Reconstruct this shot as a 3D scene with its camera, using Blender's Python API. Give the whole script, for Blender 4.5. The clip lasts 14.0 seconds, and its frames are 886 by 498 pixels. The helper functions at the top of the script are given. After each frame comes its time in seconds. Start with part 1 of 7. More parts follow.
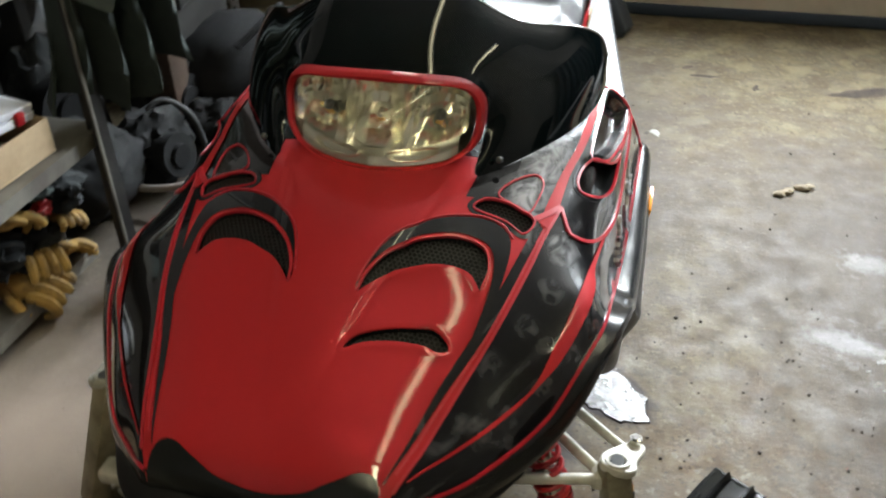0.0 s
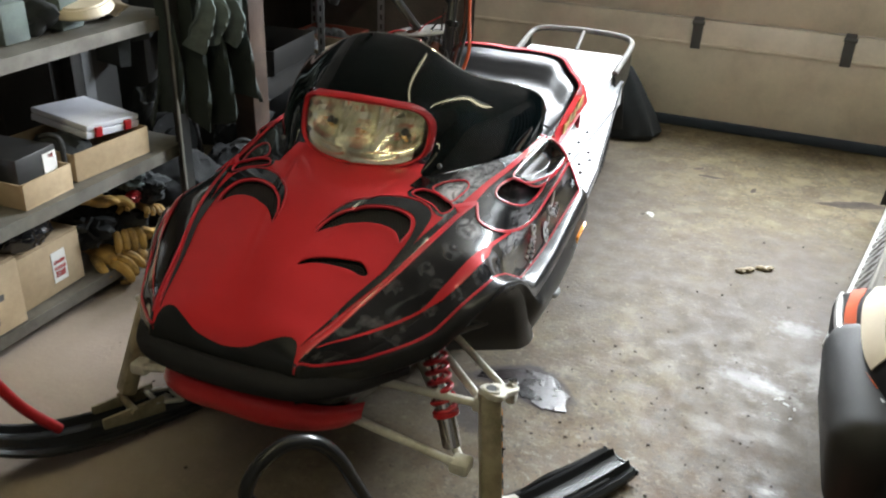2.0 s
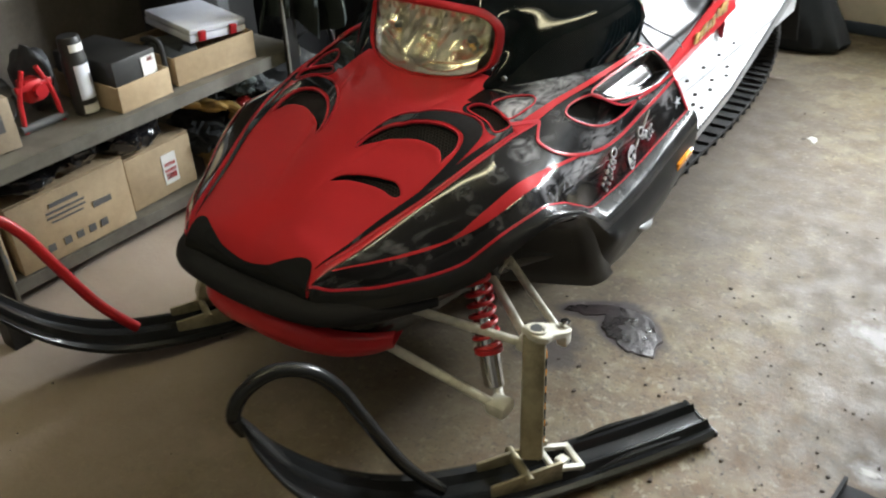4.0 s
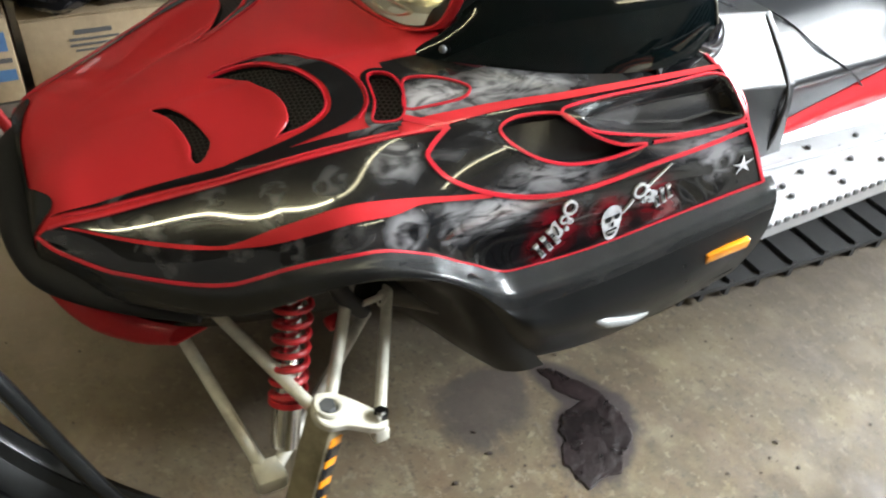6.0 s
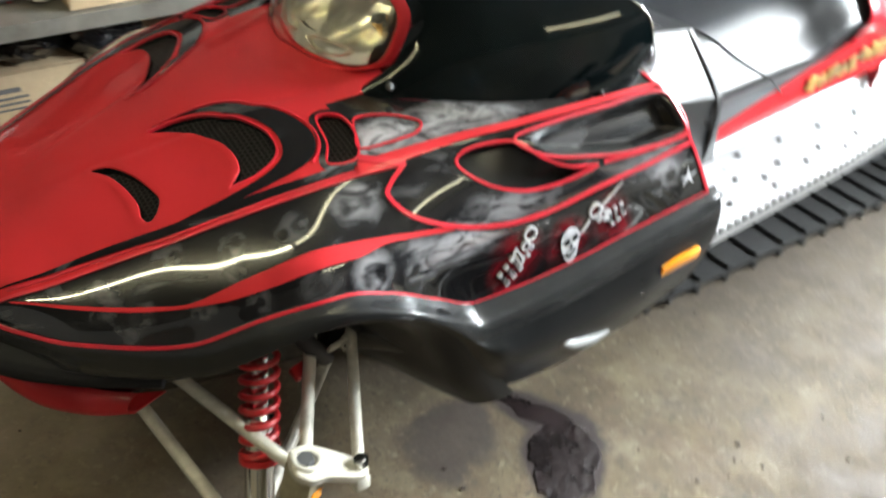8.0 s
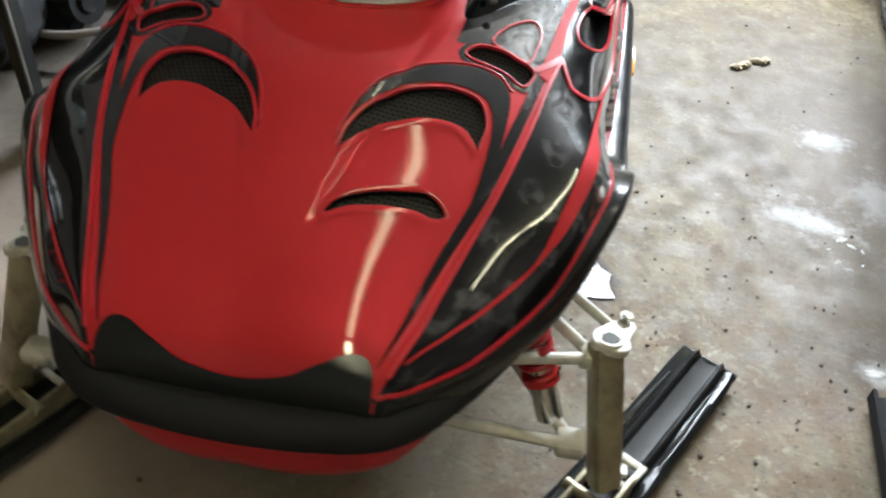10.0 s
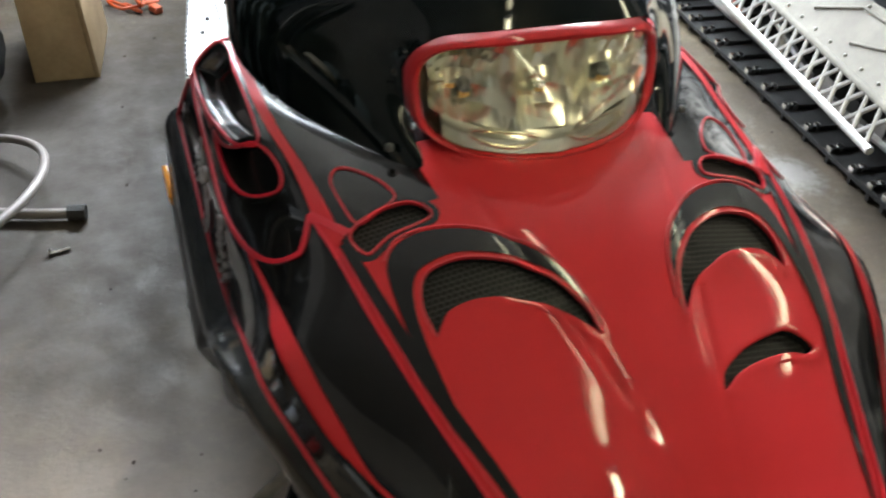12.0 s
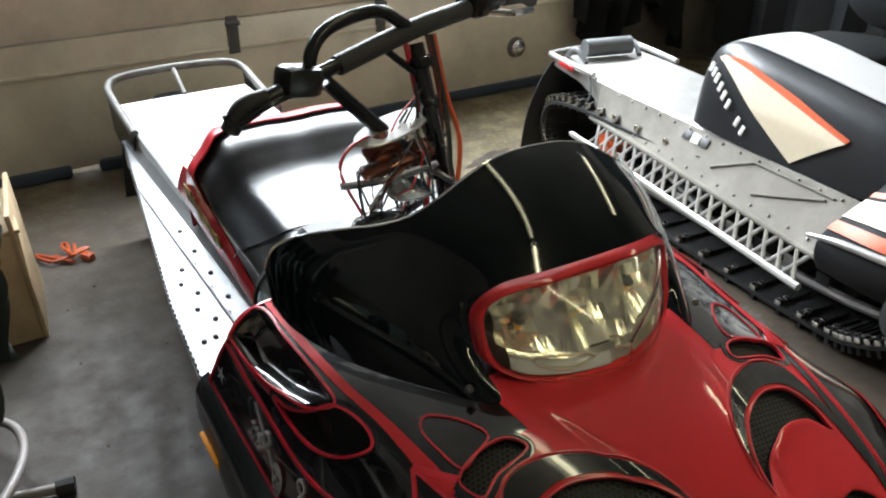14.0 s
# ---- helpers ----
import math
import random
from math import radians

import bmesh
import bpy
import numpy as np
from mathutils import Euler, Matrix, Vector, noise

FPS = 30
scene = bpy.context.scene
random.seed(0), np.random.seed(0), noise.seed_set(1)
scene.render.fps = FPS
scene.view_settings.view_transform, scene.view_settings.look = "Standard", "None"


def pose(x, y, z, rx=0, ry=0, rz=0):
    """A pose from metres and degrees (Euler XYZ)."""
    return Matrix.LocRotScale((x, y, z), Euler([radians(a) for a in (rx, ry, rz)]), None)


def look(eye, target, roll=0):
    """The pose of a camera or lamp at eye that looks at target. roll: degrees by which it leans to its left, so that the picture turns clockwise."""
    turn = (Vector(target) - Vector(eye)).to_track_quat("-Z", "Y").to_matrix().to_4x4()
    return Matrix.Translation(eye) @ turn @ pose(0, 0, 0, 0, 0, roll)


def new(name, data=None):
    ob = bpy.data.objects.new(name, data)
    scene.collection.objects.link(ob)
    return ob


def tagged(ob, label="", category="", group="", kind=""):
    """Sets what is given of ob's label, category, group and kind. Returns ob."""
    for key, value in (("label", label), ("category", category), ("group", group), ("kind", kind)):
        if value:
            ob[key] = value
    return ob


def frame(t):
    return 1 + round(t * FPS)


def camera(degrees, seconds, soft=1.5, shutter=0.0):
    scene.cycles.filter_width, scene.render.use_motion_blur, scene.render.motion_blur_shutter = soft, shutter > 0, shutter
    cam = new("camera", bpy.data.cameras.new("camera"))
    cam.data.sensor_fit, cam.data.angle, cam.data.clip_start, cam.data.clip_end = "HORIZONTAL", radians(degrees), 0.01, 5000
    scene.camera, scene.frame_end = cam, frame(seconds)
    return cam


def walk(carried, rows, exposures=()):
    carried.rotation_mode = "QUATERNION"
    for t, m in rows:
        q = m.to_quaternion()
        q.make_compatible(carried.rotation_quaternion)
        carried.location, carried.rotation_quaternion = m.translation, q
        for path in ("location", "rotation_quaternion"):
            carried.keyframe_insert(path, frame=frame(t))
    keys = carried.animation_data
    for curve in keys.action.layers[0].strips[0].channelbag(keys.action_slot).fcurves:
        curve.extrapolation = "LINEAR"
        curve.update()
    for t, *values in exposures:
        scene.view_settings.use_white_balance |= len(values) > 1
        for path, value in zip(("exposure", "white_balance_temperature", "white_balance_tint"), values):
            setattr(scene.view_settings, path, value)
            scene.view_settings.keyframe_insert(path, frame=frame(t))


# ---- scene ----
cam = camera(54.79, 14.0, soft=2.0, shutter=0.5)
ROWS = [
    (0.0, look((0.4097, 0.1604, 1.3935), (0.1718, 1.1197, 0.7128), -0.98)),
    (0.5, look((0.5014, 0.0872, 1.3943), (0.2189, 1.0349, 0.7146), 4.80)),
    (1.0, look((0.5975, -0.0891, 1.4046), (0.3015, 0.8833, 0.7666), 5.38)),
    (1.5, look((0.7167, -0.2271, 1.4448), (0.3839, 0.7710, 0.8677), 3.82)),
    (2.0, look((0.8890, -0.3059, 1.4335), (0.4946, 0.6887, 0.8900), 2.30)),
    (2.5, look((1.0113, -0.3762, 1.4213), (0.5599, 0.5885, 0.8686), -0.29)),
    (2.7, look((1.0243, -0.3978, 1.4158), (0.5553, 0.5519, 0.8517), -1.49)),
    (4.8, look((1.1144, 0.3396, 1.3386), (0.4281, 1.0328, 0.6397), -0.44)),
    (5.0, look((1.1125, 0.4197, 1.3234), (0.4052, 1.0841, 0.6175), -0.20)),
    (5.5, look((1.1429, 0.6686, 1.2894), (0.3648, 1.2052, 0.5501), 0.95)),
    (6.0, look((1.1648, 0.8746, 1.2725), (0.3607, 1.3174, 0.4997), 4.99)),
    (6.5, look((1.1857, 0.9618, 1.2599), (0.3241, 1.3652, 0.5285), 6.14)),
    (7.0, look((1.2018, 0.9715, 1.2815), (0.2539, 1.3724, 0.6644), 6.08)),
    (7.5, look((1.1923, 0.9424, 1.2768), (0.2514, 1.3473, 0.6517), 6.00)),
    (8.0, look((1.1222, 0.8229, 1.2641), (0.3501, 1.3807, 0.5343), 4.10)),
    (8.5, look((1.0374, 0.5133, 1.2875), (0.3722, 1.1239, 0.4972), -2.92)),
    (8.7, look((0.9354, 0.3215, 1.2297), (0.3841, 1.0362, 0.4390), 1.60)),
    (10.8, look((-0.0845, 0.2405, 1.2976), (-0.0446, 1.1377, 0.5017), 1.48)),
    (11.0, look((-0.1674, 0.2792, 1.2875), (-0.0934, 1.2131, 0.5375), 0.76)),
    (11.5, look((-0.3257, 0.4494, 1.2842), (-0.0797, 1.3529, 0.5337), 1.34)),
    (12.0, look((-0.4668, 0.5325, 1.2881), (-0.1174, 1.3937, 0.5289), 4.70)),
    (12.5, look((-0.6364, 0.5852, 1.3466), (-0.2840, 1.4148, 0.5545), 1.82)),
    (13.0, look((-0.6947, 0.6350, 1.4033), (-0.2049, 1.5036, 0.7358), 1.77)),
    (13.5, look((-0.6972, 0.6341, 1.4053), (-0.1751, 1.5407, 0.8174), 0.05)),
    (14.0, look((-0.7007, 0.6216, 1.4127), (-0.1531, 1.5267, 0.8462), -0.23)),
]
STOPS = [(0.0, 0.12, 6600, 9), (2.7, 0.2, 6600, 10), (4.8, 0.34, 6750, 9), (6.0, 0.6, 6650, 9), (7.0, 0.92, 6450, 8), (7.6, 0.98, 6450, 8), (8.0, 0.72, 6650, 8), (8.6, 0.46, 6700, 9), (10.8, 0.5, 6250, 9), (12.5, 0.72, 6450, 9), (13.0, 0.26, 6400, 9), (14.0, 0.15, 6500, 9)]
walk(cam, ROWS, STOPS)

# ---- light ----
world = bpy.data.worlds.new("world")
world.use_nodes = True
scene.world = world
wn = world.node_tree
sky = wn.nodes.new("ShaderNodeTexSky")
sky.sky_type, sky.sun_disc, sky.sun_elevation, sky.sun_rotation = "NISHITA", False, radians(35), radians(20)
wn.nodes["Background"].inputs[1].default_value = 0.10
wn.links.new(sky.outputs[0], wn.nodes["Background"].inputs[0])
TUBE_POWER = 54.0
WINDOW_POWER = 115.0


# ---- materials ----
def material(name, rgb, rough=0.5, metal=0.0, grain=0.0, grain_scale=60.0, stain=None, stain_scale=3.0, stain_mix=0.5, bump=0.0, bump_scale=200.0,
             coat=0.0, coat_rough=0.05, emit=None, power=0.0, rough_var=0.0, spec=0.5):
    """Procedural surface: base colour, fine grain, larger stains, relief."""
    m = bpy.data.materials.new(name)
    m.use_nodes = True
    t = m.node_tree
    b = t.nodes["Principled BSDF"]
    b.inputs["Roughness"].default_value, b.inputs["Metallic"].default_value = rough, metal
    b.inputs["Coat Weight"].default_value, b.inputs["Coat Roughness"].default_value = coat, coat_rough
    b.inputs["Specular IOR Level"].default_value = spec
    co = t.nodes.new("ShaderNodeTexCoord").outputs["Object"]
    col = t.nodes.new("ShaderNodeRGB").outputs[0]
    col.default_value = (*rgb, 1)

    def noise_tex(scale, detail=6.0, rough_in=0.6):
        n = t.nodes.new("ShaderNodeTexNoise")
        n.inputs["Scale"].default_value, n.inputs["Detail"].default_value, n.inputs["Roughness"].default_value = scale, detail, rough_in
        t.links.new(co, n.inputs["Vector"])
        return n.outputs["Fac"]

    def ramp(fac, lo, hi):
        r = t.nodes.new("ShaderNodeMapRange")
        r.inputs["From Min"].default_value, r.inputs["From Max"].default_value = lo, hi
        t.links.new(fac, r.inputs["Value"])
        return r.outputs[0]

    def mix(a, c, fac, mode="MIX"):
        x = t.nodes.new("ShaderNodeMix")
        x.data_type, x.blend_type = "RGBA", mode
        for k, v in ((0, fac), (6, a), (7, c)):
            if isinstance(v, (int, float)):
                x.inputs[k].default_value = v
            elif isinstance(v, tuple):
                x.inputs[k].default_value = (*v, 1)
            else:
                t.links.new(v, x.inputs[k])
        return x.outputs[2]

    if stain:
        f = ramp(noise_tex(stain_scale, 8.0), 0.42, 0.66)
        s = t.nodes.new("ShaderNodeMath")
        s.operation = "MULTIPLY"
        t.links.new(f, s.inputs[0])
        s.inputs[1].default_value = stain_mix
        col = mix(col, stain, s.outputs[0])
    if grain:
        f = ramp(noise_tex(grain_scale), 0.3, 0.7)
        dark = mix(col, tuple(c * (1 - grain) for c in (0.5, 0.5, 0.5)), 1.0, "MULTIPLY")
        g = t.nodes.new("ShaderNodeMath")
        g.operation = "MULTIPLY"
        t.links.new(f, g.inputs[0])
        g.inputs[1].default_value = grain
        col = mix(col, dark, g.outputs[0])
    t.links.new(col, b.inputs["Base Color"])
    if rough_var:
        r = t.nodes.new("ShaderNodeMapRange")
        t.links.new(noise_tex(14.0), r.inputs["Value"])
        r.inputs["From Min"].default_value, r.inputs["From Max"].default_value = 0.3, 0.7
        r.inputs["To Min"].default_value, r.inputs["To Max"].default_value = max(0.02, rough - rough_var), min(1, rough + rough_var)
        t.links.new(r.outputs[0], b.inputs["Roughness"])
    if bump:
        n = t.nodes.new("ShaderNodeBump")
        n.inputs["Strength"].default_value, n.inputs["Distance"].default_value = bump, 0.004
        t.links.new(noise_tex(bump_scale), n.inputs["Height"])
        t.links.new(n.outputs[0], b.inputs["Normal"])
    if emit:
        b.inputs["Emission Color"].default_value, b.inputs["Emission Strength"].default_value = (*emit, 1), power
    return m


def concrete_floor():
    m = material("concrete", (0.132, 0.103, 0.053), rough=0.72, grain=0.45, grain_scale=45, stain=(0.100, 0.078, 0.044), stain_scale=1.9, stain_mix=0.85, bump=0.35, bump_scale=70, rough_var=0.15)
    t = m.node_tree
    b = t.nodes["Principled BSDF"]
    old = b.inputs["Base Color"].links[0].from_socket
    co = t.nodes.new("ShaderNodeTexCoord").outputs["Object"]

    def layer(base, colour, scale, lo, hi, amount, detail=5.0):
        n = t.nodes.new("ShaderNodeTexNoise")
        n.inputs["Scale"].default_value, n.inputs["Detail"].default_value = scale, detail
        t.links.new(co, n.inputs["Vector"])
        r = t.nodes.new("ShaderNodeMapRange")
        r.inputs["From Min"].default_value, r.inputs["From Max"].default_value, r.inputs["To Max"].default_value = lo, hi, amount
        t.links.new(n.outputs["Fac"], r.inputs["Value"])
        x = t.nodes.new("ShaderNodeMix")
        x.data_type = "RGBA"
        t.links.new(r.outputs[0], x.inputs[0])
        t.links.new(base, x.inputs[6])
        x.inputs[7].default_value = (*colour, 1)
        return x.outputs[2]

    old = layer(old, (0.159, 0.131, 0.072), 6.0, 0.52, 0.66, 0.7)
    old = layer(old, (0.066, 0.046, 0.022), 3.1, 0.50, 0.70, 0.75, 9.0)
    old = layer(old, (0.202, 0.173, 0.101), 28.0, 0.58, 0.70, 0.35, 8.0)
    old = layer(old, (0.054, 0.043, 0.025), 16.0, 0.63, 0.74, 0.8)
    old = layer(old, (0.171, 0.129, 0.059), 4.3, 0.54, 0.68, 0.65, 7.0)
    old = layer(old, (0.132, 0.092, 0.048), 9.5, 0.58, 0.70, 0.7, 6.0)
    old = layer(old, (0.078, 0.059, 0.034), 34.0, 0.60, 0.70, 0.65, 4.0)
    old = layer(old, (0.039, 0.033, 0.022), 120.0, 0.645, 0.70, 0.8, 3.0)
    old = layer(old, (0.210, 0.173, 0.093), 33.0, 0.58, 0.63, 0.35, 8.0)
    old = layer(old, (0.066, 0.050, 0.028), 38.0, 0.60, 0.65, 0.55, 8.0)
    old = layer(old, (0.043, 0.034, 0.020), 62.0, 0.625, 0.655, 0.75, 2.0)

    # crusty paler and damp darker blotches
    old = layer(old, (0.215, 0.176, 0.100), 7.5, 0.53, 0.62, 0.55, 8.0)
    old = layer(old, (0.068, 0.050, 0.030), 5.2, 0.56, 0.66, 0.50, 8.0)
    old = layer(old, (0.26, 0.22, 0.14), 48.0, 0.60, 0.64, 0.45, 6.0)

    def patch(base, colour, at, radius, scale, lo, hi, amount):
        """Dirt, dust and painted lamplight about one spot, broken up by noise."""
        d = t.nodes.new("ShaderNodeVectorMath")
        d.operation = "DISTANCE"
        d.inputs[1].default_value = at
        t.links.new(co, d.inputs[0])
        r = t.nodes.new("ShaderNodeMapRange")
        r.inputs["From Min"].default_value, r.inputs["From Max"].default_value = radius, radius * 0.25
        t.links.new(d.outputs["Value"], r.inputs["Value"])
        n = t.nodes.new("ShaderNodeTexNoise")
        n.inputs["Scale"].default_value, n.inputs["Detail"].default_value, n.inputs["Roughness"].default_value = scale, 9.0, 0.68
        t.links.new(co, n.inputs["Vector"])
        q = t.nodes.new("ShaderNodeMapRange")
        q.inputs["From Min"].default_value, q.inputs["From Max"].default_value, q.inputs["To Max"].default_value = lo, hi, amount
        t.links.new(n.outputs["Fac"], q.inputs["Value"])
        k = t.nodes.new("ShaderNodeMath")
        k.operation = "MULTIPLY"
        t.links.new(r.outputs[0], k.inputs[0])
        t.links.new(q.outputs[0], k.inputs[1])
        x = t.nodes.new("ShaderNodeMix")
        x.data_type = "RGBA"
        t.links.new(k.outputs[0], x.inputs[0])
        t.links.new(base, x.inputs[6])
        x.inputs[7].default_value = (*colour, 1)
        return x.outputs[2]

    def spill(base, colour, at, rx, ry, turn, amount, rag=0.55, soft=0.16, scale=11.0):
        """Ragged soft-rimmed patch: soaked-in stains, and painted light and shade."""
        mp = t.nodes.new("ShaderNodeMapping")
        mp.vector_type = "TEXTURE"
        mp.inputs["Location"].default_value = (at[0], at[1], 0)
        mp.inputs["Rotation"].default_value = (0, 0, radians(turn))
        mp.inputs["Scale"].default_value = (rx, ry, 1)
        t.links.new(co, mp.inputs["Vector"])
        d = t.nodes.new("ShaderNodeVectorMath")
        d.operation = "LENGTH"
        t.links.new(mp.outputs[0], d.inputs[0])
        n = t.nodes.new("ShaderNodeTexNoise")
        n.inputs["Scale"].default_value, n.inputs["Detail"].default_value, n.inputs["Roughness"].default_value = scale, 7.0, 0.6
        t.links.new(co, n.inputs["Vector"])
        k = t.nodes.new("ShaderNodeMath")
        k.operation = "MULTIPLY_ADD"
        t.links.new(n.outputs["Fac"], k.inputs[0])
        k.inputs[1].default_value = rag * 2
        t.links.new(d.outputs["Value"], k.inputs[2])
        r = t.nodes.new("ShaderNodeMapRange")
        r.interpolation_type = "SMOOTHSTEP"
        for key, v in (("From Min", 1.0 + rag - soft), ("From Max", 1.0 + rag + soft), ("To Min", amount), ("To Max", 0.0)):
            r.inputs[key].default_value = v
        t.links.new(k.outputs[0], r.inputs["Value"])
        x = t.nodes.new("ShaderNodeMix")
        x.data_type = "RGBA"
        t.links.new(r.outputs[0], x.inputs[0])
        t.links.new(base, x.inputs[6])
        x.inputs[7].default_value = (*colour, 1)
        return x.outputs[2]

    # dusty, pinker concrete along the shelf, a lamp's pool of light painted in
    old = patch(old, (0.36, 0.30, 0.255), (-0.85, 0.75, 0), 1.5, 2.6, 0.30, 0.62, 0.8)
    old = spill(old, (0.43, 0.35, 0.295), (-0.72, 0.95), 0.50, 0.85, 0, 0.75, 0.5, 0.5, 3.0)
    # brown drip stain under the nose, with the sled's shade painted in
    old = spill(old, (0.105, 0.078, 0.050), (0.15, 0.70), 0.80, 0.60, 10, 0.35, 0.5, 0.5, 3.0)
    # dimness of the aisle behind the sled, painted as a broad dark blotch
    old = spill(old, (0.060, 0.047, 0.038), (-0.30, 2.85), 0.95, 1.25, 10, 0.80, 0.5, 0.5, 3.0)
    # brown grime between the sleds, darkened past its tone to dim the floor
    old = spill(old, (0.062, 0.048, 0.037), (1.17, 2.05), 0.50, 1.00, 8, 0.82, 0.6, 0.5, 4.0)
    # brown grime left of the tail, with the shade there painted in
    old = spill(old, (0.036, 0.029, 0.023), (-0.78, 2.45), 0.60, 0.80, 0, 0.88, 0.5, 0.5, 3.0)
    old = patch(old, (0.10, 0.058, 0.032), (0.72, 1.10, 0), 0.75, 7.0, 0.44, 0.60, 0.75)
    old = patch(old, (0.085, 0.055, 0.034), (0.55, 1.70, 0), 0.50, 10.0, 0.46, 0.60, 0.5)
    old = patch(old, (0.035, 0.026, 0.020), (0.65, 1.25, 0), 0.80, 60.0, 0.56, 0.64, 0.85)
    old = patch(old, (0.34, 0.30, 0.22), (0.62, 1.28, 0), 0.45, 34.0, 0.56, 0.62, 0.45)
    old = patch(old, (0.52, 0.51, 0.48), (1.02, 1.93, 0), 0.22, 16.0, 0.50, 0.66, 0.35)
    old = patch(old, (0.50, 0.49, 0.46), (1.10, 2.30, 0), 0.20, 14.0, 0.52, 0.66, 0.35)
    for at, rx, ry, turn, amount in (((0.980, 1.94), 0.080, 0.036, -14, 0.42), ((1.090, 2.30), 0.060, 0.040, 10, 0.30), ((1.19, 2.06), 0.060, 0.080, 20, 0.28), ((1.055, 1.47), 0.035, 0.030, 0, 0.40)):
        old = spill(old, (0.46, 0.46, 0.47), at, rx, ry, turn, amount, 0.95, 0.55, 38.0)
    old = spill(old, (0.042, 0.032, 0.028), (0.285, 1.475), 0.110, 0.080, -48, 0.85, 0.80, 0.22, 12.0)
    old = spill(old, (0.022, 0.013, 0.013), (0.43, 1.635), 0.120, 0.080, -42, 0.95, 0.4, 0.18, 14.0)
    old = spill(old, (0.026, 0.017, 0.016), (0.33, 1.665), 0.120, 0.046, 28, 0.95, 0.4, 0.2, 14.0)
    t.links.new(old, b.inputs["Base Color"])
    return m


# Pale round blots of the airbrushed pattern: place on the left flank and radius.
BLOTS = [(0.325, 1.256, 0.645, 0.042), (0.323, 1.168, 0.629, 0.027), (0.296, 1.10, 0.612, 0.022), (0.257, 1.028, 0.594, 0.026), (0.396, 1.244, 0.58, 0.034), (0.395, 1.32, 0.572, 0.038),
         (0.389, 1.164, 0.583, 0.025), (0.365, 1.10, 0.57, 0.020), (0.331, 1.04, 0.554, 0.021), (0.292, 0.98, 0.546, 0.022), (0.262, 0.936, 0.542, 0.019), (0.415, 1.736, 0.588, 0.038)]

# Soft pale clouds without hollows: place, radius, strength.
STREAKS = [((0.262, 1.335, 0.685), 0.035, 0.9), ((0.275, 1.42, 0.692), 0.040, 0.7), ((0.285, 1.48, 0.697), 0.035, 0.6), ((0.38, 1.47, 0.605), 0.032, 0.5), ((0.393, 1.38, 0.575), 0.030, 0.7),
           ((0.40, 1.72, 0.61), 0.03, 0.35), ((0.27, 1.25, 0.675), 0.022, 0.5)]


EMBLEMS = [((0.411, 1.468, 0.532), 0.050), ((0.414, 1.446, 0.503), 0.034), ((0.417, 1.556, 0.530), 0.046), ((0.417, 1.625, 0.552), 0.044), ((0.420, 1.648, 0.530), 0.032)]


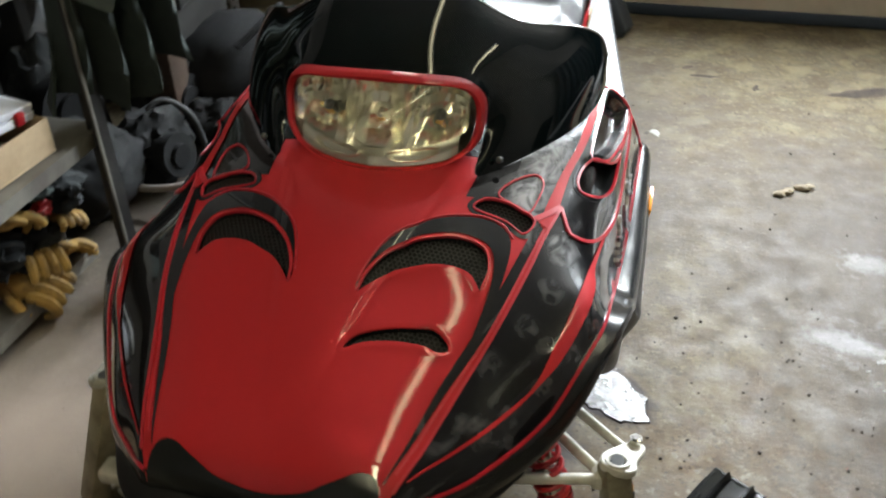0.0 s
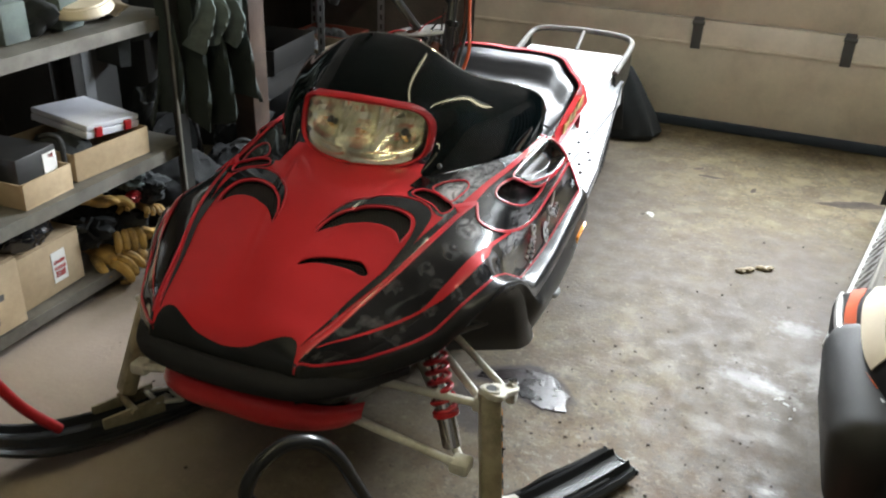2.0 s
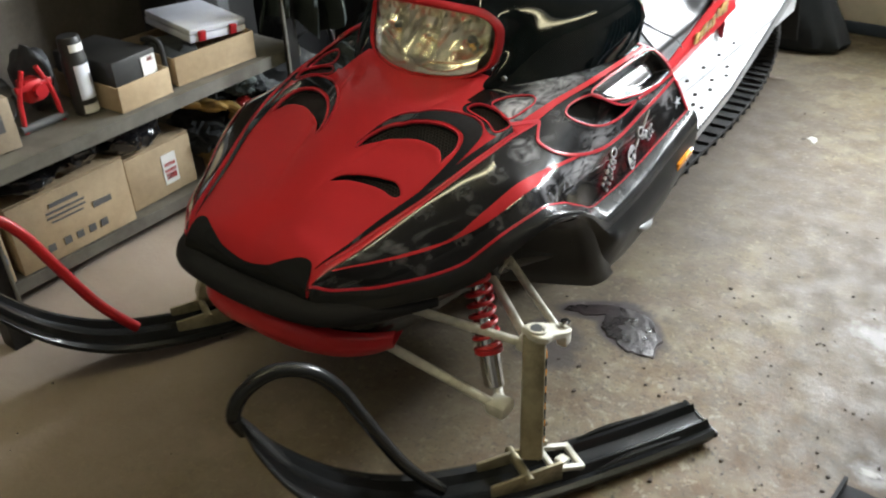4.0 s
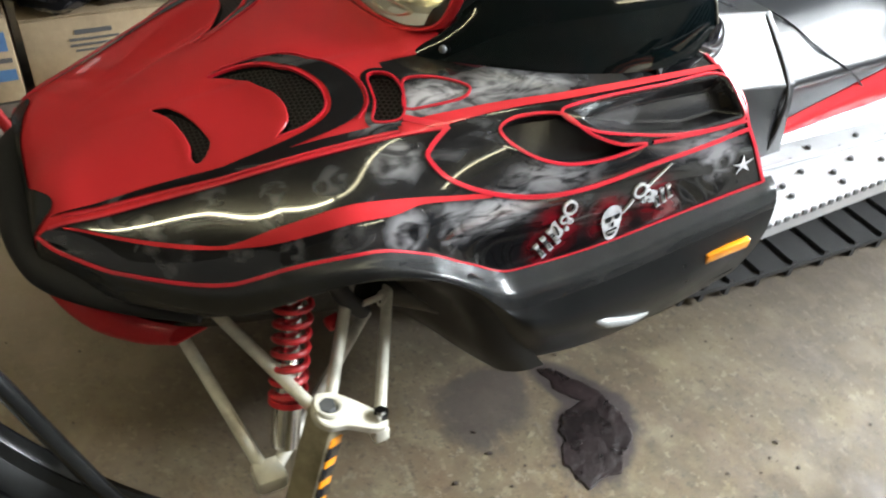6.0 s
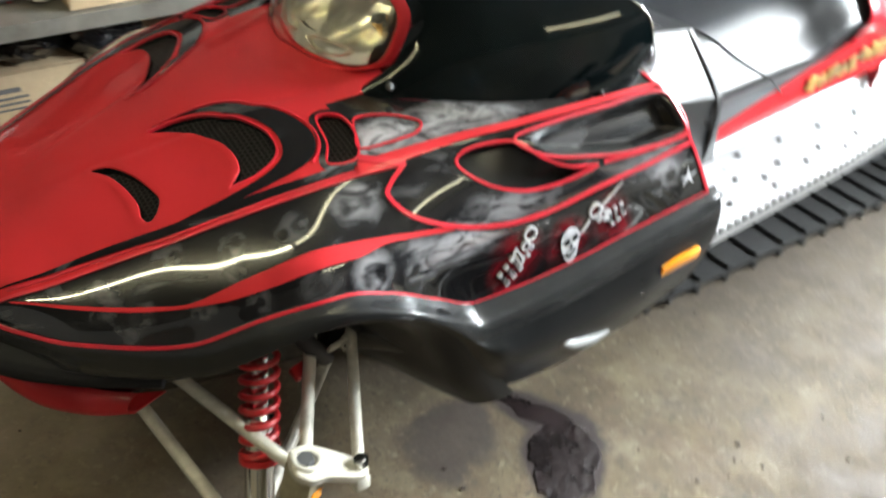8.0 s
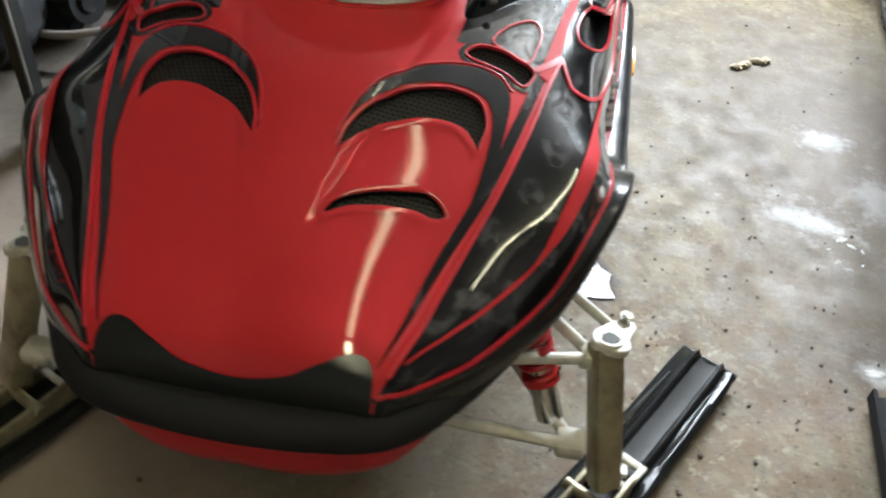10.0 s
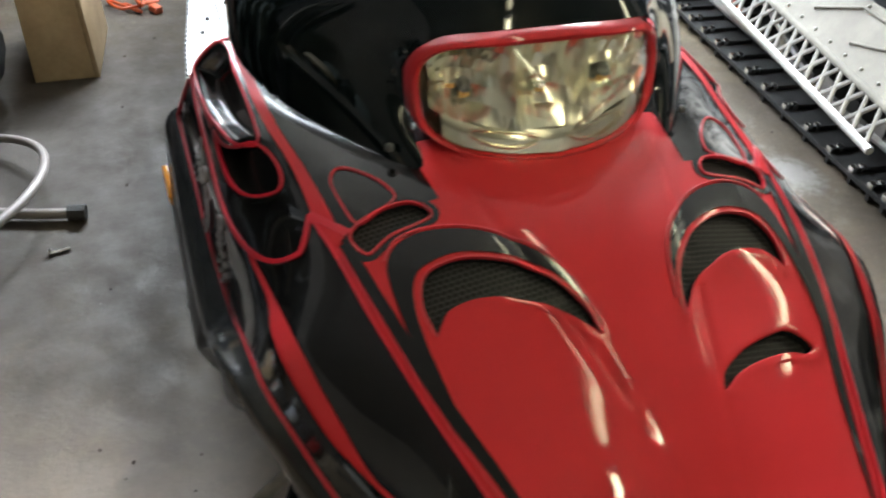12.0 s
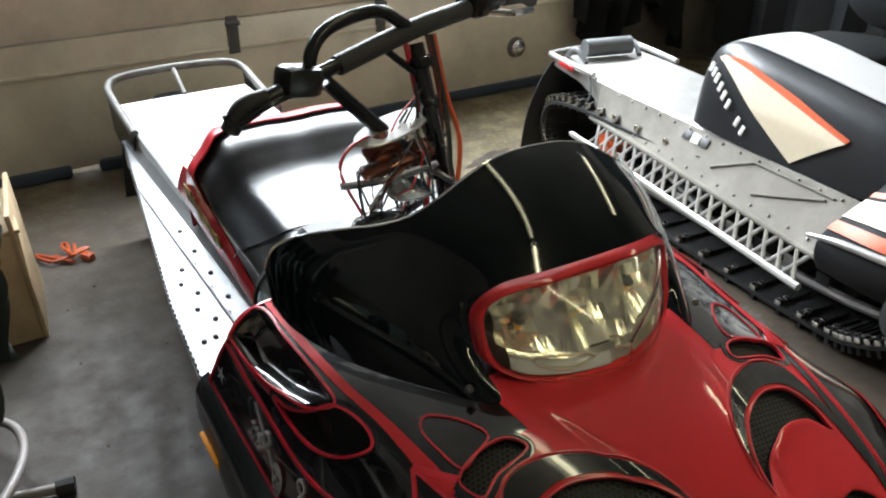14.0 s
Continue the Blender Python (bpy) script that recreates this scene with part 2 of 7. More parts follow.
def art_paint():
    """Black gloss paint with grey airbrushed smoke and pale round blots with dark hollows."""
    m = material("black_airbrushed_paint", (0.0035, 0.0035, 0.004), rough=0.20, spec=0.2, coat=1.0, coat_rough=0.03)
    t = m.node_tree
    b = t.nodes["Principled BSDF"]
    base = b.inputs["Base Color"].links[0].from_socket
    co = t.nodes.new("ShaderNodeTexCoord").outputs["Object"]

    def math_node(op, *args):
        n = t.nodes.new("ShaderNodeMath")
        n.operation = op
        for i, v in enumerate(args):
            if isinstance(v, (int, float)):
                n.inputs[i].default_value = v
            else:
                t.links.new(v, n.inputs[i])
        return n.outputs[0]

    def ramp(v, a, c, lo, hi):
        r = t.nodes.new("ShaderNodeMapRange")
        r.interpolation_type = "SMOOTHSTEP"
        for k, x in zip(("From Min", "From Max", "To Min", "To Max"), (a, c, lo, hi)):
            r.inputs[k].default_value = x
        t.links.new(v, r.inputs["Value"])
        return r.outputs[0]

    def noise_fac(vec, scale, detail, dist=0.0):
        n = t.nodes.new("ShaderNodeTexNoise")
        n.inputs["Scale"].default_value, n.inputs["Detail"].default_value, n.inputs["Distortion"].default_value = scale, detail, dist
        t.links.new(vec, n.inputs["Vector"])
        return n

    mp = t.nodes.new("ShaderNodeMapping")
    mp.inputs["Scale"].default_value = (1.0, 0.55, 1.6)
    t.links.new(co, mp.inputs["Vector"])
    smoke = ramp(noise_fac(mp.outputs[0], 9.0, 4.0, 1.6).outputs["Fac"], 0.52, 0.80, 0.0, 0.20)
    # both flanks share the pattern
    ab = t.nodes.new("ShaderNodeVectorMath")
    ab.operation = "ABSOLUTE"
    t.links.new(co, ab.inputs[0])
    wob = t.nodes.new("ShaderNodeVectorMath")
    wob.operation = "MULTIPLY_ADD"
    t.links.new(noise_fac(co, 38.0, 2.0).outputs["Color"], wob.inputs[0])
    wob.inputs[1].default_value = (0.018, 0.018, 0.018)
    t.links.new(ab.outputs[0], wob.inputs[2])

    def dist(c, squash=1.0):
        d = t.nodes.new("ShaderNodeVectorMath")
        d.operation = "DISTANCE"
        c = tuple(v + 0.009 for v in c)
        if squash != 1.0:
            m2 = t.nodes.new("ShaderNodeVectorMath")
            m2.operation = "MULTIPLY"
            t.links.new(wob.outputs[0], m2.inputs[0])
            m2.inputs[1].default_value = (1.0, squash, 1.0)
            t.links.new(m2.outputs[0], d.inputs[0])
            c = (c[0], c[1] * squash, c[2])
        else:
            t.links.new(wob.outputs[0], d.inputs[0])
        d.inputs[1].default_value = c
        return d.outputs["Value"]

    total = smoke
    cloud = noise_fac(mp.outputs[0], 30.0, 4.0, 1.0).outputs["Fac"]
    low = t.nodes.new("ShaderNodeSeparateXYZ")
    t.links.new(wob.outputs[0], low.inputs[0])
    for x, y, z, r in BLOTS:
        dome = math_node("MULTIPLY", ramp(dist((x, y, z)), 0.35 * r, 1.12 * r, 0.46 if r > 0.03 else 0.13, 0.0), ramp(cloud, 0.36, 0.62, 0.12, 1.0))
        lean = math.sin(y * 90.0)
        for dy, dz, big in ((-0.36, -0.22 + 0.10 * lean, 0.42), (0.30, -0.26 - 0.10 * lean, 0.46), (-0.05, -0.62, 0.24)):
            hollow = ramp(dist((x, y + dy * r, z + dz * r)), 0.35 * big * r, big * r, 0.04, 1.0)
            dome = math_node("MULTIPLY", dome, hollow)
        # the jaw melts into the smoke
        dome = math_node("MULTIPLY", dome, ramp(low.outputs[2], z - 1.15 * r + 0.009, z - 0.35 * r + 0.009, 0.12, 1.0))
        total = math_node("MAXIMUM", total, dome)
    for c, r, amount in STREAKS:
        total = math_node("MAXIMUM", total, math_node("MULTIPLY", ramp(dist(c, 0.38), 0.1 * r, 1.3 * r, amount, 0.0), ramp(noise_fac(mp.outputs[0], 24.0, 5.0, 2.0).outputs["Fac"], 0.35, 0.6, 0.15, 1.0)))
    sep = t.nodes.new("ShaderNodeSeparateXYZ")
    t.links.new(co, sep.inputs[0])
    total = math_node("MULTIPLY", total, ramp(sep.outputs[0], -0.02, 0.02, 0.05, 1.0))
    x = t.nodes.new("ShaderNodeMix")
    x.data_type = "RGBA"
    t.links.new(total, x.inputs[0])
    t.links.new(base, x.inputs[6])
    x.inputs[7].default_value = (0.42, 0.42, 0.44, 1)
    # deep red mist behind the silver figures
    mist = None
    for c, r in EMBLEMS:
        spot = math_node("MULTIPLY", ramp(dist(c), 0.25 * r, 1.05 * r, 1.0, 0.0), ramp(cloud, 0.36, 0.62, 0.15, 1.0))
        mist = spot if mist is None else math_node("MAXIMUM", mist, spot)
    y = t.nodes.new("ShaderNodeMix")
    y.data_type = "RGBA"
    t.links.new(mist, y.inputs[0])
    t.links.new(x.outputs[2], y.inputs[6])
    y.inputs[7].default_value = (0.15, 0.004, 0.010, 1)
    t.links.new(y.outputs[2], b.inputs["Base Color"])
    return m


def perforated():
    """Black mesh with honeycomb holes."""
    m = material("perforated_black", (0.012, 0.012, 0.013), rough=0.4, spec=0.22)
    t = m.node_tree
    b = t.nodes["Principled BSDF"]
    co = t.nodes.new("ShaderNodeTexCoord").outputs["Object"]
    # honeycomb: two interleaved rows of holes at a pitch of 7.5 mm
    flat = t.nodes.new("ShaderNodeVectorMath")
    flat.operation = "MULTIPLY"
    flat.inputs[1].default_value = (133.0, 133.0, 0.0)
    t.links.new(co, flat.inputs[0])
    gaps = []
    for shift in ((0, 0, 0), (0.5, 0.866, 0)):
        a = t.nodes.new("ShaderNodeVectorMath")
        a.operation = "ADD"
        a.inputs[1].default_value = shift
        t.links.new(flat.outputs[0], a.inputs[0])
        w = t.nodes.new("ShaderNodeVectorMath")
        w.operation = "WRAP"
        w.inputs[1].default_value, w.inputs[2].default_value = (0.5, 0.866, 0.5), (-0.5, -0.866, -0.5)
        t.links.new(a.outputs[0], w.inputs[0])
        n = t.nodes.new("ShaderNodeVectorMath")
        n.operation = "LENGTH"
        t.links.new(w.outputs[0], n.inputs[0])
        gaps.append(n.outputs["Value"])
    v = t.nodes.new("ShaderNodeMath")
    v.operation = "MINIMUM"
    t.links.new(gaps[0], v.inputs[0])
    t.links.new(gaps[1], v.inputs[1])
    r = t.nodes.new("ShaderNodeMapRange")
    r.inputs["From Min"].default_value, r.inputs["From Max"].default_value = 0.37, 0.44
    t.links.new(v.outputs[0], r.inputs["Value"])
    x = t.nodes.new("ShaderNodeMix")
    x.data_type = "RGBA"
    t.links.new(r.outputs[0], x.inputs[0])
    x.inputs[6].default_value, x.inputs[7].default_value = (0.0010, 0.0010, 0.0010, 1), (0.032, 0.032, 0.031, 1)
    t.links.new(x.outputs[2], b.inputs["Base Color"])
    bp = t.nodes.new("ShaderNodeBump")
    bp.inputs["Strength"].default_value, bp.inputs["Distance"].default_value = 0.8, 0.002
    t.links.new(r.outputs[0], bp.inputs["Height"])
    t.links.new(bp.outputs[0], b.inputs["Normal"])
    return m


RED = material("red_gloss_paint", (0.45, 0.022, 0.028), rough=0.55, spec=0.05, coat=0.55, coat_rough=0.045, grain=0.03, grain_scale=700, rough_var=0.04)
RED_LINE = material("red_pinstripe", (0.48, 0.010, 0.024), rough=0.3, coat=0.5)
ART = art_paint()
BLACK_GLOSS = material("black_gloss", (0.0090, 0.0090, 0.0105), rough=0.12, coat=0.5, rough_var=0.04)
TINT = material("smoked_windshield", (0.0024, 0.0048, 0.0054), rough=0.06, spec=0.24, coat=0.20, coat_rough=0.02, rough_var=0.02)
PLASTIC = material("black_plastic", (0.0126, 0.0135, 0.0140), rough=0.23, spec=0.33, bump=0.02, bump_scale=500, rough_var=0.03, stain=(0.014, 0.014, 0.014), stain_scale=6, stain_mix=0.3)
DULL_PLASTIC = material("dull_black_plastic", (0.0160, 0.0160, 0.0176), rough=0.7, spec=0.12, bump=0.1, bump_scale=400)
RUBBER = material("black_rubber", (0.0180, 0.0180, 0.0180), rough=0.7, bump=0.3, bump_scale=300)
PAN = material("satin_black_pan", (0.0080, 0.0090, 0.0096), rough=0.32, spec=0.17, bump=0.03, bump_scale=500, rough_var=0.05, stain=(0.016, 0.016, 0.016), stain_scale=7, stain_mix=0.4)
CONSOLE = material("grey_black_console_plastic", (0.018, 0.019, 0.020), rough=0.32, spec=0.32, bump=0.05, bump_scale=400, rough_var=0.06)
LEDGE = material("polished_ledge_plastic", (0.014, 0.015, 0.016), rough=0.20, spec=0.42, bump=0.02, bump_scale=500, rough_var=0.05, stain=(0.03, 0.03, 0.03), stain_scale=9, stain_mix=0.4)
# scuffed plastic whose bright highlight is put into the pale base colour
SCUFFED_GLINT = material("scuffed_rib_glint", (0.24, 0.25, 0.25), rough=0.42, metal=0.3, stain=(0.20, 0.20, 0.20), stain_scale=18, stain_mix=0.5)
VINYL = material("black_seat_vinyl", (0.014, 0.015, 0.017), rough=0.32, spec=0.4, bump=0.06, bump_scale=700, rough_var=0.02)
MESH = perforated()
ALU = material("brushed_aluminium", (0.62, 0.63, 0.64), rough=0.36, metal=0.9, bump=0.12, bump_scale=260, rough_var=0.1, stain=(0.55, 0.55, 0.55), stain_scale=7, stain_mix=0.2)
TUNNEL_METAL = material("pale_tunnel_aluminium", (0.78, 0.79, 0.80), rough=0.5, metal=0.30, bump=0.08, bump_scale=260, grain=0.06)
RAIL_METAL = material("grey_rail_metal", (0.30, 0.29, 0.27), rough=0.45, metal=0.3, grain=0.15)
BOARD_METAL = material("worn_board_aluminium", (0.37, 0.38, 0.39), rough=0.42, metal=0.5, bump=0.12, bump_scale=260, rough_var=0.1, stain=(0.30, 0.30, 0.29), stain_scale=7, stain_mix=0.4)
SIDE_METAL = material("matte_grey_side_plate", (0.17, 0.16, 0.14), rough=0.8, spec=0.12, stain=(0.26, 0.245, 0.215), stain_scale=10, stain_mix=0.5, grain=0.15)
BLACK_NYLON = material("black_nylon", (0.0071, 0.0076, 0.0082), rough=0.8, spec=0.2, bump=0.3, bump_scale=300, stain=(0.0096, 0.0102, 0.0108), stain_scale=9, stain_mix=0.5)
GREY_METAL = material("dull_grey_metal", (0.105, 0.10, 0.092), rough=0.5, metal=0.15, stain=(0.20, 0.19, 0.17), stain_scale=12, stain_mix=0.5, grain=0.1)
COPPER = material("coppery_metal", (0.13, 0.045, 0.035), rough=0.2, metal=0.6, stain=(0.22, 0.09, 0.05), stain_scale=30, stain_mix=0.6)
WHITE_PAINT_ARM = material("cream_painted_steel", (0.62, 0.60, 0.52), rough=0.38, stain=(0.22, 0.20, 0.15), stain_scale=24, stain_mix=0.6, grain=0.2)
SPINDLE = material("gold_grey_spindle", (0.34, 0.30, 0.20), rough=0.42, metal=0.5, stain=(0.12, 0.10, 0.06), stain_scale=20, stain_mix=0.7)
CHROME = material("bright_metal", (0.75, 0.75, 0.74), rough=0.16, metal=1.0)
AMBER = material("amber_reflector", (0.85, 0.30, 0.01), rough=0.2, coat=0.6)
CONCRETE = concrete_floor()
DOOR_PAINT = material("door_cream_paint", (0.78, 0.71, 0.58), rough=0.55, stain=(0.42, 0.38, 0.31), stain_scale=2.2, stain_mix=0.55, grain=0.12, bump=0.12, bump_scale=120)
SEAL = material("dark_blue_seal", (0.035, 0.05, 0.07), rough=0.7, bump=0.3)
WALL = material("dark_board_wall", (0.12, 0.105, 0.09), rough=0.85, stain=(0.03, 0.026, 0.022), stain_scale=2.0, stain_mix=0.7, grain=0.3, bump=0.3, bump_scale=40)
# for the unseen south wall, pale only to bounce light back
BOUNCE_WALL = material("pale_bounce_wall", (0.17, 0.155, 0.135), rough=0.85, stain=(0.13, 0.12, 0.10), stain_scale=2.0, stain_mix=0.5, grain=0.15)
CEIL = material("ceiling_board", (0.120, 0.108, 0.092), rough=0.9, stain=(0.07, 0.062, 0.052), stain_scale=1.5, stain_mix=0.5, grain=0.2)
STEEL_SHELF = material("grey_shelf_steel", (0.20, 0.19, 0.165), rough=0.5, metal=0.3, stain=(0.07, 0.06, 0.05), stain_scale=8, stain_mix=0.6, grain=0.2)
POST_STEEL = material("black_post_steel", (0.014, 0.014, 0.014), rough=0.5, spec=0.25, stain=(0.035, 0.03, 0.026), stain_scale=9, stain_mix=0.4, grain=0.2)
CARD = material("brown_cardboard", (0.46, 0.35, 0.22), rough=0.85, stain=(0.32, 0.23, 0.14), stain_scale=7, stain_mix=0.5, grain=0.2, bump=0.2, bump_scale=150)
CARD_DARK = material("dull_cardboard", (0.30, 0.24, 0.17), rough=0.85, stain=(0.18, 0.14, 0.09), stain_scale=6, stain_mix=0.6, grain=0.25, bump=0.2)
BOX_BLACK = material("black_printed_box", (0.0260, 0.0260, 0.0260), rough=0.45, grain=0.3)
PAPER = material("white_paper", (0.78, 0.77, 0.74), rough=0.7, grain=0.08)
INK = material("grey_print", (0.10, 0.10, 0.10), rough=0.8, grain=0.1)
INK_RED = material("red_print", (0.55, 0.03, 0.03), rough=0.7)
INK_BLUE = material("blue_print", (0.08, 0.20, 0.42), rough=0.7, grain=0.2)
RED_PLASTIC = material("red_plastic", (0.45, 0.015, 0.02), rough=0.4, grain=0.2)
YELLOW = material("yellow_leather", (0.46, 0.28, 0.07), rough=0.75, stain=(0.10, 0.07, 0.04), stain_scale=14, stain_mix=0.9, bump=0.4, bump_scale=60)
DARK_CLOTH = material("dark_cloth", (0.0140, 0.0168, 0.0182), rough=0.95, bump=0.6, bump_scale=300, stain=(0.0250, 0.0275, 0.0275), stain_scale=12, stain_mix=0.5)
JACKET = material("dark_green_work_cloth", (0.018, 0.026, 0.023), rough=0.95, bump=0.5, bump_scale=300, stain=(0.035, 0.045, 0.04), stain_scale=9, stain_mix=0.5)
MINT = material("pale_green_cloth", (0.13, 0.16, 0.15), rough=0.95, bump=0.6, bump_scale=200, stain=(0.05, 0.06, 0.06), stain_scale=14, stain_mix=0.6)
WOOD = material("pale_plywood", (0.48, 0.36, 0.22), rough=0.7, stain=(0.34, 0.24, 0.13), stain_scale=10, stain_mix=0.5, grain=0.2)
OLD_WOOD = material("dark_stained_wood", (0.0510, 0.0270, 0.0156), rough=0.8, stain=(0.0240, 0.0132, 0.0084), stain_scale=9, stain_mix=0.7, grain=0.3, bump=0.3, bump_scale=60)
ORANGE = material("orange_paint", (0.55, 0.085, 0.018), rough=0.4, coat=0.3, grain=0.15)
CREAM = material("cream_vinyl", (0.62, 0.54, 0.40), rough=0.5, grain=0.1, bump=0.2, bump_scale=500)
WHITE_METAL = material("white_coated_metal", (0.46, 0.455, 0.44), rough=0.35, metal=0.5, stain=(0.30, 0.29, 0.27), stain_scale=9, stain_mix=0.5, grain=0.1)
OIL = material("oil_stain", (0.010, 0.007, 0.007), rough=0.30, spec=0.9, coat=0.35, coat_rough=0.12, bump=0.35, bump_scale=110, stain=(0.022, 0.011, 0.011), stain_scale=14, stain_mix=0.8, rough_var=0.10)
OIL_DRY = material("soaked_concrete", (0.055, 0.043, 0.037), rough=0.8, spec=0.25, grain=0.35, grain_scale=40, stain=(0.13, 0.105, 0.08), stain_scale=12, stain_mix=0.7)
CHALK = material("white_powder", (0.50, 0.50, 0.49), rough=0.95, grain=0.3, stain=(0.22, 0.19, 0.15), stain_scale=22, stain_mix=0.9)
HOSE = material("grey_hose", (0.22, 0.20, 0.19), rough=0.5, stain=(0.2, 0.16, 0.15), stain_scale=20, stain_mix=0.5)
LEAF = material("dry_leaf", (0.30, 0.25, 0.17), rough=0.9, grain=0.3)
TUBE = material("fluorescent_tube", (0.9, 0.9, 0.8), rough=0.4, emit=(1.0, 0.93, 0.62), power=TUBE_POWER)
TUBE_OLD = material("aged_fluorescent_tube", (0.9, 0.9, 0.8), rough=0.4, emit=(1.0, 0.92, 0.62), power=TUBE_POWER * 0.4)
TUBE_DIM = material("failing_fluorescent_tube", (0.9, 0.9, 0.8), rough=0.4, emit=(1.0, 0.92, 0.60), power=TUBE_POWER * 0.25)
FIXTURE = material("white_fixture_enamel", (0.7, 0.7, 0.66), rough=0.4, grain=0.08)
REFLECTOR = material("lamp_reflector", (0.93, 0.92, 0.80), rough=0.17, metal=0.95, stain=(0.70, 0.66, 0.50), stain_scale=22, stain_mix=0.4)
GREY_PLASTIC = material("grey_plastic", (0.10, 0.105, 0.11), rough=0.5, grain=0.2)
BULB = material("amber_bulb", (0.75, 0.42, 0.16), rough=0.2, coat=0.4)
SILVER_INK = material("silver_airbrush", (0.55, 0.56, 0.58), rough=0.35, coat=0.4, stain=(0.25, 0.25, 0.27), stain_scale=60, stain_mix=0.7)


def glass_mat(name, tint, rough=0.02):
    m = bpy.data.materials.new(name)
    m.use_nodes = True
    b = m.node_tree.nodes["Principled BSDF"]
    b.inputs["Base Color"].default_value = (*tint, 1)
    b.inputs["Transmission Weight"].default_value, b.inputs["Roughness"].default_value, b.inputs["IOR"].default_value = 1.0, rough, 1.35
    return m


LENS = glass_mat("yellowed_lens", (1.0, 0.99, 0.94), 0.03)
CASE_CLEAR = material("milky_plastic", (0.74, 0.76, 0.84), rough=0.3, coat=0.3, grain=0.1)
PANE = glass_mat("window_pane", (0.95, 0.97, 0.97))


# ---- mesh helpers ----
def link_mesh(name, bm, mats, parent=None, label="", smooth=True):
    me = bpy.data.meshes.new(name)
    bmesh.ops.recalc_face_normals(bm, faces=bm.faces)
    bm.to_mesh(me)
    bm.free()
    for m in mats if isinstance(mats, (list, tuple)) else [mats]:
        me.materials.append(m)
    if smooth:
        me.shade_smooth()
        me.set_sharp_from_angle(angle=radians(38))
    ob = new(name, me)
    ob.parent = parent
    return tagged(ob, label)


def part(name, bm, mat, parent, label="", smooth=True):
    return link_mesh(name, bm, mat, parent, label, smooth)


def thing(name, label, category, at=(0, 0, 0), group="", kind=""):
    ob = new(name)
    ob.empty_display_size = 0.05
    ob.location = at
    return tagged(ob, label, category, group, kind)


def box(size, at=(0, 0, 0), bevel=0.004, rot=(0, 0, 0), seg=2):
    bm = bmesh.new()
    bmesh.ops.create_cube(bm, size=1)
    bmesh.ops.scale(bm, vec=size, verts=bm.verts)
    if bevel:
        bmesh.ops.bevel(bm, geom=bm.edges[:], offset=min(bevel, min(size) * 0.45), segments=seg, affect="EDGES", profile=0.5)
    bmesh.ops.transform(bm, matrix=pose(*at, *rot), verts=bm.verts)
    return bm


def merge(*bms):
    out = bmesh.new()
    for b in bms:
        me = bpy.data.meshes.new("tmp")
        b.to_mesh(me)
        out.from_mesh(me)
        bpy.data.meshes.remove(me)
        b.free()
    return out


def smooth_line(pts, n=8, closed=False):
    """Curve through the points, n steps to a span."""
    p = np.array(pts, float)
    q = np.concatenate([p[-1:], p, p[:2]]) if closed else np.concatenate([2 * p[:1] - p[1:2], p, 2 * p[-1:] - p[-2:-1]])
    out = []
    for i in range(len(p) if closed else len(p) - 1):
        a, b, c, d = q[i:i + 4]
        for s in np.arange(n) / n:
            out.append(0.5 * (2 * b + (c - a) * s + (2 * a - 5 * b + 4 * c - d) * s * s + (3 * b - a - 3 * c + d) * s ** 3))
    if not closed:
        out.append(p[-1])
    return np.array(out)


def tube(pts, radius, n=6, sides=10, closed=False, flat=1.0):
    """Pipe along a smooth line; radius may be a list, one a point."""
    line = smooth_line(pts, n, closed) if n > 1 else np.array(pts, float)
    rad = np.interp(np.linspace(0, 1, len(line)), np.linspace(0, 1, len(radius)), radius) if isinstance(radius, (list, tuple)) else [radius] * len(line)
    bm, rings, up = bmesh.new(), [], Vector((0.02, 0.05, 1)).normalized()
    for i, p in enumerate(line):
        a, b = line[i - 1 if closed or i else 0], line[(i + 1) % len(line) if closed else min(i + 1, len(line) - 1)]
        d = Vector((b - a).tolist()).normalized()
        side = d.cross(up)
        if side.length < 1e-3:
            side = d.cross(Vector((1, 0, 0)))
        side.normalize()
        over = side.cross(d)
        rings.append([bm.verts.new(Vector(p) + float(rad[i]) * (math.cos(k * math.tau / sides) * side + flat * math.sin(k * math.tau / sides) * over)) for k in range(sides)])
    for i in range(len(rings) if closed else len(rings) - 1):
        a, b = rings[i], rings[(i + 1) % len(rings)]
        for k in range(sides):
            bm.faces.new((a[k], a[(k + 1) % sides], b[(k + 1) % sides], b[k]))
    if not closed:
        bm.faces.new(rings[0][::-1])
        bm.faces.new(rings[-1])
    return bm


def sheet(rows, closed=False, thick=0.0):
    """Surface through a grid of places (rows x columns x 3); thick gives it a back and rims."""
    g = np.asarray(rows, float)
    bm = bmesh.new()
    vs = [[bm.verts.new(p) for p in r] for r in g]
    n, m = g.shape[:2]
    for i in range(n - 1):
        for j in range(m if closed else m - 1):
            k = (j + 1) % m
            quad = (vs[i][j], vs[i][k], vs[i + 1][k], vs[i + 1][j])
            if len(set(quad)) == 4:
                bm.faces.new(quad)
    bmesh.ops.remove_doubles(bm, verts=bm.verts, dist=1e-6)
    if thick:
        bmesh.ops.recalc_face_normals(bm, faces=bm.faces)
        bmesh.ops.solidify(bm, geom=bm.faces[:], thickness=thick)
    return bm


def loft_spline(guides, steps=6, across=6):
    """Dense grid through a coarse grid of places."""
    g = np.asarray(guides, float)
    g = np.stack([smooth_line(r, across) for r in g])
    return np.stack([smooth_line(g[:, j], steps) for j in range(g.shape[1])], 1)


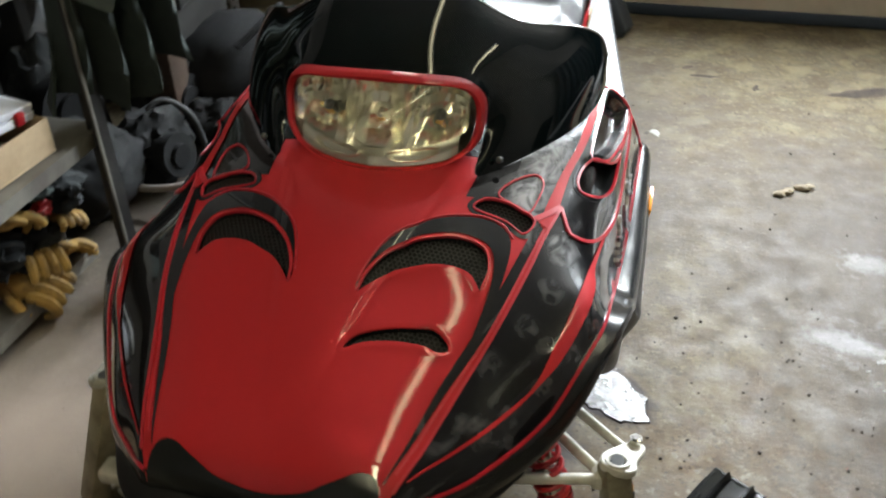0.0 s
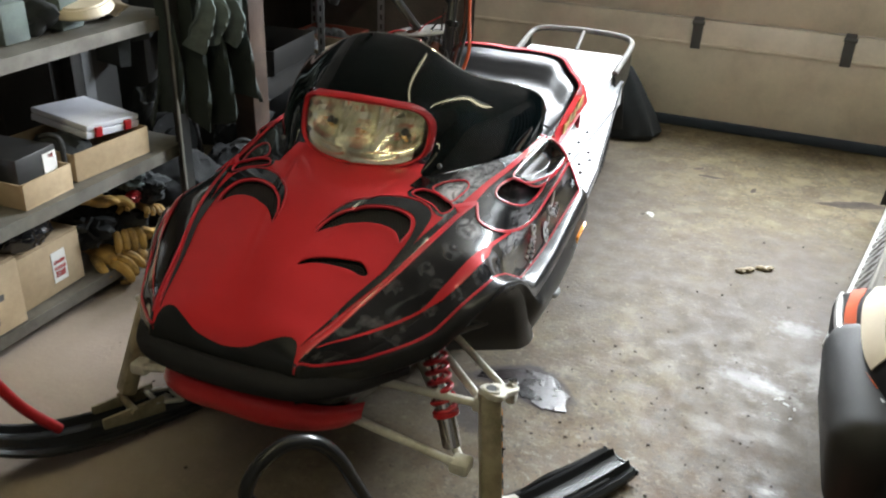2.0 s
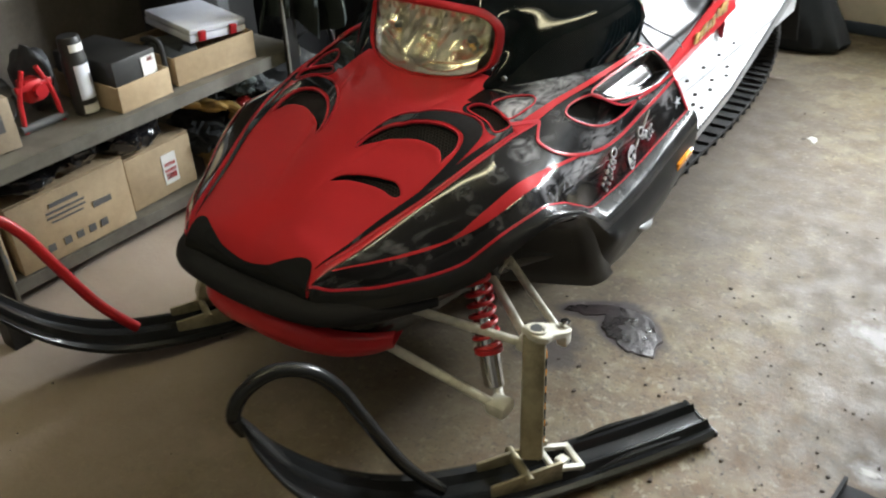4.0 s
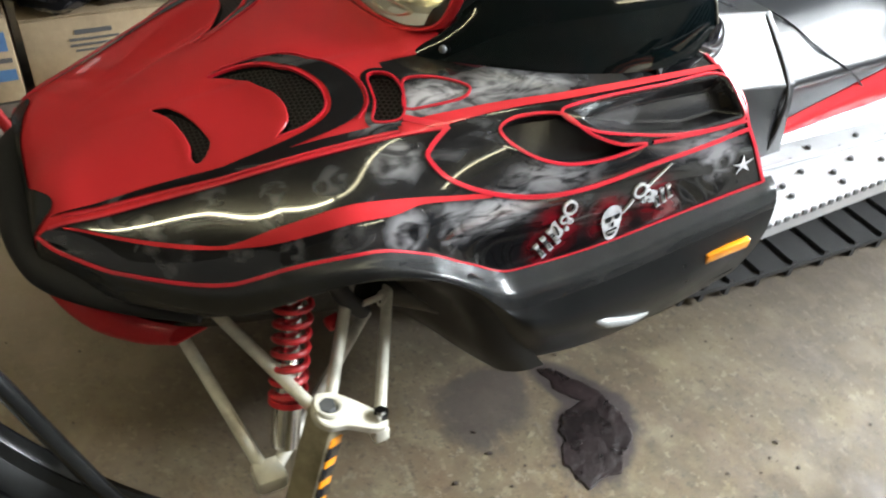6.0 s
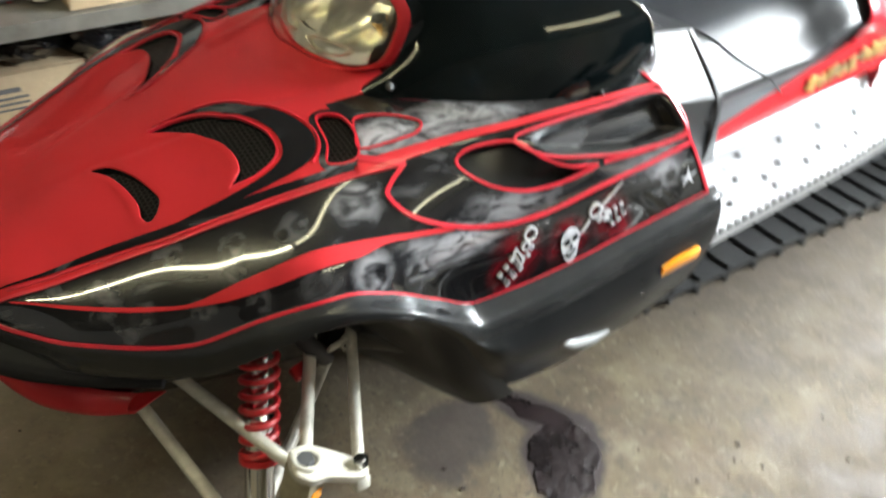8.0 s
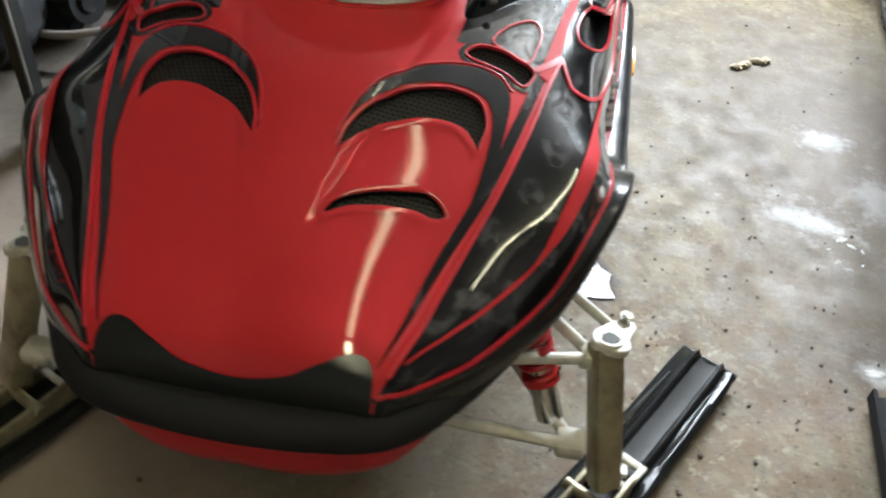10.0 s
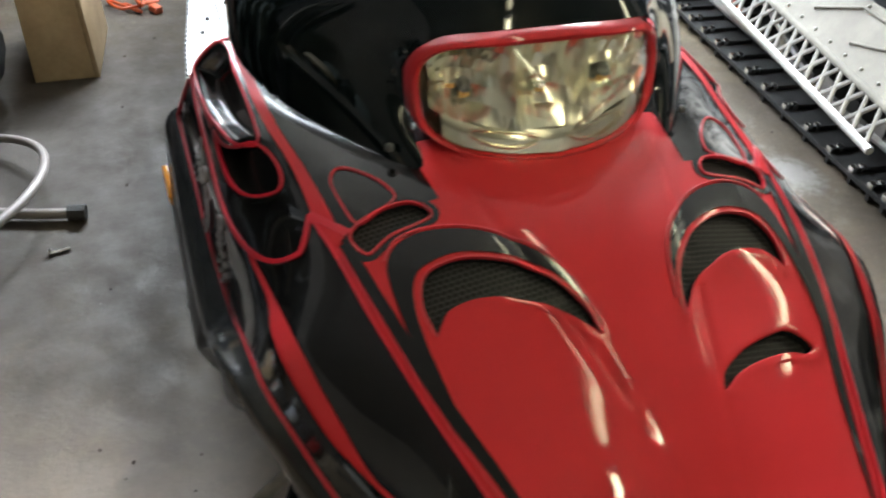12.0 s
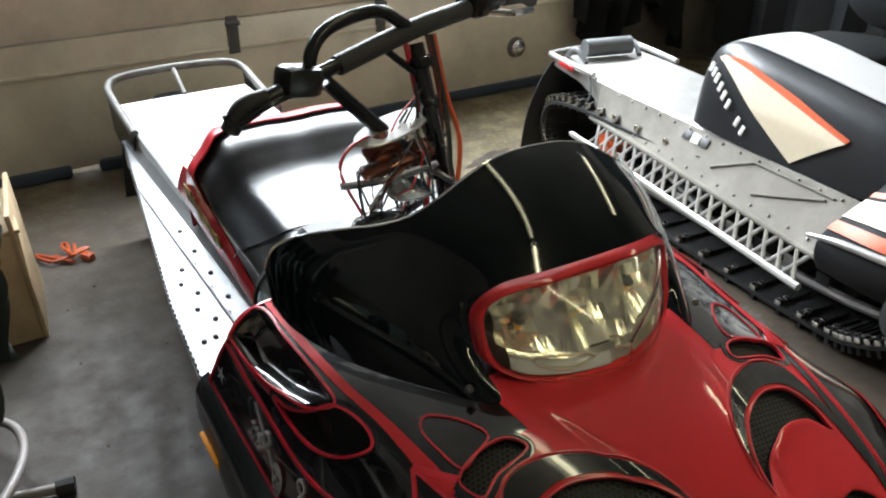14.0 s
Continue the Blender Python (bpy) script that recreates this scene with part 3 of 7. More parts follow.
def plate(outline, thick, matrix, bevel=0.002):
    """Flat plate from an outline in its own x, y; thick along its z."""
    bm = bmesh.new()
    f = bm.faces.new([bm.verts.new((x, y, 0)) for x, y in outline])
    ext = bmesh.ops.extrude_face_region(bm, geom=[f])
    bmesh.ops.translate(bm, vec=(0, 0, thick), verts=[v for v in ext["geom"] if isinstance(v, bmesh.types.BMVert)])
    bmesh.ops.recalc_face_normals(bm, faces=bm.faces)
    if bevel:
        bmesh.ops.bevel(bm, geom=[e for e in bm.edges if len(e.link_faces) == 2 and e.calc_face_angle(0) > 0.5], offset=bevel, segments=1, affect="EDGES")
    bmesh.ops.transform(bm, matrix=matrix, verts=bm.verts)
    return bm


def rod(a, b, r, sides=10):
    return tube([a, b], r, 1, sides)


def helix(a, b, radius, wire, turns, steps=14):
    a, b = Vector(a), Vector(b)
    d = (b - a).normalized()
    u = d.orthogonal().normalized()
    w = d.cross(u)
    n = int(turns * steps)
    return tube([a + (b - a) * (i / n) + radius * (math.cos(i * math.tau / steps) * u + math.sin(i * math.tau / steps) * w) for i in range(n + 1)], wire, 1, 7)


def copies(name, bm, mat, parent, places, label=""):
    """Alike pieces that share one mesh, each an object of its own under parent."""
    first = part(name, bm, mat, parent, label)
    first.matrix_basis = places[0]
    for m in places[1:]:
        o = new(name, first.data)
        o.parent, o.matrix_basis = parent, m
    return first


def lump(size, at, seed, mat_noise=0.25, squash=1.0, sub=3, freq=3.0):
    """Soft irregular body with folds."""
    bm = bmesh.new()
    bmesh.ops.create_icosphere(bm, subdivisions=sub, radius=1.0)
    off = Vector((seed * 3.7, seed * 1.3, seed * 2.1))
    for v in bm.verts:
        n = noise.noise(v.co * freq * 0.5 + off) + 0.5 * noise.noise(v.co * freq * 1.7 + off) + 0.25 * abs(noise.noise(v.co * freq * 4 + off))
        v.co *= 1 + mat_noise * n
    bmesh.ops.scale(bm, vec=(size[0] / 2, size[1] / 2, size[2] / 2 * squash), verts=bm.verts)
    bmesh.ops.translate(bm, vec=at, verts=bm.verts)
    return bm


# ---- room ----
X0, X1, Y0, Y1, TOP = -1.95, 3.3, -2.6, 4.22, 2.55


def room():
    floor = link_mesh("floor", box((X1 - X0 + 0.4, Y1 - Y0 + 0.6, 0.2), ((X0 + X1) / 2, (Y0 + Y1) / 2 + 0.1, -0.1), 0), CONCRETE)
    tagged(floor, "stained worn bare concrete garage floor, some light and shade painted in", "floor", kind="structure")
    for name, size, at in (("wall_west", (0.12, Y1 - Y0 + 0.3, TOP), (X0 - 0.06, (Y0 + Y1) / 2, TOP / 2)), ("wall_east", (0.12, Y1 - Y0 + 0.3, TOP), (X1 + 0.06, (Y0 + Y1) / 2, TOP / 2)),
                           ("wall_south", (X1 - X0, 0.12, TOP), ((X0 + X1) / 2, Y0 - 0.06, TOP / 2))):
        # the south wall stays out of view; its pale tone brightens the room
        tagged(link_mesh(name, box(size, at, 0), BOUNCE_WALL if name == "wall_south" else WALL), "unseen south wall of the garage, pale to bounce light" if name == "wall_south" else "dark stained board wall of the garage", "wall", kind="structure")
    tagged(link_mesh("ceiling", box((X1 - X0 + 0.3, Y1 - Y0 + 0.4, 0.1), ((X0 + X1) / 2, (Y0 + Y1) / 2, TOP + 0.05), 0), CEIL), "dull pale board ceiling", "ceiling", kind="structure")
    # wall round the door opening
    for name, a, b in (("wall_north", X0, -0.78), ("wall_north", 2.46, X1)):
        tagged(link_mesh(name, box((b - a, 0.14, TOP), ((a + b) / 2, Y1 + 0.07, TOP / 2), 0), WALL), "dark stained board wall beside the door", "wall", kind="structure")
    tagged(link_mesh("wall_north", box((3.24, 0.14, TOP - 2.15), (0.84, Y1 + 0.07, (TOP + 2.15) / 2), 0), WALL), "dark board wall over the door", "wall", kind="structure")


def garage_door():
    door = tagged(thing("door_1", "closed cream sectional garage door with a dark bottom seal", "garage door", (0.84, Y1, 0)), kind="structure")
    wide, high = 3.24, 0.535
    for k in range(4):
        z = 0.03 + k * high + high / 2
        if k == 3:
            # section with four panes
            n = 4
            cell = wide / n
            for s, h in ((-1, 0.10), (1, 0.10)):
                part("rail", box((wide, 0.045, h), (0, 0.03, z + s * (high / 2 - h / 2) - 0.002 * s), 0.004), DOOR_PAINT, door)
            for i in range(n + 1):
                w = 0.14 if 0 < i < n else 0.10
                part("stile", box((w, 0.043, high - 0.2), (-wide / 2 + i * cell + (0.05 if i == 0 else -0.05 if i == n else 0), 0.031, z), 0.003), DOOR_PAINT, door)
            for i in range(n):
                p = part("pane", box((cell - 0.12, 0.004, high - 0.19), (-wide / 2 + (i + 0.5) * cell, 0.035, z), 0), PANE, door, "clear glass pane")
                p.visible_shadow = False
        else:
            b = box((wide, 0.045, high - 0.006), (0, 0.03, z), 0.006)
            part("panel", b, DOOR_PAINT, door)
            part("panel_ridge", box((wide - 0.02, 0.012, 0.018), (0, 0.004, z + 0.14), 0.005), DOOR_PAINT, door)
    # the seal is torn away over one short stretch, where daylight leaks in
    for a, b in ((-wide / 2, -1.155), (-1.045, wide / 2)):
        part("bottom_seal", box((b - a, 0.05, 0.055), ((a + b) / 2, 0.018, 0.0285), 0.012), SEAL, door, "dark blue rubber seal")
    for x in (-0.41, 0.30):
        part("hinge", merge(box((0.05, 0.014, 0.16), (x, 0.002, 0.495), 0.005), rod((x - 0.03, -0.006, 0.545), (x + 0.03, -0.006, 0.545), 0.011)), GREY_PLASTIC, door, "dark steel hinge")
    ring = bmesh.new()
    bmesh.ops.create_cone(ring, cap_ends=True, segments=32, radius1=0.055, radius2=0.045, depth=0.03)
    bmesh.ops.transform(ring, matrix=pose(1.09, -0.006, 0.23, 90), verts=ring.verts)
    cover = part("lock_cover", ring, GREY_METAL, door, "round bright metal lock cover")
    dome = bmesh.new()
    bmesh.ops.create_uvsphere(dome, u_segments=24, v_segments=12, radius=0.044)
    bmesh.ops.scale(dome, vec=(1, 0.55, 1), verts=dome.verts)
    bmesh.ops.translate(dome, vec=(1.09, -0.018, 0.23), verts=dome.verts)
    part("dome", dome, CHROME, cover, "polished chrome dome")


def tube_light(x, y, z, length=2.4, glow=None):
    ob = thing("tube_light", "lit long fluorescent strip light under the ceiling", "ceiling light", (x, y, z), "tube lights")
    part("housing", box((0.11, length, 0.05), (0, 0, -0.03), 0.012), FIXTURE, ob)
    part("lit_tube", rod((0, -length / 2 + 0.03, -0.085), (0, length / 2 - 0.03, -0.085), 0.019, 12), glow or TUBE, ob, "glowing white tube")
    for e in (-1, 1):
        part("socket", box((0.04, 0.02, 0.06), (0, e * (length / 2 - 0.02), -0.07), 0.004), FIXTURE, ob)


room()
garage_door()
for lx, ly, lz, ll, glow in ((0.30, -0.25, TOP - 0.02, 1.8, TUBE), (0.30, 1.36, TOP - 0.02, 1.3, TUBE_DIM), (2.45, 1.6, TOP - 0.02, 1.3, TUBE_OLD)):
    tube_light(lx, ly, lz, ll, glow)
for i in range(4):
    lamp = bpy.data.lights.new("window_daylight", "AREA")
    lamp.shape, lamp.size, lamp.size_y, lamp.energy, lamp.color = "RECTANGLE", 0.66, 0.33, WINDOW_POWER * (0.7, 0.9, 1.2, 1.3)[i], (0.86, 0.93, 1.0)
    ob = new("window_daylight", lamp)
    ob.matrix_world = look((0.84 - 1.62 + (i + 0.5) * 0.81, Y1 + 0.07, 1.905), (0.84 - 1.62 + (i + 0.5) * 0.81, 0.0, 1.2))

# Stations along the hood (y), and for each the half profile from the middle out: x and z of five guides.
HOOD_Y = np.array([0.800, 0.812, 0.84, 0.90, 1.02, 1.10, 1.19, 1.26, 1.33, 1.40, 1.52, 1.68, 1.84])
HOOD_X = np.array([
    [0.0] * 13,
    [0.080, 0.082, 0.085, 0.095, 0.115, 0.125, 0.138, 0.146, 0.154, 0.160, 0.168, 0.172, 0.174],
    [0.158, 0.164, 0.178, 0.203, 0.238, 0.258, 0.277, 0.291, 0.306, 0.318, 0.338, 0.343, 0.345],
    [0.166, 0.175, 0.203, 0.255, 0.312, 0.344, 0.368, 0.376, 0.382, 0.388, 0.398, 0.402, 0.402],
    [0.168, 0.178, 0.210, 0.275, 0.345, 0.382, 0.408, 0.412, 0.414, 0.416, 0.424, 0.430, 0.435]])
HOOD_Z = np.array([
    [0.455, 0.508, 0.548, 0.580, 0.629, 0.657, 0.686, 0.698, 0.706, 0.712, 0.718, 0.722, 0.724],
    [0.455, 0.520, 0.555, 0.578, 0.619, 0.646, 0.678, 0.692, 0.702, 0.708, 0.714, 0.717, 0.718],
    [0.455, 0.518, 0.540, 0.558, 0.598, 0.626, 0.650, 0.663, 0.672, 0.678, 0.686, 0.692, 0.697],
    [0.450, 0.500, 0.508, 0.522, 0.556, 0.588, 0.612, 0.606, 0.598, 0.594, 0.600, 0.618, 0.634],
    [0.445, 0.490, 0.487, 0.490, 0.514, 0.548, 0.566, 0.545, 0.505, 0.470, 0.480, 0.508, 0.535]])


# Outline of the scoop in the hood's flank.
SCOOP_KNOTS = np.array([(1.488, 2.12), (1.544, 2.04), (1.656, 2.05), (1.755, 2.10), (1.78, 2.84), (1.684, 2.84), (1.592, 2.64), (1.52, 2.42), (1.488, 2.12)])
SCOOP_LINE = np.concatenate([a + (b - a) * np.linspace(0, 1, 12, endpoint=False)[:, None] for a, b in zip(SCOOP_KNOTS[:-1], SCOOP_KNOTS[1:])])


def hermite(knots, values, t):
    """Smooth curve through values at knots, without overshoot; values may have leading axes."""
    d = np.diff(values, axis=-1) / np.diff(knots)
    m = np.concatenate([d[..., :1], np.where(d[..., 1:] * d[..., :-1] > 0, 2 * d[..., 1:] * d[..., :-1] / (d[..., 1:] + d[..., :-1] + 1e-12), 0.0), d[..., -1:]], -1)
    i = np.clip(np.searchsorted(knots, t, side="right") - 1, 0, len(knots) - 2)
    h = knots[i + 1] - knots[i]
    s = (t - knots[i]) / h
    a, b = values[..., i], values[..., i + 1]
    return (a * (1 + 2 * s) * (1 - s) ** 2 + m[..., i] * h * s * (1 - s) ** 2 + b * s * s * (3 - 2 * s) + m[..., i + 1] * h * s * s * (s - 1))


def hood_point(y, v):
    """Place on the hood's half shell: y along the sled, v 0 at the middle, 2 at the shoulder, 4 at the lower trim."""
    y, v = np.broadcast_arrays(np.asarray(y, float), np.asarray(v, float))
    shape = y.shape
    y, v = y.ravel(), v.ravel()
    px, pz = hermite(HOOD_Y, HOOD_X, y), hermite(HOOD_Y, HOOD_Z, y)
    x, z = np.empty_like(y), np.empty_like(y)
    for arr, out in ((px, x), (pz, z)):
        w = np.arange(5.0)
        d = np.diff(arr, axis=0)
        m = np.concatenate([d[:1], (d[1:] + d[:-1]) / 2, d[-1:]])
        if arr is pz:
            m[0] = 0
        m[2] = m[2] * 0.75
        i = np.clip(np.floor(v).astype(int), 0, 3)
        s = v - i
        n = np.arange(len(y))
        out[:] = (arr[i, n] * (1 + 2 * s) * (1 - s) ** 2 + m[i, n] * s * (1 - s) ** 2 + arr[i + 1, n] * s * s * (3 - 2 * s) + m[i + 1, n] * s * s * (s - 1))
    # middle ridge between two valleys that run together towards the nose
    run = np.clip((y - 0.88) / 0.26, 0, 1) * np.clip((1.34 - y) / 0.12, 0, 1)
    half = 0.012 + 0.10 * np.clip((y - 0.84) / 0.4, 0, 1.2)
    z += run * (0.0040 * np.exp(-((x / half) ** 4)) - 0.0026 * np.exp(-(((x - half * 1.05) / 0.008) ** 2)))
    p = np.stack([x, y, z], -1)
    # rolled lip round the side scoop, hollow inside it
    near = (y > 1.38) & (v > 1.7) & (v < 3.3)
    if near.any():
        c = SCOOP_LINE
        d = np.sqrt(((y[near, None] - c[None, :, 0]) ** 2 + ((v[near, None] - c[None, :, 1]) * 0.11) ** 2).min(1))
        out = np.array([0.75, 0.0, 0.66])
        w = np.clip(d / 0.024, 0, 1)
        hollow = np.where(inside(SCOOP_KNOTS[:-1], y[near], v[near]), w * w * (3 - 2 * w), 0.0)
        p[near] += out * (0.005 * np.exp(-((d / 0.013) ** 2)) - 0.020 * hollow)[:, None]
    return p.reshape(*shape, 3)


def hood_end(v):
    """The hood's slanted rear edge."""
    return hermite(np.array([0.0, 2.0, 3.0, 4.0]), np.array([1.755, 1.762, 1.792, 1.832]), np.asarray(v, float))


# Shapes painted on the left half, in y and v of hood_point.
MESH_VENT = [(1.08, 0.43), (1.112, 0.47), (1.148, 0.60), (1.18, 0.82), (1.203, 1.14), (1.206, 1.36), (1.196, 1.52), (1.165, 1.635), (1.128, 1.655), (1.138, 1.57), (1.15, 1.47), (1.154, 1.3), (1.149, 1.1), (1.137, 0.92), (1.12, 0.70), (1.092, 0.52)]
CRESCENT_IN = [(1.085, 0.41), (1.117, 0.45), (1.153, 0.585), (1.186, 0.81), (1.210, 1.14), (1.213, 1.36), (1.202, 1.55), (1.168, 1.68), (1.11, 1.76), (1.02, 1.82)]
CRESCENT_OUT = [(1.09, 0.40), (1.150, 0.50), (1.192, 0.66), (1.232, 0.96), (1.252, 1.28), (1.250, 1.52), (1.228, 1.70), (1.18, 1.80), (1.10, 1.87), (1.02, 1.85)]
TRI_VENT = [(1.272, 1.24), (1.30, 1.30), (1.302, 1.54), (1.282, 1.84), (1.248, 1.80), (1.262, 1.56)]
TEAR = [(1.316, 1.38), (1.356, 1.44), (1.388, 1.60), (1.372, 1.72), (1.328, 1.75), (1.294, 1.73), (1.302, 1.54)]
BAND_LOW = [(0.836, 1.76), (0.956, 1.82), (1.072, 1.97), (1.184, 2.01), (1.272, 2.0)]
BAND_HIGH = [(0.834, 1.74), (0.96, 1.72), (1.08, 1.82), (1.192, 1.87), (1.276, 1.88)]
SIDE_TOP = [(0.83, 2.0), (0.87, 1.98), (0.948, 1.98), (1.068, 2.07), (1.18, 2.11), (1.264, 2.09), (1.335, 2.09)]
STRIPE_LOW = [(1.275, 2.09), (1.31, 2.11), (1.352, 2.03), (1.448, 1.95), (1.592, 1.97), (1.762, 2.0)]
STRIPE_HIGH = [(1.280, 1.90), (1.305, 1.89), (1.332, 1.87), (1.46, 1.845), (1.608, 1.872), (1.765, 1.91)]
LOOP = [(1.335, 2.08), (1.304, 2.32), (1.297, 2.46), (1.316, 2.72), (1.364, 2.94), (1.44, 3.10), (1.516, 3.14), (1.616, 3.10), (1.70, 3.10), (1.79, 3.06)]
BLADE_HIGH = [(0.846, 2.08), (0.928, 2.58), (0.992, 2.88), (1.032, 3.02), (1.088, 2.97), (1.152, 2.94), (1.216, 2.92), (1.28, 2.92), (1.38, 2.96)]
BLADE_LOW = [(0.850, 2.16), (0.928, 2.66), (0.992, 2.97), (1.044, 3.14), (1.084, 3.26), (1.156, 3.28), (1.224, 3.20), (1.276, 3.02), (1.37, 3.01)]
TRIM = [(0.812, 2.0), (0.830, 2.75), (0.872, 3.2), (0.912, 3.44), (0.976, 3.80), (1.016, 3.93), (1.056, 3.93), (1.116, 3.92), (1.172, 3.94), (1.24, 3.95), (1.308, 3.95), (1.396, 3.95), (1.476, 3.95), (1.612, 3.95), (1.825, 3.95)]
SIDE_VENT = [(1.40, 2.26), (1.428, 2.10), (1.484, 2.14), (1.52, 2.46), (1.568, 2.70), (1.61, 2.80), (1.544, 2.84), (1.48, 2.77), (1.428, 2.56)]
SCOOP = [(1.488, 2.12), (1.544, 2.04), (1.656, 2.05), (1.755, 2.10), (1.78, 2.84), (1.684, 2.84), (1.592, 2.64), (1.52, 2.42)]
SLIT = [(0.994, 0.53), (1.014, 0.60), (1.035, 0.90), (1.049, 1.28), (1.050, 1.42), (1.038, 1.57), (1.026, 1.62), (1.020, 1.52), (1.024, 1.34), (1.019, 1.04), (1.009, 0.76)]
NOSE_TOP = [(0.8145, 0.0), (0.8150, 0.4), (0.8175, 0.8), (0.828, 1.16), (0.841, 1.42), (0.840, 1.60), (0.826, 1.76), (0.812, 1.88), (0.804, 1.98)]
NOSE_FOOT = [(0.8015, 0.0), (0.8015, 0.4), (0.8015, 0.8), (0.8015, 1.16), (0.8015, 1.42), (0.8015, 1.60), (0.8015, 1.76), (0.8015, 1.88), (0.8015, 1.98)]


def inside(poly, y, v):
    p = np.asarray(poly)
    hit = np.zeros(np.shape(y), bool)
    for (ya, va), (yb, vb) in zip(p, np.roll(p, -1, 0)):
        cross = (va > v) != (vb > v)
        with np.errstate(divide="ignore", invalid="ignore"):
            at = ya + (v - va) * (yb - ya) / (vb - va)
        hit ^= cross & (y < at)
    return hit


def hood_shell(side, parent):
    """One half of the painted hood; the vents are sunk into it."""
    ny, nv = 300, 180
    v = np.linspace(0, 4, nv + 1)
    s = np.linspace(0, 1, ny + 1)
    yy = 0.80 + (s[:, None] ** 1.15) * (hood_end(v)[None] - 0.80)
    vv = np.broadcast_to(v, yy.shape)
    pts = hood_point(yy, vv)
    du, dv = np.gradient(pts, axis=0), np.gradient(pts, axis=1)
    nor = np.cross(dv, du)
    nor /= np.linalg.norm(nor, axis=-1, keepdims=True) + 1e-12
    nor *= np.sign(nor[..., 2:3] + 1e-9)
    smooth = {k: smooth_line(p, 8, True) for k, p in dict(mesh=MESH_VENT, tri=TRI_VENT, tear=TEAR, side=SIDE_VENT, scoop=SCOOP, slit=SLIT).items()}
    hole = np.zeros(yy.shape, bool)
    for k in ("mesh", "tri", "side", "slit"):
        if k != "slit" or side > 0:
            hole |= inside(smooth[k], yy, vv)
    gone = hole[1:, 1:] | hole[:-1, 1:] | hole[1:, :-1] | hole[:-1, :-1]
    pts[..., 0] *= side
    yc, vc = (yy[1:, 1:] + yy[:-1, :-1]) / 2, (vv[1:, 1:] + vv[:-1, :-1]) / 2
    mat = np.zeros(yc.shape, int)
    top = smooth_line(SIDE_TOP, 8)
    trim = smooth_line(TRIM, 8)
    edge = np.where(yc < 1.335, np.interp(yc, top[:, 0], top[:, 1]), 1.95)
    mat[vc > edge] = 1
    mat[(yc > 1.295) & (vc > 1.1)] = 1
    mat[(yc > 1.40)] = 1
    mat[inside(smooth["tear"], yc, vc)] = 1
    mat[yc < 0.806] = 3
    mat[(vc > np.interp(yc, trim[:, 0], trim[:, 1]))] = 3
    idx = np.arange(yy.size).reshape(yy.shape)
    quads = np.stack([idx[:-1, :-1], idx[1:, :-1], idx[1:, 1:], idx[:-1, 1:]], -1).reshape(-1, 4)
    if side < 0:
        quads = quads[:, ::-1]
    quads, mat = quads[~gone.ravel()], mat[~gone]
    me = bpy.data.meshes.new("hood_shell")
    me.from_pydata(pts.reshape(-1, 3).tolist(), [], quads.tolist())
    for m in (RED, ART, PLASTIC, PLASTIC):
        me.materials.append(m)
    me.polygons.foreach_set("material_index", mat.ravel().astype(np.int32))
    me.shade_smooth()
    ob = new("hood_shell", me)
    ob.parent = parent
    return tagged(ob, "red and black airbrushed hood half with sunk vents")


def vent(name, outline, side, depth, skin, floor_mat, parent, label):
    """Opening in the hood: a lip flush with the skin, walls going down, a floor."""
    c = smooth_line(outline, 8, True)
    p, n = on_hood(c, side, 0.0)
    d = np.roll(p, -1, 0) - np.roll(p, 1, 0)
    w = np.cross(n, d)
    w /= np.linalg.norm(w, axis=-1, keepdims=True) + 1e-12
    mid = p.mean(0)
    x, y = p @ d[0] / np.linalg.norm(d[0]), p @ w[0]
    area = np.sum(x * np.roll(y, -1) - np.roll(x, -1) * y)
    probe = on_hood(c + 1e-3 * np.stack([np.ones(len(c)), np.zeros(len(c))], 1), side, 0.0)[0] - p
    ins = inside(c, c[:, 0] + 1e-3, c[:, 1])
    turn = np.sign(np.sum(np.where(ins, 1, -1) * np.sum(probe * w, 1)))
    w = w * turn
    rows = [p - w * 0.010 + n * 0.0006, p - w * 0.004 + n * 0.0010, p + n * 0.0004, p + w * 0.0010 - n * 0.0014]
    lip = part(name, sheet(rows, True), skin, parent, label)
    part("vent_wall", sheet([p + w * 0.0008 - n * 0.0010, p + w * 0.0014 - n * depth], True), PLASTIC, lip)
    b = bmesh.new()
    ring = [b.verts.new(q) for q in p + w * 0.0008 - n * (depth - 0.001)]
    b.faces.new(ring)
    bmesh.ops.triangulate(b, faces=b.faces[:])
    part("vent_mesh", b, floor_mat, lip, "black honeycomb mesh in the opening")


def patch(low, high, side, lift=0.0020, rows=9):
    """Painted shape with crisp edges, laid on the hood between two curves."""
    a, b = smooth_line(low, 10), smooth_line(high, 10)
    n = 90

    def even(c):
        p = hood_point(c[:, 0], c[:, 1])
        d = np.concatenate([[0], np.cumsum(np.linalg.norm(np.diff(p, axis=0), axis=1))])
        return np.stack([np.interp(np.linspace(0, d[-1], n), d, c[:, k]) for k in (0, 1)], 1)

    a, b = even(a), even(b)
    return sheet([on_hood(a * (1 - k) + b * k, side, lift)[0] for k in np.linspace(0, 1, rows)])


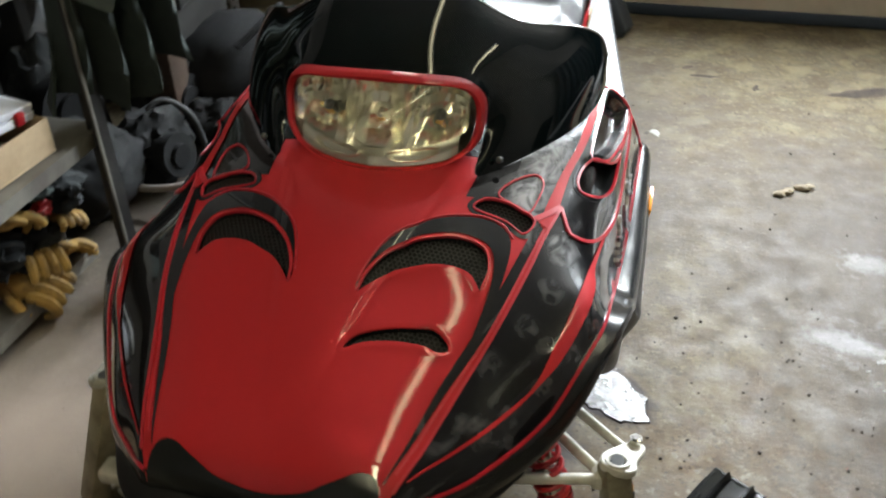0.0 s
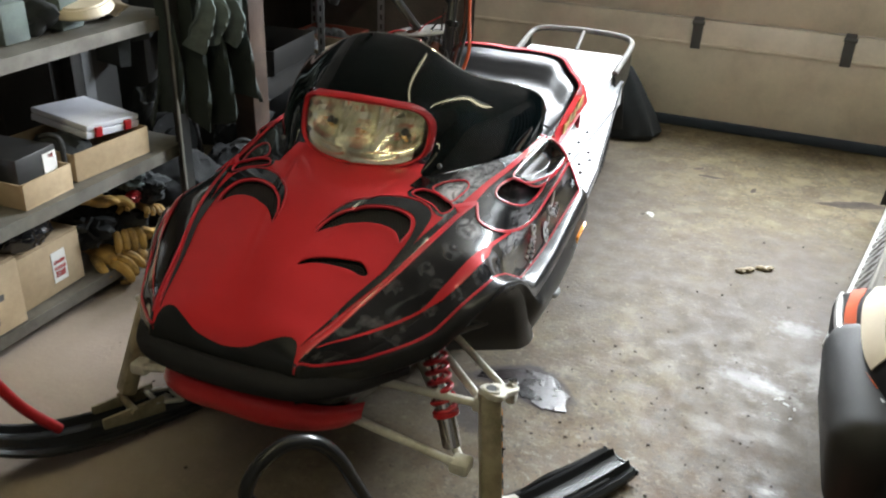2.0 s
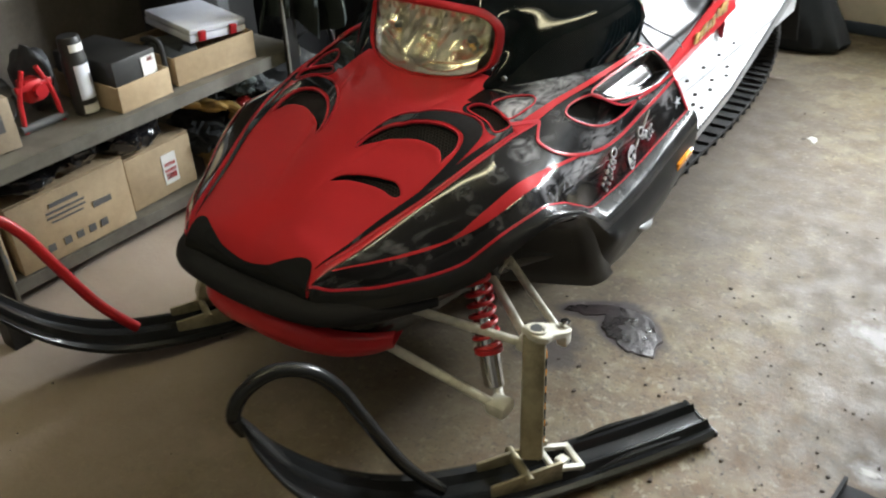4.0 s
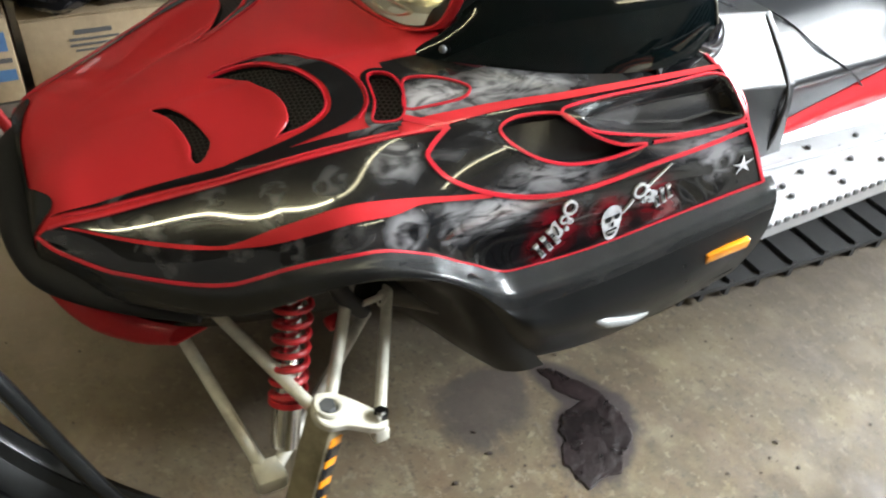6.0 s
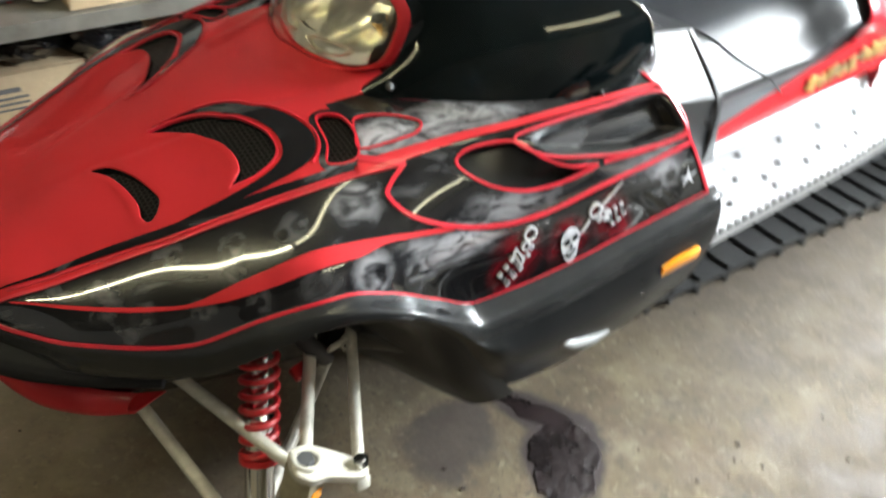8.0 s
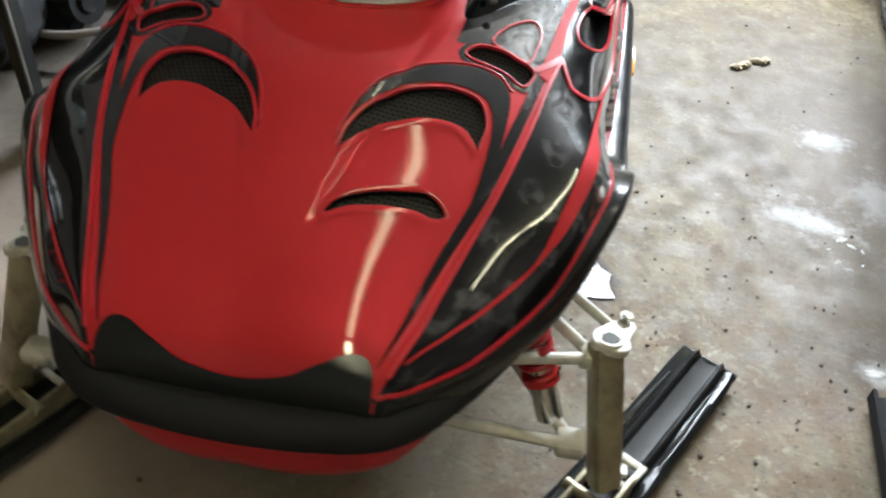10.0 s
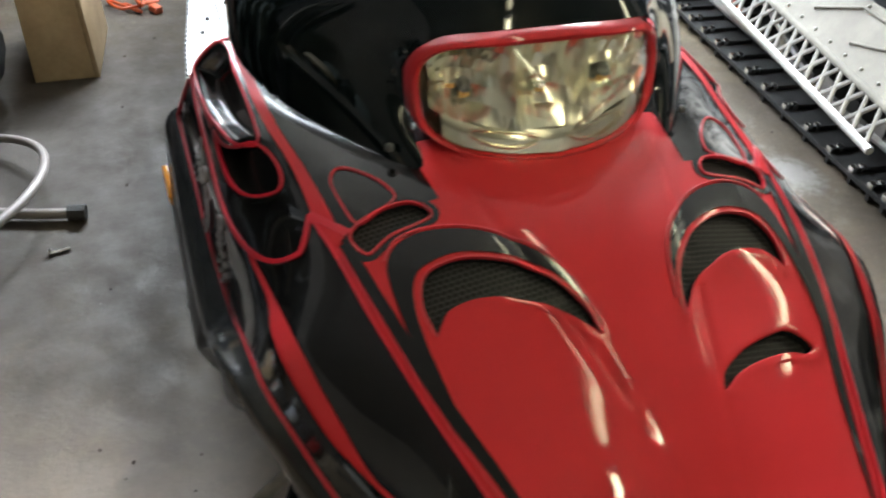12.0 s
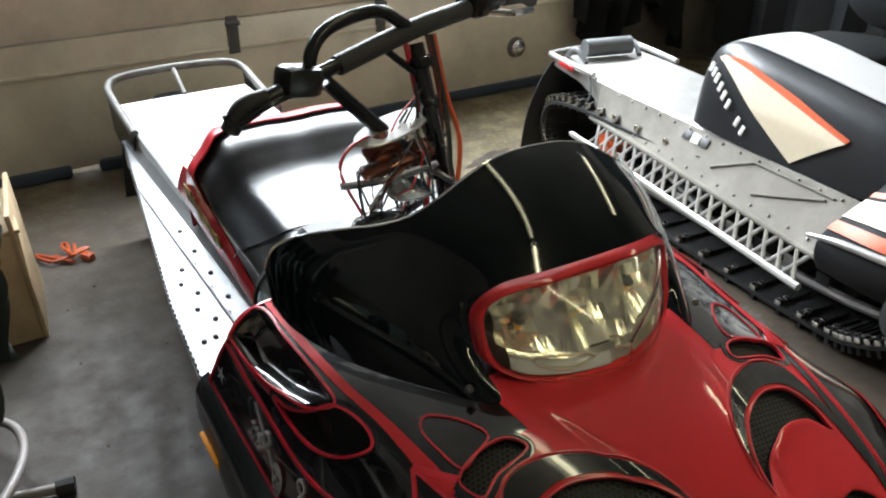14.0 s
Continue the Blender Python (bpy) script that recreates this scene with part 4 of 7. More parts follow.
def on_hood(curve, side, lift=0.0012):
    y, v = np.asarray(curve, float).T
    h = 1e-3
    p = hood_point(y, v)
    a = hood_point(np.clip(y + h, 0.8, 1.84), v) - hood_point(np.clip(y - h, 0.8, 1.84), v)
    b = hood_point(y, np.clip(v + h, 0, 4)) - hood_point(y, np.clip(v - h, 0, 4))
    n = np.cross(b, a)
    n /= np.linalg.norm(n, axis=-1, keepdims=True) + 1e-12
    n *= np.where(n[:, :1] * 0.6 + n[:, 2:] * 0.8 > 0, 1, -1)
    return (p + n * lift) * (side, 1, 1), n * (side, 1, 1)


def ribbon(curve, width, side, closed=False, lift=0.0026, steps=8, taper=None):
    """Thin raised strip that follows a curve on the hood."""
    c = smooth_line(curve, steps, closed)
    p, n = on_hood(c, side, lift)
    if closed:
        p, n = np.concatenate([p, p[:1]]), np.concatenate([n, n[:1]])
    d = np.gradient(p, axis=0)
    if closed:
        d[0] = d[-1] = p[1] - p[-2]
    w = np.cross(n, d)
    w /= np.linalg.norm(w, axis=-1, keepdims=True) + 1e-12
    k = np.interp(np.linspace(0, 1, len(p)), np.linspace(0, 1, len(taper)), taper)[:, None] if taper else 1.0
    rows = np.stack([p - w * width / 2 * k - n * (lift + 0.002), p - w * width / 2 * k, p + n * 0.0003, p + w * width / 2 * k, p + w * width / 2 * k - n * (lift + 0.002)], 1)
    return sheet(rows)


def emblem(cy, cv, kind, side, parent):
    """Small silver airbrushed figure on a deep red patch."""
    def at(pts):
        """Metres towards the tail and up, from the figure's middle, to places on the hood."""
        return [(cy + a, min(3.93, cv - b / 0.132)) for a, b in pts]

    pieces, dark = [], []

    def loop(x, y, r, w):
        pieces.append(ribbon(at([(x + r * math.cos(q), y + r * 1.05 * math.sin(q)) for q in np.linspace(0, math.tau, 10, endpoint=False)]), w, side, True, 0.0036, 3))

    def blob(outline, lift=0.0036):
        """Filled shape with a rounded outline."""
        c = smooth_line(outline, 4, True)
        mid = c.mean(0)
        return sheet([on_hood(at(mid + (c - mid) * k), side, lift)[0] for k in (1.0, 0.6, 0.25, 0.02)], True)

    def piston(p, q, w):
        """Ribbed piston: a bar with dark grooves and a flared end."""
        p, q = np.array(p), np.array(q)
        d = (q - p) / np.linalg.norm(q - p)
        e = np.array([-d[1], d[0]]) * w * 0.62
        pieces.append(ribbon(at([p, (p + q) / 2, q]), w, side, False, 0.0036, 4))
        for k in (p, q):
            pieces.append(ribbon(at([k - e, k, k + e]), w * 0.5, side, False, 0.0046, 3))
        for f in (0.25, 0.42):
            m = p + (q - p) * f
            dark.append(ribbon(at([m - e * 0.8, m, m + e * 0.8]), w * 0.22, side, False, 0.0054, 3))
        dark.append(ribbon(at([p + (q - p) * 0.5 + e * 0.35, p + (q - p) * 0.9 + e * 0.35]), w * 0.26, side, False, 0.0054, 3))

    if kind == "a":
        loop(0.021, 0.031, 0.0095, 0.0036)
        loop(0.013, 0.014, 0.0060, 0.0030)
        loop(0.022, 0.009, 0.0032, 0.0022)
        loop(0.017, -0.002, 0.0026, 0.0020)
        pieces.append(blob([(-0.004, 0.018), (0.004, 0.006), (0.012, -0.004), (0.006, -0.014), (-0.004, -0.008), (-0.010, 0.004)]))
        dark.append(ribbon(at([(-0.004, 0.010), (0.002, 0.0), (0.004, -0.008)]), 0.0022, side, False, 0.0052, 3))
        for p, q in (((-0.030, -0.018), (-0.017, -0.037)), ((-0.020, -0.008), (-0.006, -0.028)), ((-0.011, 0.002), (0.005, -0.020))):
            piston(p, q, 0.0062)
    elif kind == "skull":
        pieces.append(blob([(-0.014, 0.016), (-0.017, 0.002), (-0.013, -0.016), (-0.007, -0.031), (0.003, -0.035), (0.011, -0.028), (0.015, -0.010), (0.016, 0.006), (0.010, 0.020), (-0.003, 0.025)]))
        for x, y in ((-0.0065, 0.003), (0.0075, 0.005)):
            dark.append(blob([(x - 0.0048, y - 0.003), (x, y - 0.0052), (x + 0.0048, y - 0.002), (x + 0.004, y + 0.0042), (x - 0.0042, y + 0.003)], 0.0052))
        dark.append(blob([(-0.001, -0.004), (0.002, -0.003), (0.0032, -0.011), (-0.0018, -0.011)], 0.0052))
        dark.append(blob([(-0.008, -0.017), (0.001, -0.015), (0.009, -0.014), (0.006, -0.024), (0.0, -0.027), (-0.005, -0.025)], 0.0052))
        for k in range(4):
            x = -0.0055 + 0.0036 * k
            pieces.append(ribbon(at([(x, -0.0165), (x + 0.0006, -0.021)]), 0.0020, side, False, 0.0066, 3))
    else:
        loop(-0.021, 0.017, 0.0100, 0.0036)
        loop(-0.007, 0.006, 0.0058, 0.0030)
        loop(-0.014, -0.002, 0.0030, 0.0022)
        loop(-0.003, -0.006, 0.0026, 0.0020)
        pieces.append(ribbon(at([(-0.052, -0.014), (-0.040, -0.004), (-0.031, 0.006)]), 0.0034, side, False, 0.0036, 3, [0.6, 1, 1]))
        pieces.append(ribbon(at([(-0.011, 0.018), (0.006, 0.030), (0.030, 0.046)]), 0.0028, side, False, 0.0036, 3, [1, 0.9, 0.4]))
        pieces.append(blob([(-0.002, 0.012), (0.006, 0.006), (0.008, -0.006), (0.002, -0.012), (-0.003, -0.002)]))
        for p, q in (((0.004, 0.004), (0.012, -0.021)), ((0.015, 0.006), (0.022, -0.018)), ((0.026, 0.008), (0.032, -0.013))):
            piston(p, q, 0.0056)
    part("emblem", merge(*pieces), SILVER_INK, parent, "silver airbrushed figure")
    part("emblem_shading", merge(*dark), BLACK_GLOSS, parent, "black lines in the silver figure")


def star(cy, cv, side, parent):
    """Small five-pointed silver star."""
    a = math.pi / 2 + np.arange(10) * math.pi / 5
    c = np.array([(cy + r * math.cos(q) * 1.1, min(3.92, cv - r * math.sin(q) / 0.132)) for q, r in zip(a, [0.019, 0.005] * 5)])
    c = np.concatenate([p + (q - p) * np.linspace(0, 1, 4, endpoint=False)[:, None] for p, q in zip(c, np.roll(c, -1, 0))])
    mid = np.array([cy, cv])
    part("star_mark", sheet([on_hood(mid + (c - mid) * k, side, 0.003)[0] for k in (1.0, 0.5, 0.03)], True), SILVER_INK, parent, "small silver star")


def belly_pan(side, parent):
    """Black lower shell: nose skirt, arch over the suspension, deep rear side."""
    py = np.array([0.802, 0.84, 0.90, 0.96, 1.02, 1.08, 1.14, 1.20, 1.26, 1.31, 1.36, 1.41, 1.47, 1.56, 1.70, 1.845])
    bx = np.array([0.162, 0.196, 0.245, 0.285, 0.318, 0.355, 0.392, 0.422, 0.434, 0.434, 0.428, 0.420, 0.414, 0.410, 0.412, 0.416])
    bz = np.array([0.440, 0.432, 0.425, 0.425, 0.437, 0.470, 0.510, 0.530, 0.520, 0.490, 0.425, 0.335, 0.276, 0.262, 0.282, 0.330])
    ys = np.linspace(0.802, 1.845, 120)
    x, z = hermite(py, bx, ys), hermite(py, bz, ys)
    trim = smooth_line(TRIM, 8)
    tv = np.interp(ys, trim[:, 0], trim[:, 1])
    t = hood_point(np.minimum(ys, 1.83), tv)
    deep = np.clip((t[:, 2] - z) / 0.15, 0, 1)
    # rolled ledge under the trim: wide over the arch, thin towards both ends
    out = hermite(np.array([0.80, 0.95, 1.15, 1.32, 1.50, 1.845]), np.array([0.006, 0.012, 0.023, 0.038, 0.032, 0.020]), ys)
    drop = np.minimum(0.030, (t[:, 2] - z) * 0.40)
    edge = np.maximum(t[:, 0] + out, x + 0.004)
    fat = 0.022 * deep * np.interp(ys, [1.28, 1.42, 1.70, 1.845], [0, 1, 1, 0.5])
    cols = [np.stack([t[:, 0] - 0.004, ys, t[:, 2] + 0.004], 1), np.stack([t[:, 0] + out * 0.45, ys, t[:, 2] - 0.004], 1),
            np.stack([edge - 0.002, ys, t[:, 2] - drop * 0.55], 1), np.stack([edge + 0.004 * deep, ys, t[:, 2] - drop * 1.35], 1),
            np.stack([edge * 0.60 + (x + 0.014) * 0.40 + fat, ys, t[:, 2] * 0.50 + z * 0.50], 1),
            np.stack([x + 0.008 + 0.3 * fat, ys, z + 0.014], 1), np.stack([x - 0.004, ys, z], 1), np.stack([x - 0.05, ys, z + 0.010], 1), np.stack([x - 0.16, ys, z + 0.016], 1)]
    g = np.stack(cols, 1)
    g = np.stack([smooth_line(r, 4) for r in g]) * (side, 1, 1)
    part("arch_liner", sheet(g[:, 24:]), DULL_PLASTIC, parent, "dull black liner under the belly pan")
    pan = part("belly_pan", sheet(g[:, 12:25]), PAN, parent, "black plastic belly pan with a suspension arch")
    part("ledge", sheet(g[:, :13]), LEDGE, pan, "shiny rolled ledge along the top of the pan")


LENS_RIM = [(0, 1.374, 0.842), (0.07, 1.380, 0.839), (0.134, 1.398, 0.830), (0.158, 1.412, 0.802), (0.160, 1.402, 0.762), (0.150, 1.386, 0.731), (0.116, 1.360, 0.713), (0.06, 1.336, 0.707), (0, 1.326, 0.705)]


def headlight(parent):
    """Wide wrapped headlight: red surround, reflector bowls, clear lens."""
    half = smooth_line(LENS_RIM, 6)
    rim = np.concatenate([half, (half * (-1, 1, 1))[-2:0:-1]])
    mid = np.array([0.0, 1.385, 0.772])
    flat = (rim - mid) * (1, 0, 1)
    out = flat / np.linalg.norm(flat, axis=1, keepdims=True)

    thin = np.interp(rim[:, 2], [0.71, 0.745], [0.35, 1.0])[:, None]

    def ring(grow, back, scale=1.0):
        return mid + (rim - mid) * scale + out * (grow * thin if grow > 0.003 else grow) + np.array([0, back, 0])

    frame = [ring(0.010, 0.06), ring(0.0125, 0.016), ring(0.0125, 0.010), ring(0.0112, 0.003), ring(0.007, -0.002), ring(0.0031, -0.002), ring(-0.001, 0.001), ring(-0.005, 0.03)]
    part("headlight_surround", sheet(frame, True), RED, parent, "glossy red headlight surround")
    front = np.array([0.0, 1.300, 0.768])
    lens = []
    for k in (1.0, 0.9, 0.75, 0.55, 0.35, 0.15, 0.02):
        p = front + (ring(-0.0015, 0.003) - front) * k
        p[:, 1] -= 0.020 * (1 - k * k) * k * 2
        lens.append(p)
    lens_ob = part("lens", sheet(lens, True, 0.003), LENS, parent, "yellowed clear headlight lens")
    lens_ob.visible_shadow = False
    back = [ring(-0.004, 0.006), ring(-0.006, 0.03), ring(-0.010, 0.075), ring(0, 0.095, 0.75), ring(0, 0.10, 0.02)]
    part("reflector_housing", sheet(back, True), REFLECTOR, parent, "silvery reflector housing")
    # three reflector bowls of flat vertical facets
    rng = random.Random(8)
    up, low = half[np.argsort(half[:, 0])], half
    top_of = [p for p in half if p[2] > 0.775]
    low_of = [p for p in half if p[2] <= 0.775]
    tx, ty, tz = np.array(sorted(top_of, key=lambda p: p[0])).T
    lx, ly, lz = np.array(sorted(low_of, key=lambda p: p[0])).T
    for cx, r in ((-0.098, 0.052), (0.0, 0.050), (0.098, 0.052)):
        rows = []
        for i in range(17):
            x = max(-0.148, min(0.148, cx + r * (i / 8 - 1)))
            zt, zb = np.interp(abs(x), tx, tz) - 0.006, np.interp(abs(x), lx, lz) + 0.030
            yt, yb = np.interp(abs(x), tx, ty), np.interp(abs(x), lx, ly)
            row = []
            for k in range(7):
                q = k / 6
                deep = (1 - (i / 8 - 1) ** 2) * (1 - 0.75 * (2 * q - 1) ** 2)
                row.append((x + rng.uniform(-0.001, 0.001), yb * (1 - q) + yt * q + 0.014 + 0.058 * deep + rng.uniform(-0.0012, 0.0012), zb * (1 - q) + zt * q))
            rows.append(row)
        bowl = part("reflector_bowl", sheet(rows), REFLECTOR, parent, "faceted silver reflector bowl", False)
        y0 = np.interp(abs(cx), tx, ty) + 0.028
        b = bmesh.new()
        bmesh.ops.create_uvsphere(b, u_segments=16, v_segments=10, radius=0.009)
        bmesh.ops.scale(b, vec=(1, 1.5, 1), verts=b.verts)
        bmesh.ops.translate(b, vec=(cx, y0 + 0.004, 0.772), verts=b.verts)
        part("bulb_cap", b, GREY_PLASTIC if cx else CHROME, bowl, "dark bulb cap")
        part("bulb", merge(rod((cx, y0 + 0.03, 0.770), (cx, y0 - 0.004, 0.766), 0.0055, 10), box((0.012, 0.004, 0.014), (cx - 0.014, y0 + 0.012, 0.764), 0.002)), BULB, bowl, "small amber bulb")
    # sloping ledge under the bowls, with a raised rounded band
    def ledge(x, q):
        """Place on the ledge: q 0 at the bowls, 1 at the lens rim."""
        zb, yb = np.interp(abs(x), lx, lz), np.interp(abs(x), lx, ly)
        return (x, yb + 0.022 - 0.016 * q, zb + 0.031 - 0.026 * q + 0.004 * math.sin(math.pi * q))

    part("lens_ledge", sheet([[ledge(x, q) for x in np.linspace(-0.135, 0.135, 28)] for q in np.linspace(0, 1, 6)]), REFLECTOR, parent, "yellowed silver ledge under the bowls")
    for x0 in (-0.065, 0.065):
        band = [ledge(x0 + 0.042 * math.cos(a), 0.48 + 0.34 * math.sin(a)) for a in np.linspace(0, math.tau, 14, endpoint=False)]
        part("ledge_band", tube([(x, y - 0.004, z + 0.002) for x, y, z in band], 0.0022, 4, 6, True), REFLECTOR, parent, "raised rounded band on the ledge")


WS_LOW = [(0.0, 1.384, 0.858), (0.08, 1.390, 0.855), (0.143, 1.407, 0.845), (0.175, 1.424, 0.808), (0.177, 1.412, 0.764), (0.172, 1.392, 0.732), (0.174, 1.349, 0.704), (0.235, 1.42, 0.704), (0.305, 1.53, 0.708), (0.342, 1.63, 0.715), (0.352, 1.695, 0.728)]
WS_TOP = [(0.0, 1.545, 0.962), (0.055, 1.540, 0.960), (0.105, 1.536, 0.946), (0.150, 1.540, 0.920), (0.190, 1.555, 0.895), (0.225, 1.588, 0.876), (0.250, 1.618, 0.866), (0.280, 1.650, 0.854), (0.310, 1.686, 0.838), (0.336, 1.716, 0.812), (0.349, 1.724, 0.775)]


def windshield(parent):
    lo, hi = smooth_line(WS_LOW, 6), smooth_line(WS_TOP, 6)
    half = np.array([lo * (1 - s) + hi * s for s in np.linspace(0, 1, 17)])
    full = np.concatenate([(half * (-1, 1, 1))[:, :0:-1], half], 1)
    # stretched like a blown skin between its edges
    def normals():
        nor = np.cross(np.gradient(full, axis=1), np.gradient(full, axis=0))
        nor /= np.linalg.norm(nor, axis=-1, keepdims=True) + 1e-12
        return nor * np.where((nor * np.array([0, -0.6, 0.8])).sum(-1, keepdims=True) + np.sign(full[..., :1]) * nor[..., :1] * 0.5 > 0, 1, -1)

    for k in range(400):
        if k % 10 == 0:
            nor = normals()
        full[1:-1, 1:-1] = 0.25 * (full[2:, 1:-1] + full[:-2, 1:-1] + full[1:-1, 2:] + full[1:-1, :-2]) + 0.00016 * nor[1:-1, 1:-1]
    part("windshield", sheet(full, False, 0.0025), TINT, parent, "low smoked black windshield")
    rim = np.concatenate([(hi * (-1, 1, 1))[:0:-1], hi])
    part("windshield_edge", tube(rim[::2], 0.0019, 1, 8), CHROME, parent, "polished windshield edge")
    for sd in (-1, 1):
        b = bmesh.new()
        bmesh.ops.create_uvsphere(b, u_segments=12, v_segments=8, radius=0.006)
        bmesh.ops.translate(b, vec=(sd * 0.206, 1.375, 0.722), verts=b.verts)
        part("windshield_screw", b, GREY_PLASTIC, parent)


def sled_body(parent):
    """Seat, console, tunnel, boards and rear bumper."""
    # console behind the windshield
    g = []
    for y, wa, za, wb, zb, wc, zc, zm in ((1.66, 0.350, 0.61, 0.336, 0.695, 0.245, 0.772, 0.785), (1.73, 0.370, 0.56, 0.318, 0.650, 0.220, 0.735, 0.740), (1.80, 0.352, 0.50, 0.294, 0.617, 0.197, 0.706, 0.706), (1.91, 0.312, 0.47, 0.281, 0.602, 0.184, 0.684, 0.682), (2.03, 0.287, 0.455, 0.268, 0.582, 0.172, 0.664, 0.662)):
        g.append([(wa, y, za), (wb + 0.004, y, zb - 0.02), (wb - 0.008, y, zb + 0.008), (wc + 0.006, y, zc - 0.004), (wc - 0.02, y, zc + 0.006), (0, y, zm), (-wc + 0.02, y, zc + 0.006), (-wc - 0.006, y, zc - 0.004), (-wb + 0.008, y, zb + 0.008), (-wb - 0.004, y, zb - 0.02), (-wa, y, za)])
    part("console", sheet(loft_spline(g, 6, 5), False, 0.004), CONSOLE, parent, "satin black console cover behind the windshield")
    for s in (1, -1):
        part("console_seam", tube([(s * 0.150, 2.015, 0.667), (s * 0.180, 2.015, 0.661), (s * 0.270, 2.01, 0.585), (s * 0.288, 2.0, 0.52), (s * 0.290, 1.99, 0.47)], 0.0045, 6, 6), RUBBER, parent)
        part("console_lip", tube([(s * 0.318, 1.70, 0.735), (s * 0.282, 1.79, 0.690), (s * 0.222, 1.85, 0.694), (s * 0.13, 1.86, 0.702)], [0.010, 0.016, 0.016, 0.008], 6, 10), BLACK_GLOSS, parent, "raised black lip of the console")
        part("console_cap", merge(rod((s * 0.255, 1.735, 0.690), (s * 0.262, 1.742, 0.772), 0.020, 18), box((0.05, 0.06, 0.024), (s * 0.252, 1.70, 0.775), 0.010, (-15, s * 20, 0))), GREY_PLASTIC, parent, "grey plastic cap on the console")
    # seat: cushion with a raised red-piped back
    prof = [(1.99, 0.170, 0.651, 0.43), (2.08, 0.166, 0.654, 0.43), (2.20, 0.163, 0.660, 0.44), (2.27, 0.163, 0.664, 0.44), (2.32, 0.164, 0.674, 0.44), (2.36, 0.166, 0.695, 0.44), (2.40, 0.167, 0.716, 0.44), (2.45, 0.167, 0.724, 0.44), (2.50, 0.166, 0.722, 0.44), (2.55, 0.162, 0.703, 0.44), (2.59, 0.152, 0.65, 0.44), (2.60, 0.150, 0.59, 0.44), (2.605, 0.148, 0.52, 0.44)]
    def across(y, w, z, low, out, lean):
        half = [(w + 0.048 + out, low, 1.0), (w + 0.073 + out, max(z - 0.12, low + 0.03), 0.75), (w + 0.084 + out, z - 0.084 + out, 0.55), (w + 0.044 + out, z - 0.0445 + out, 0.3), (w + 0.003 + out, z - 0.008 + out, 0.1), (w * 0.5, z + out, 0.0)]
        return [(x, y - lean * k, h) for x, h, k in half] + [(0, y, z - 0.003 + out)] + [(-x, y - lean * k, h) for x, h, k in half[::-1]]
    part("seat", sheet(loft_spline([across(*p, 0, 0) for p in prof], 6, 5)), VINYL, parent, "black vinyl seat")
    for s in (1, -1):
        part("seat_seam", tube([(s * 0.120, 2.050, 0.659), (s * 0.165, 2.070, 0.650), (s * 0.191, 2.092, 0.634), (s * 0.209, 2.115, 0.615), (s * 0.230, 2.142, 0.596), (s * 0.250, 2.181, 0.573), (s * 0.248, 2.25, 0.52)], 0.0018, 5, 6), VINYL, parent, "stitched seam over the seat")
    part("seat_back", sheet(loft_spline([across(y, w, z, 0.535, 0.008, 0.06) for y, w, z in ((2.475, 0.170, 0.726), (2.52, 0.168, 0.722), (2.56, 0.162, 0.698), (2.60, 0.156, 0.65), (2.612, 0.154, 0.60), (2.62, 0.152, 0.53))], 5, 5), False, 0.004), RED_LINE, parent, "red vinyl back of the seat")
    for s in (1, -1):
        part("side_panel", sheet(loft_spline([[(s * 0.246, y, 0.470 + 0.29 * (y - 2.0)), (s * 0.255, y, 0.463 + 0.21 * (y - 2.0)), (s * 0.256, y, 0.455 + 0.12 * (y - 2.0))] for y in (1.98, 2.1, 2.25, 2.4, 2.5)] + [[(s * 0.238, 2.62, 0.605), (s * 0.246, 2.64, 0.57), (s * 0.250, 2.66, 0.53)]], 4, 4), False, 0.004), RED, parent, "red side panel beside the seat")
        rng = random.Random(12)
        for k in range(8):
            y = 2.32 + 0.03 * k
            part("panel_mark", box((0.004, rng.uniform(0.024, 0.036), rng.uniform(0.022, 0.040)), (s * 0.2575, y, 0.468 + 0.20 * (y - 2.0) + rng.uniform(-0.006, 0.006)), 0.0018, (rng.uniform(-20, 40), s * 4, 0)), YELLOW, parent, "yellow mark on the red panel")
    # tunnel
    tun = [[(0.225, y, 0.30), (0.225, y, z - 0.012), (0.212, y, z), (0.08, y, z), (-0.08, y, z), (-0.212, y, z), (-0.225, y, z - 0.012), (-0.225, y, 0.30)] for y, z in ((1.84, 0.46), (2.4, 0.475), (3.0, 0.50), (3.46, 0.515))]
    part("tunnel", sheet(tun, False, 0.003), TUNNEL_METAL, parent, "pale bare aluminium tunnel")
    part("tunnel_recess", plate(smooth_line([(-0.11, -0.10), (0.10, -0.10), (0.115, 0.0), (0.07, 0.10), (-0.07, 0.10), (-0.115, 0.0)], 5, True), 0.004, pose(-0.01, 3.00, 0.5015, 2)), GREY_METAL, parent, "dark recess in the tunnel top")
    for s in (1, -1):
        # running board: flat tread that narrows towards the tail, with a folded edge
        rows = []
        for y in np.linspace(1.80, 3.34, 24):
            out = np.interp(y, [1.80, 2.3, 3.34], [0.425, 0.385, 0.245])
            rows.append([(s * 0.226, y, 0.455), (s * 0.245, y, 0.432), (s * (out - 0.012), y, 0.432 - 0.15 * (out - 0.257)), (s * out, y, 0.436 - 0.15 * (out - 0.245)), (s * out, y, 0.388)])
        part("running_board", sheet(rows, False, 0.003), BOARD_METAL, parent, "bright aluminium running board with punched grip holes")
        part("board_fold", tube([(s * 0.292, y, 0.4285) for y in np.linspace(1.86, 2.95, 6)], 0.0045, 3, 6), BOARD_METAL, parent, "pressed fold along the board")
        k, holes = 0, []
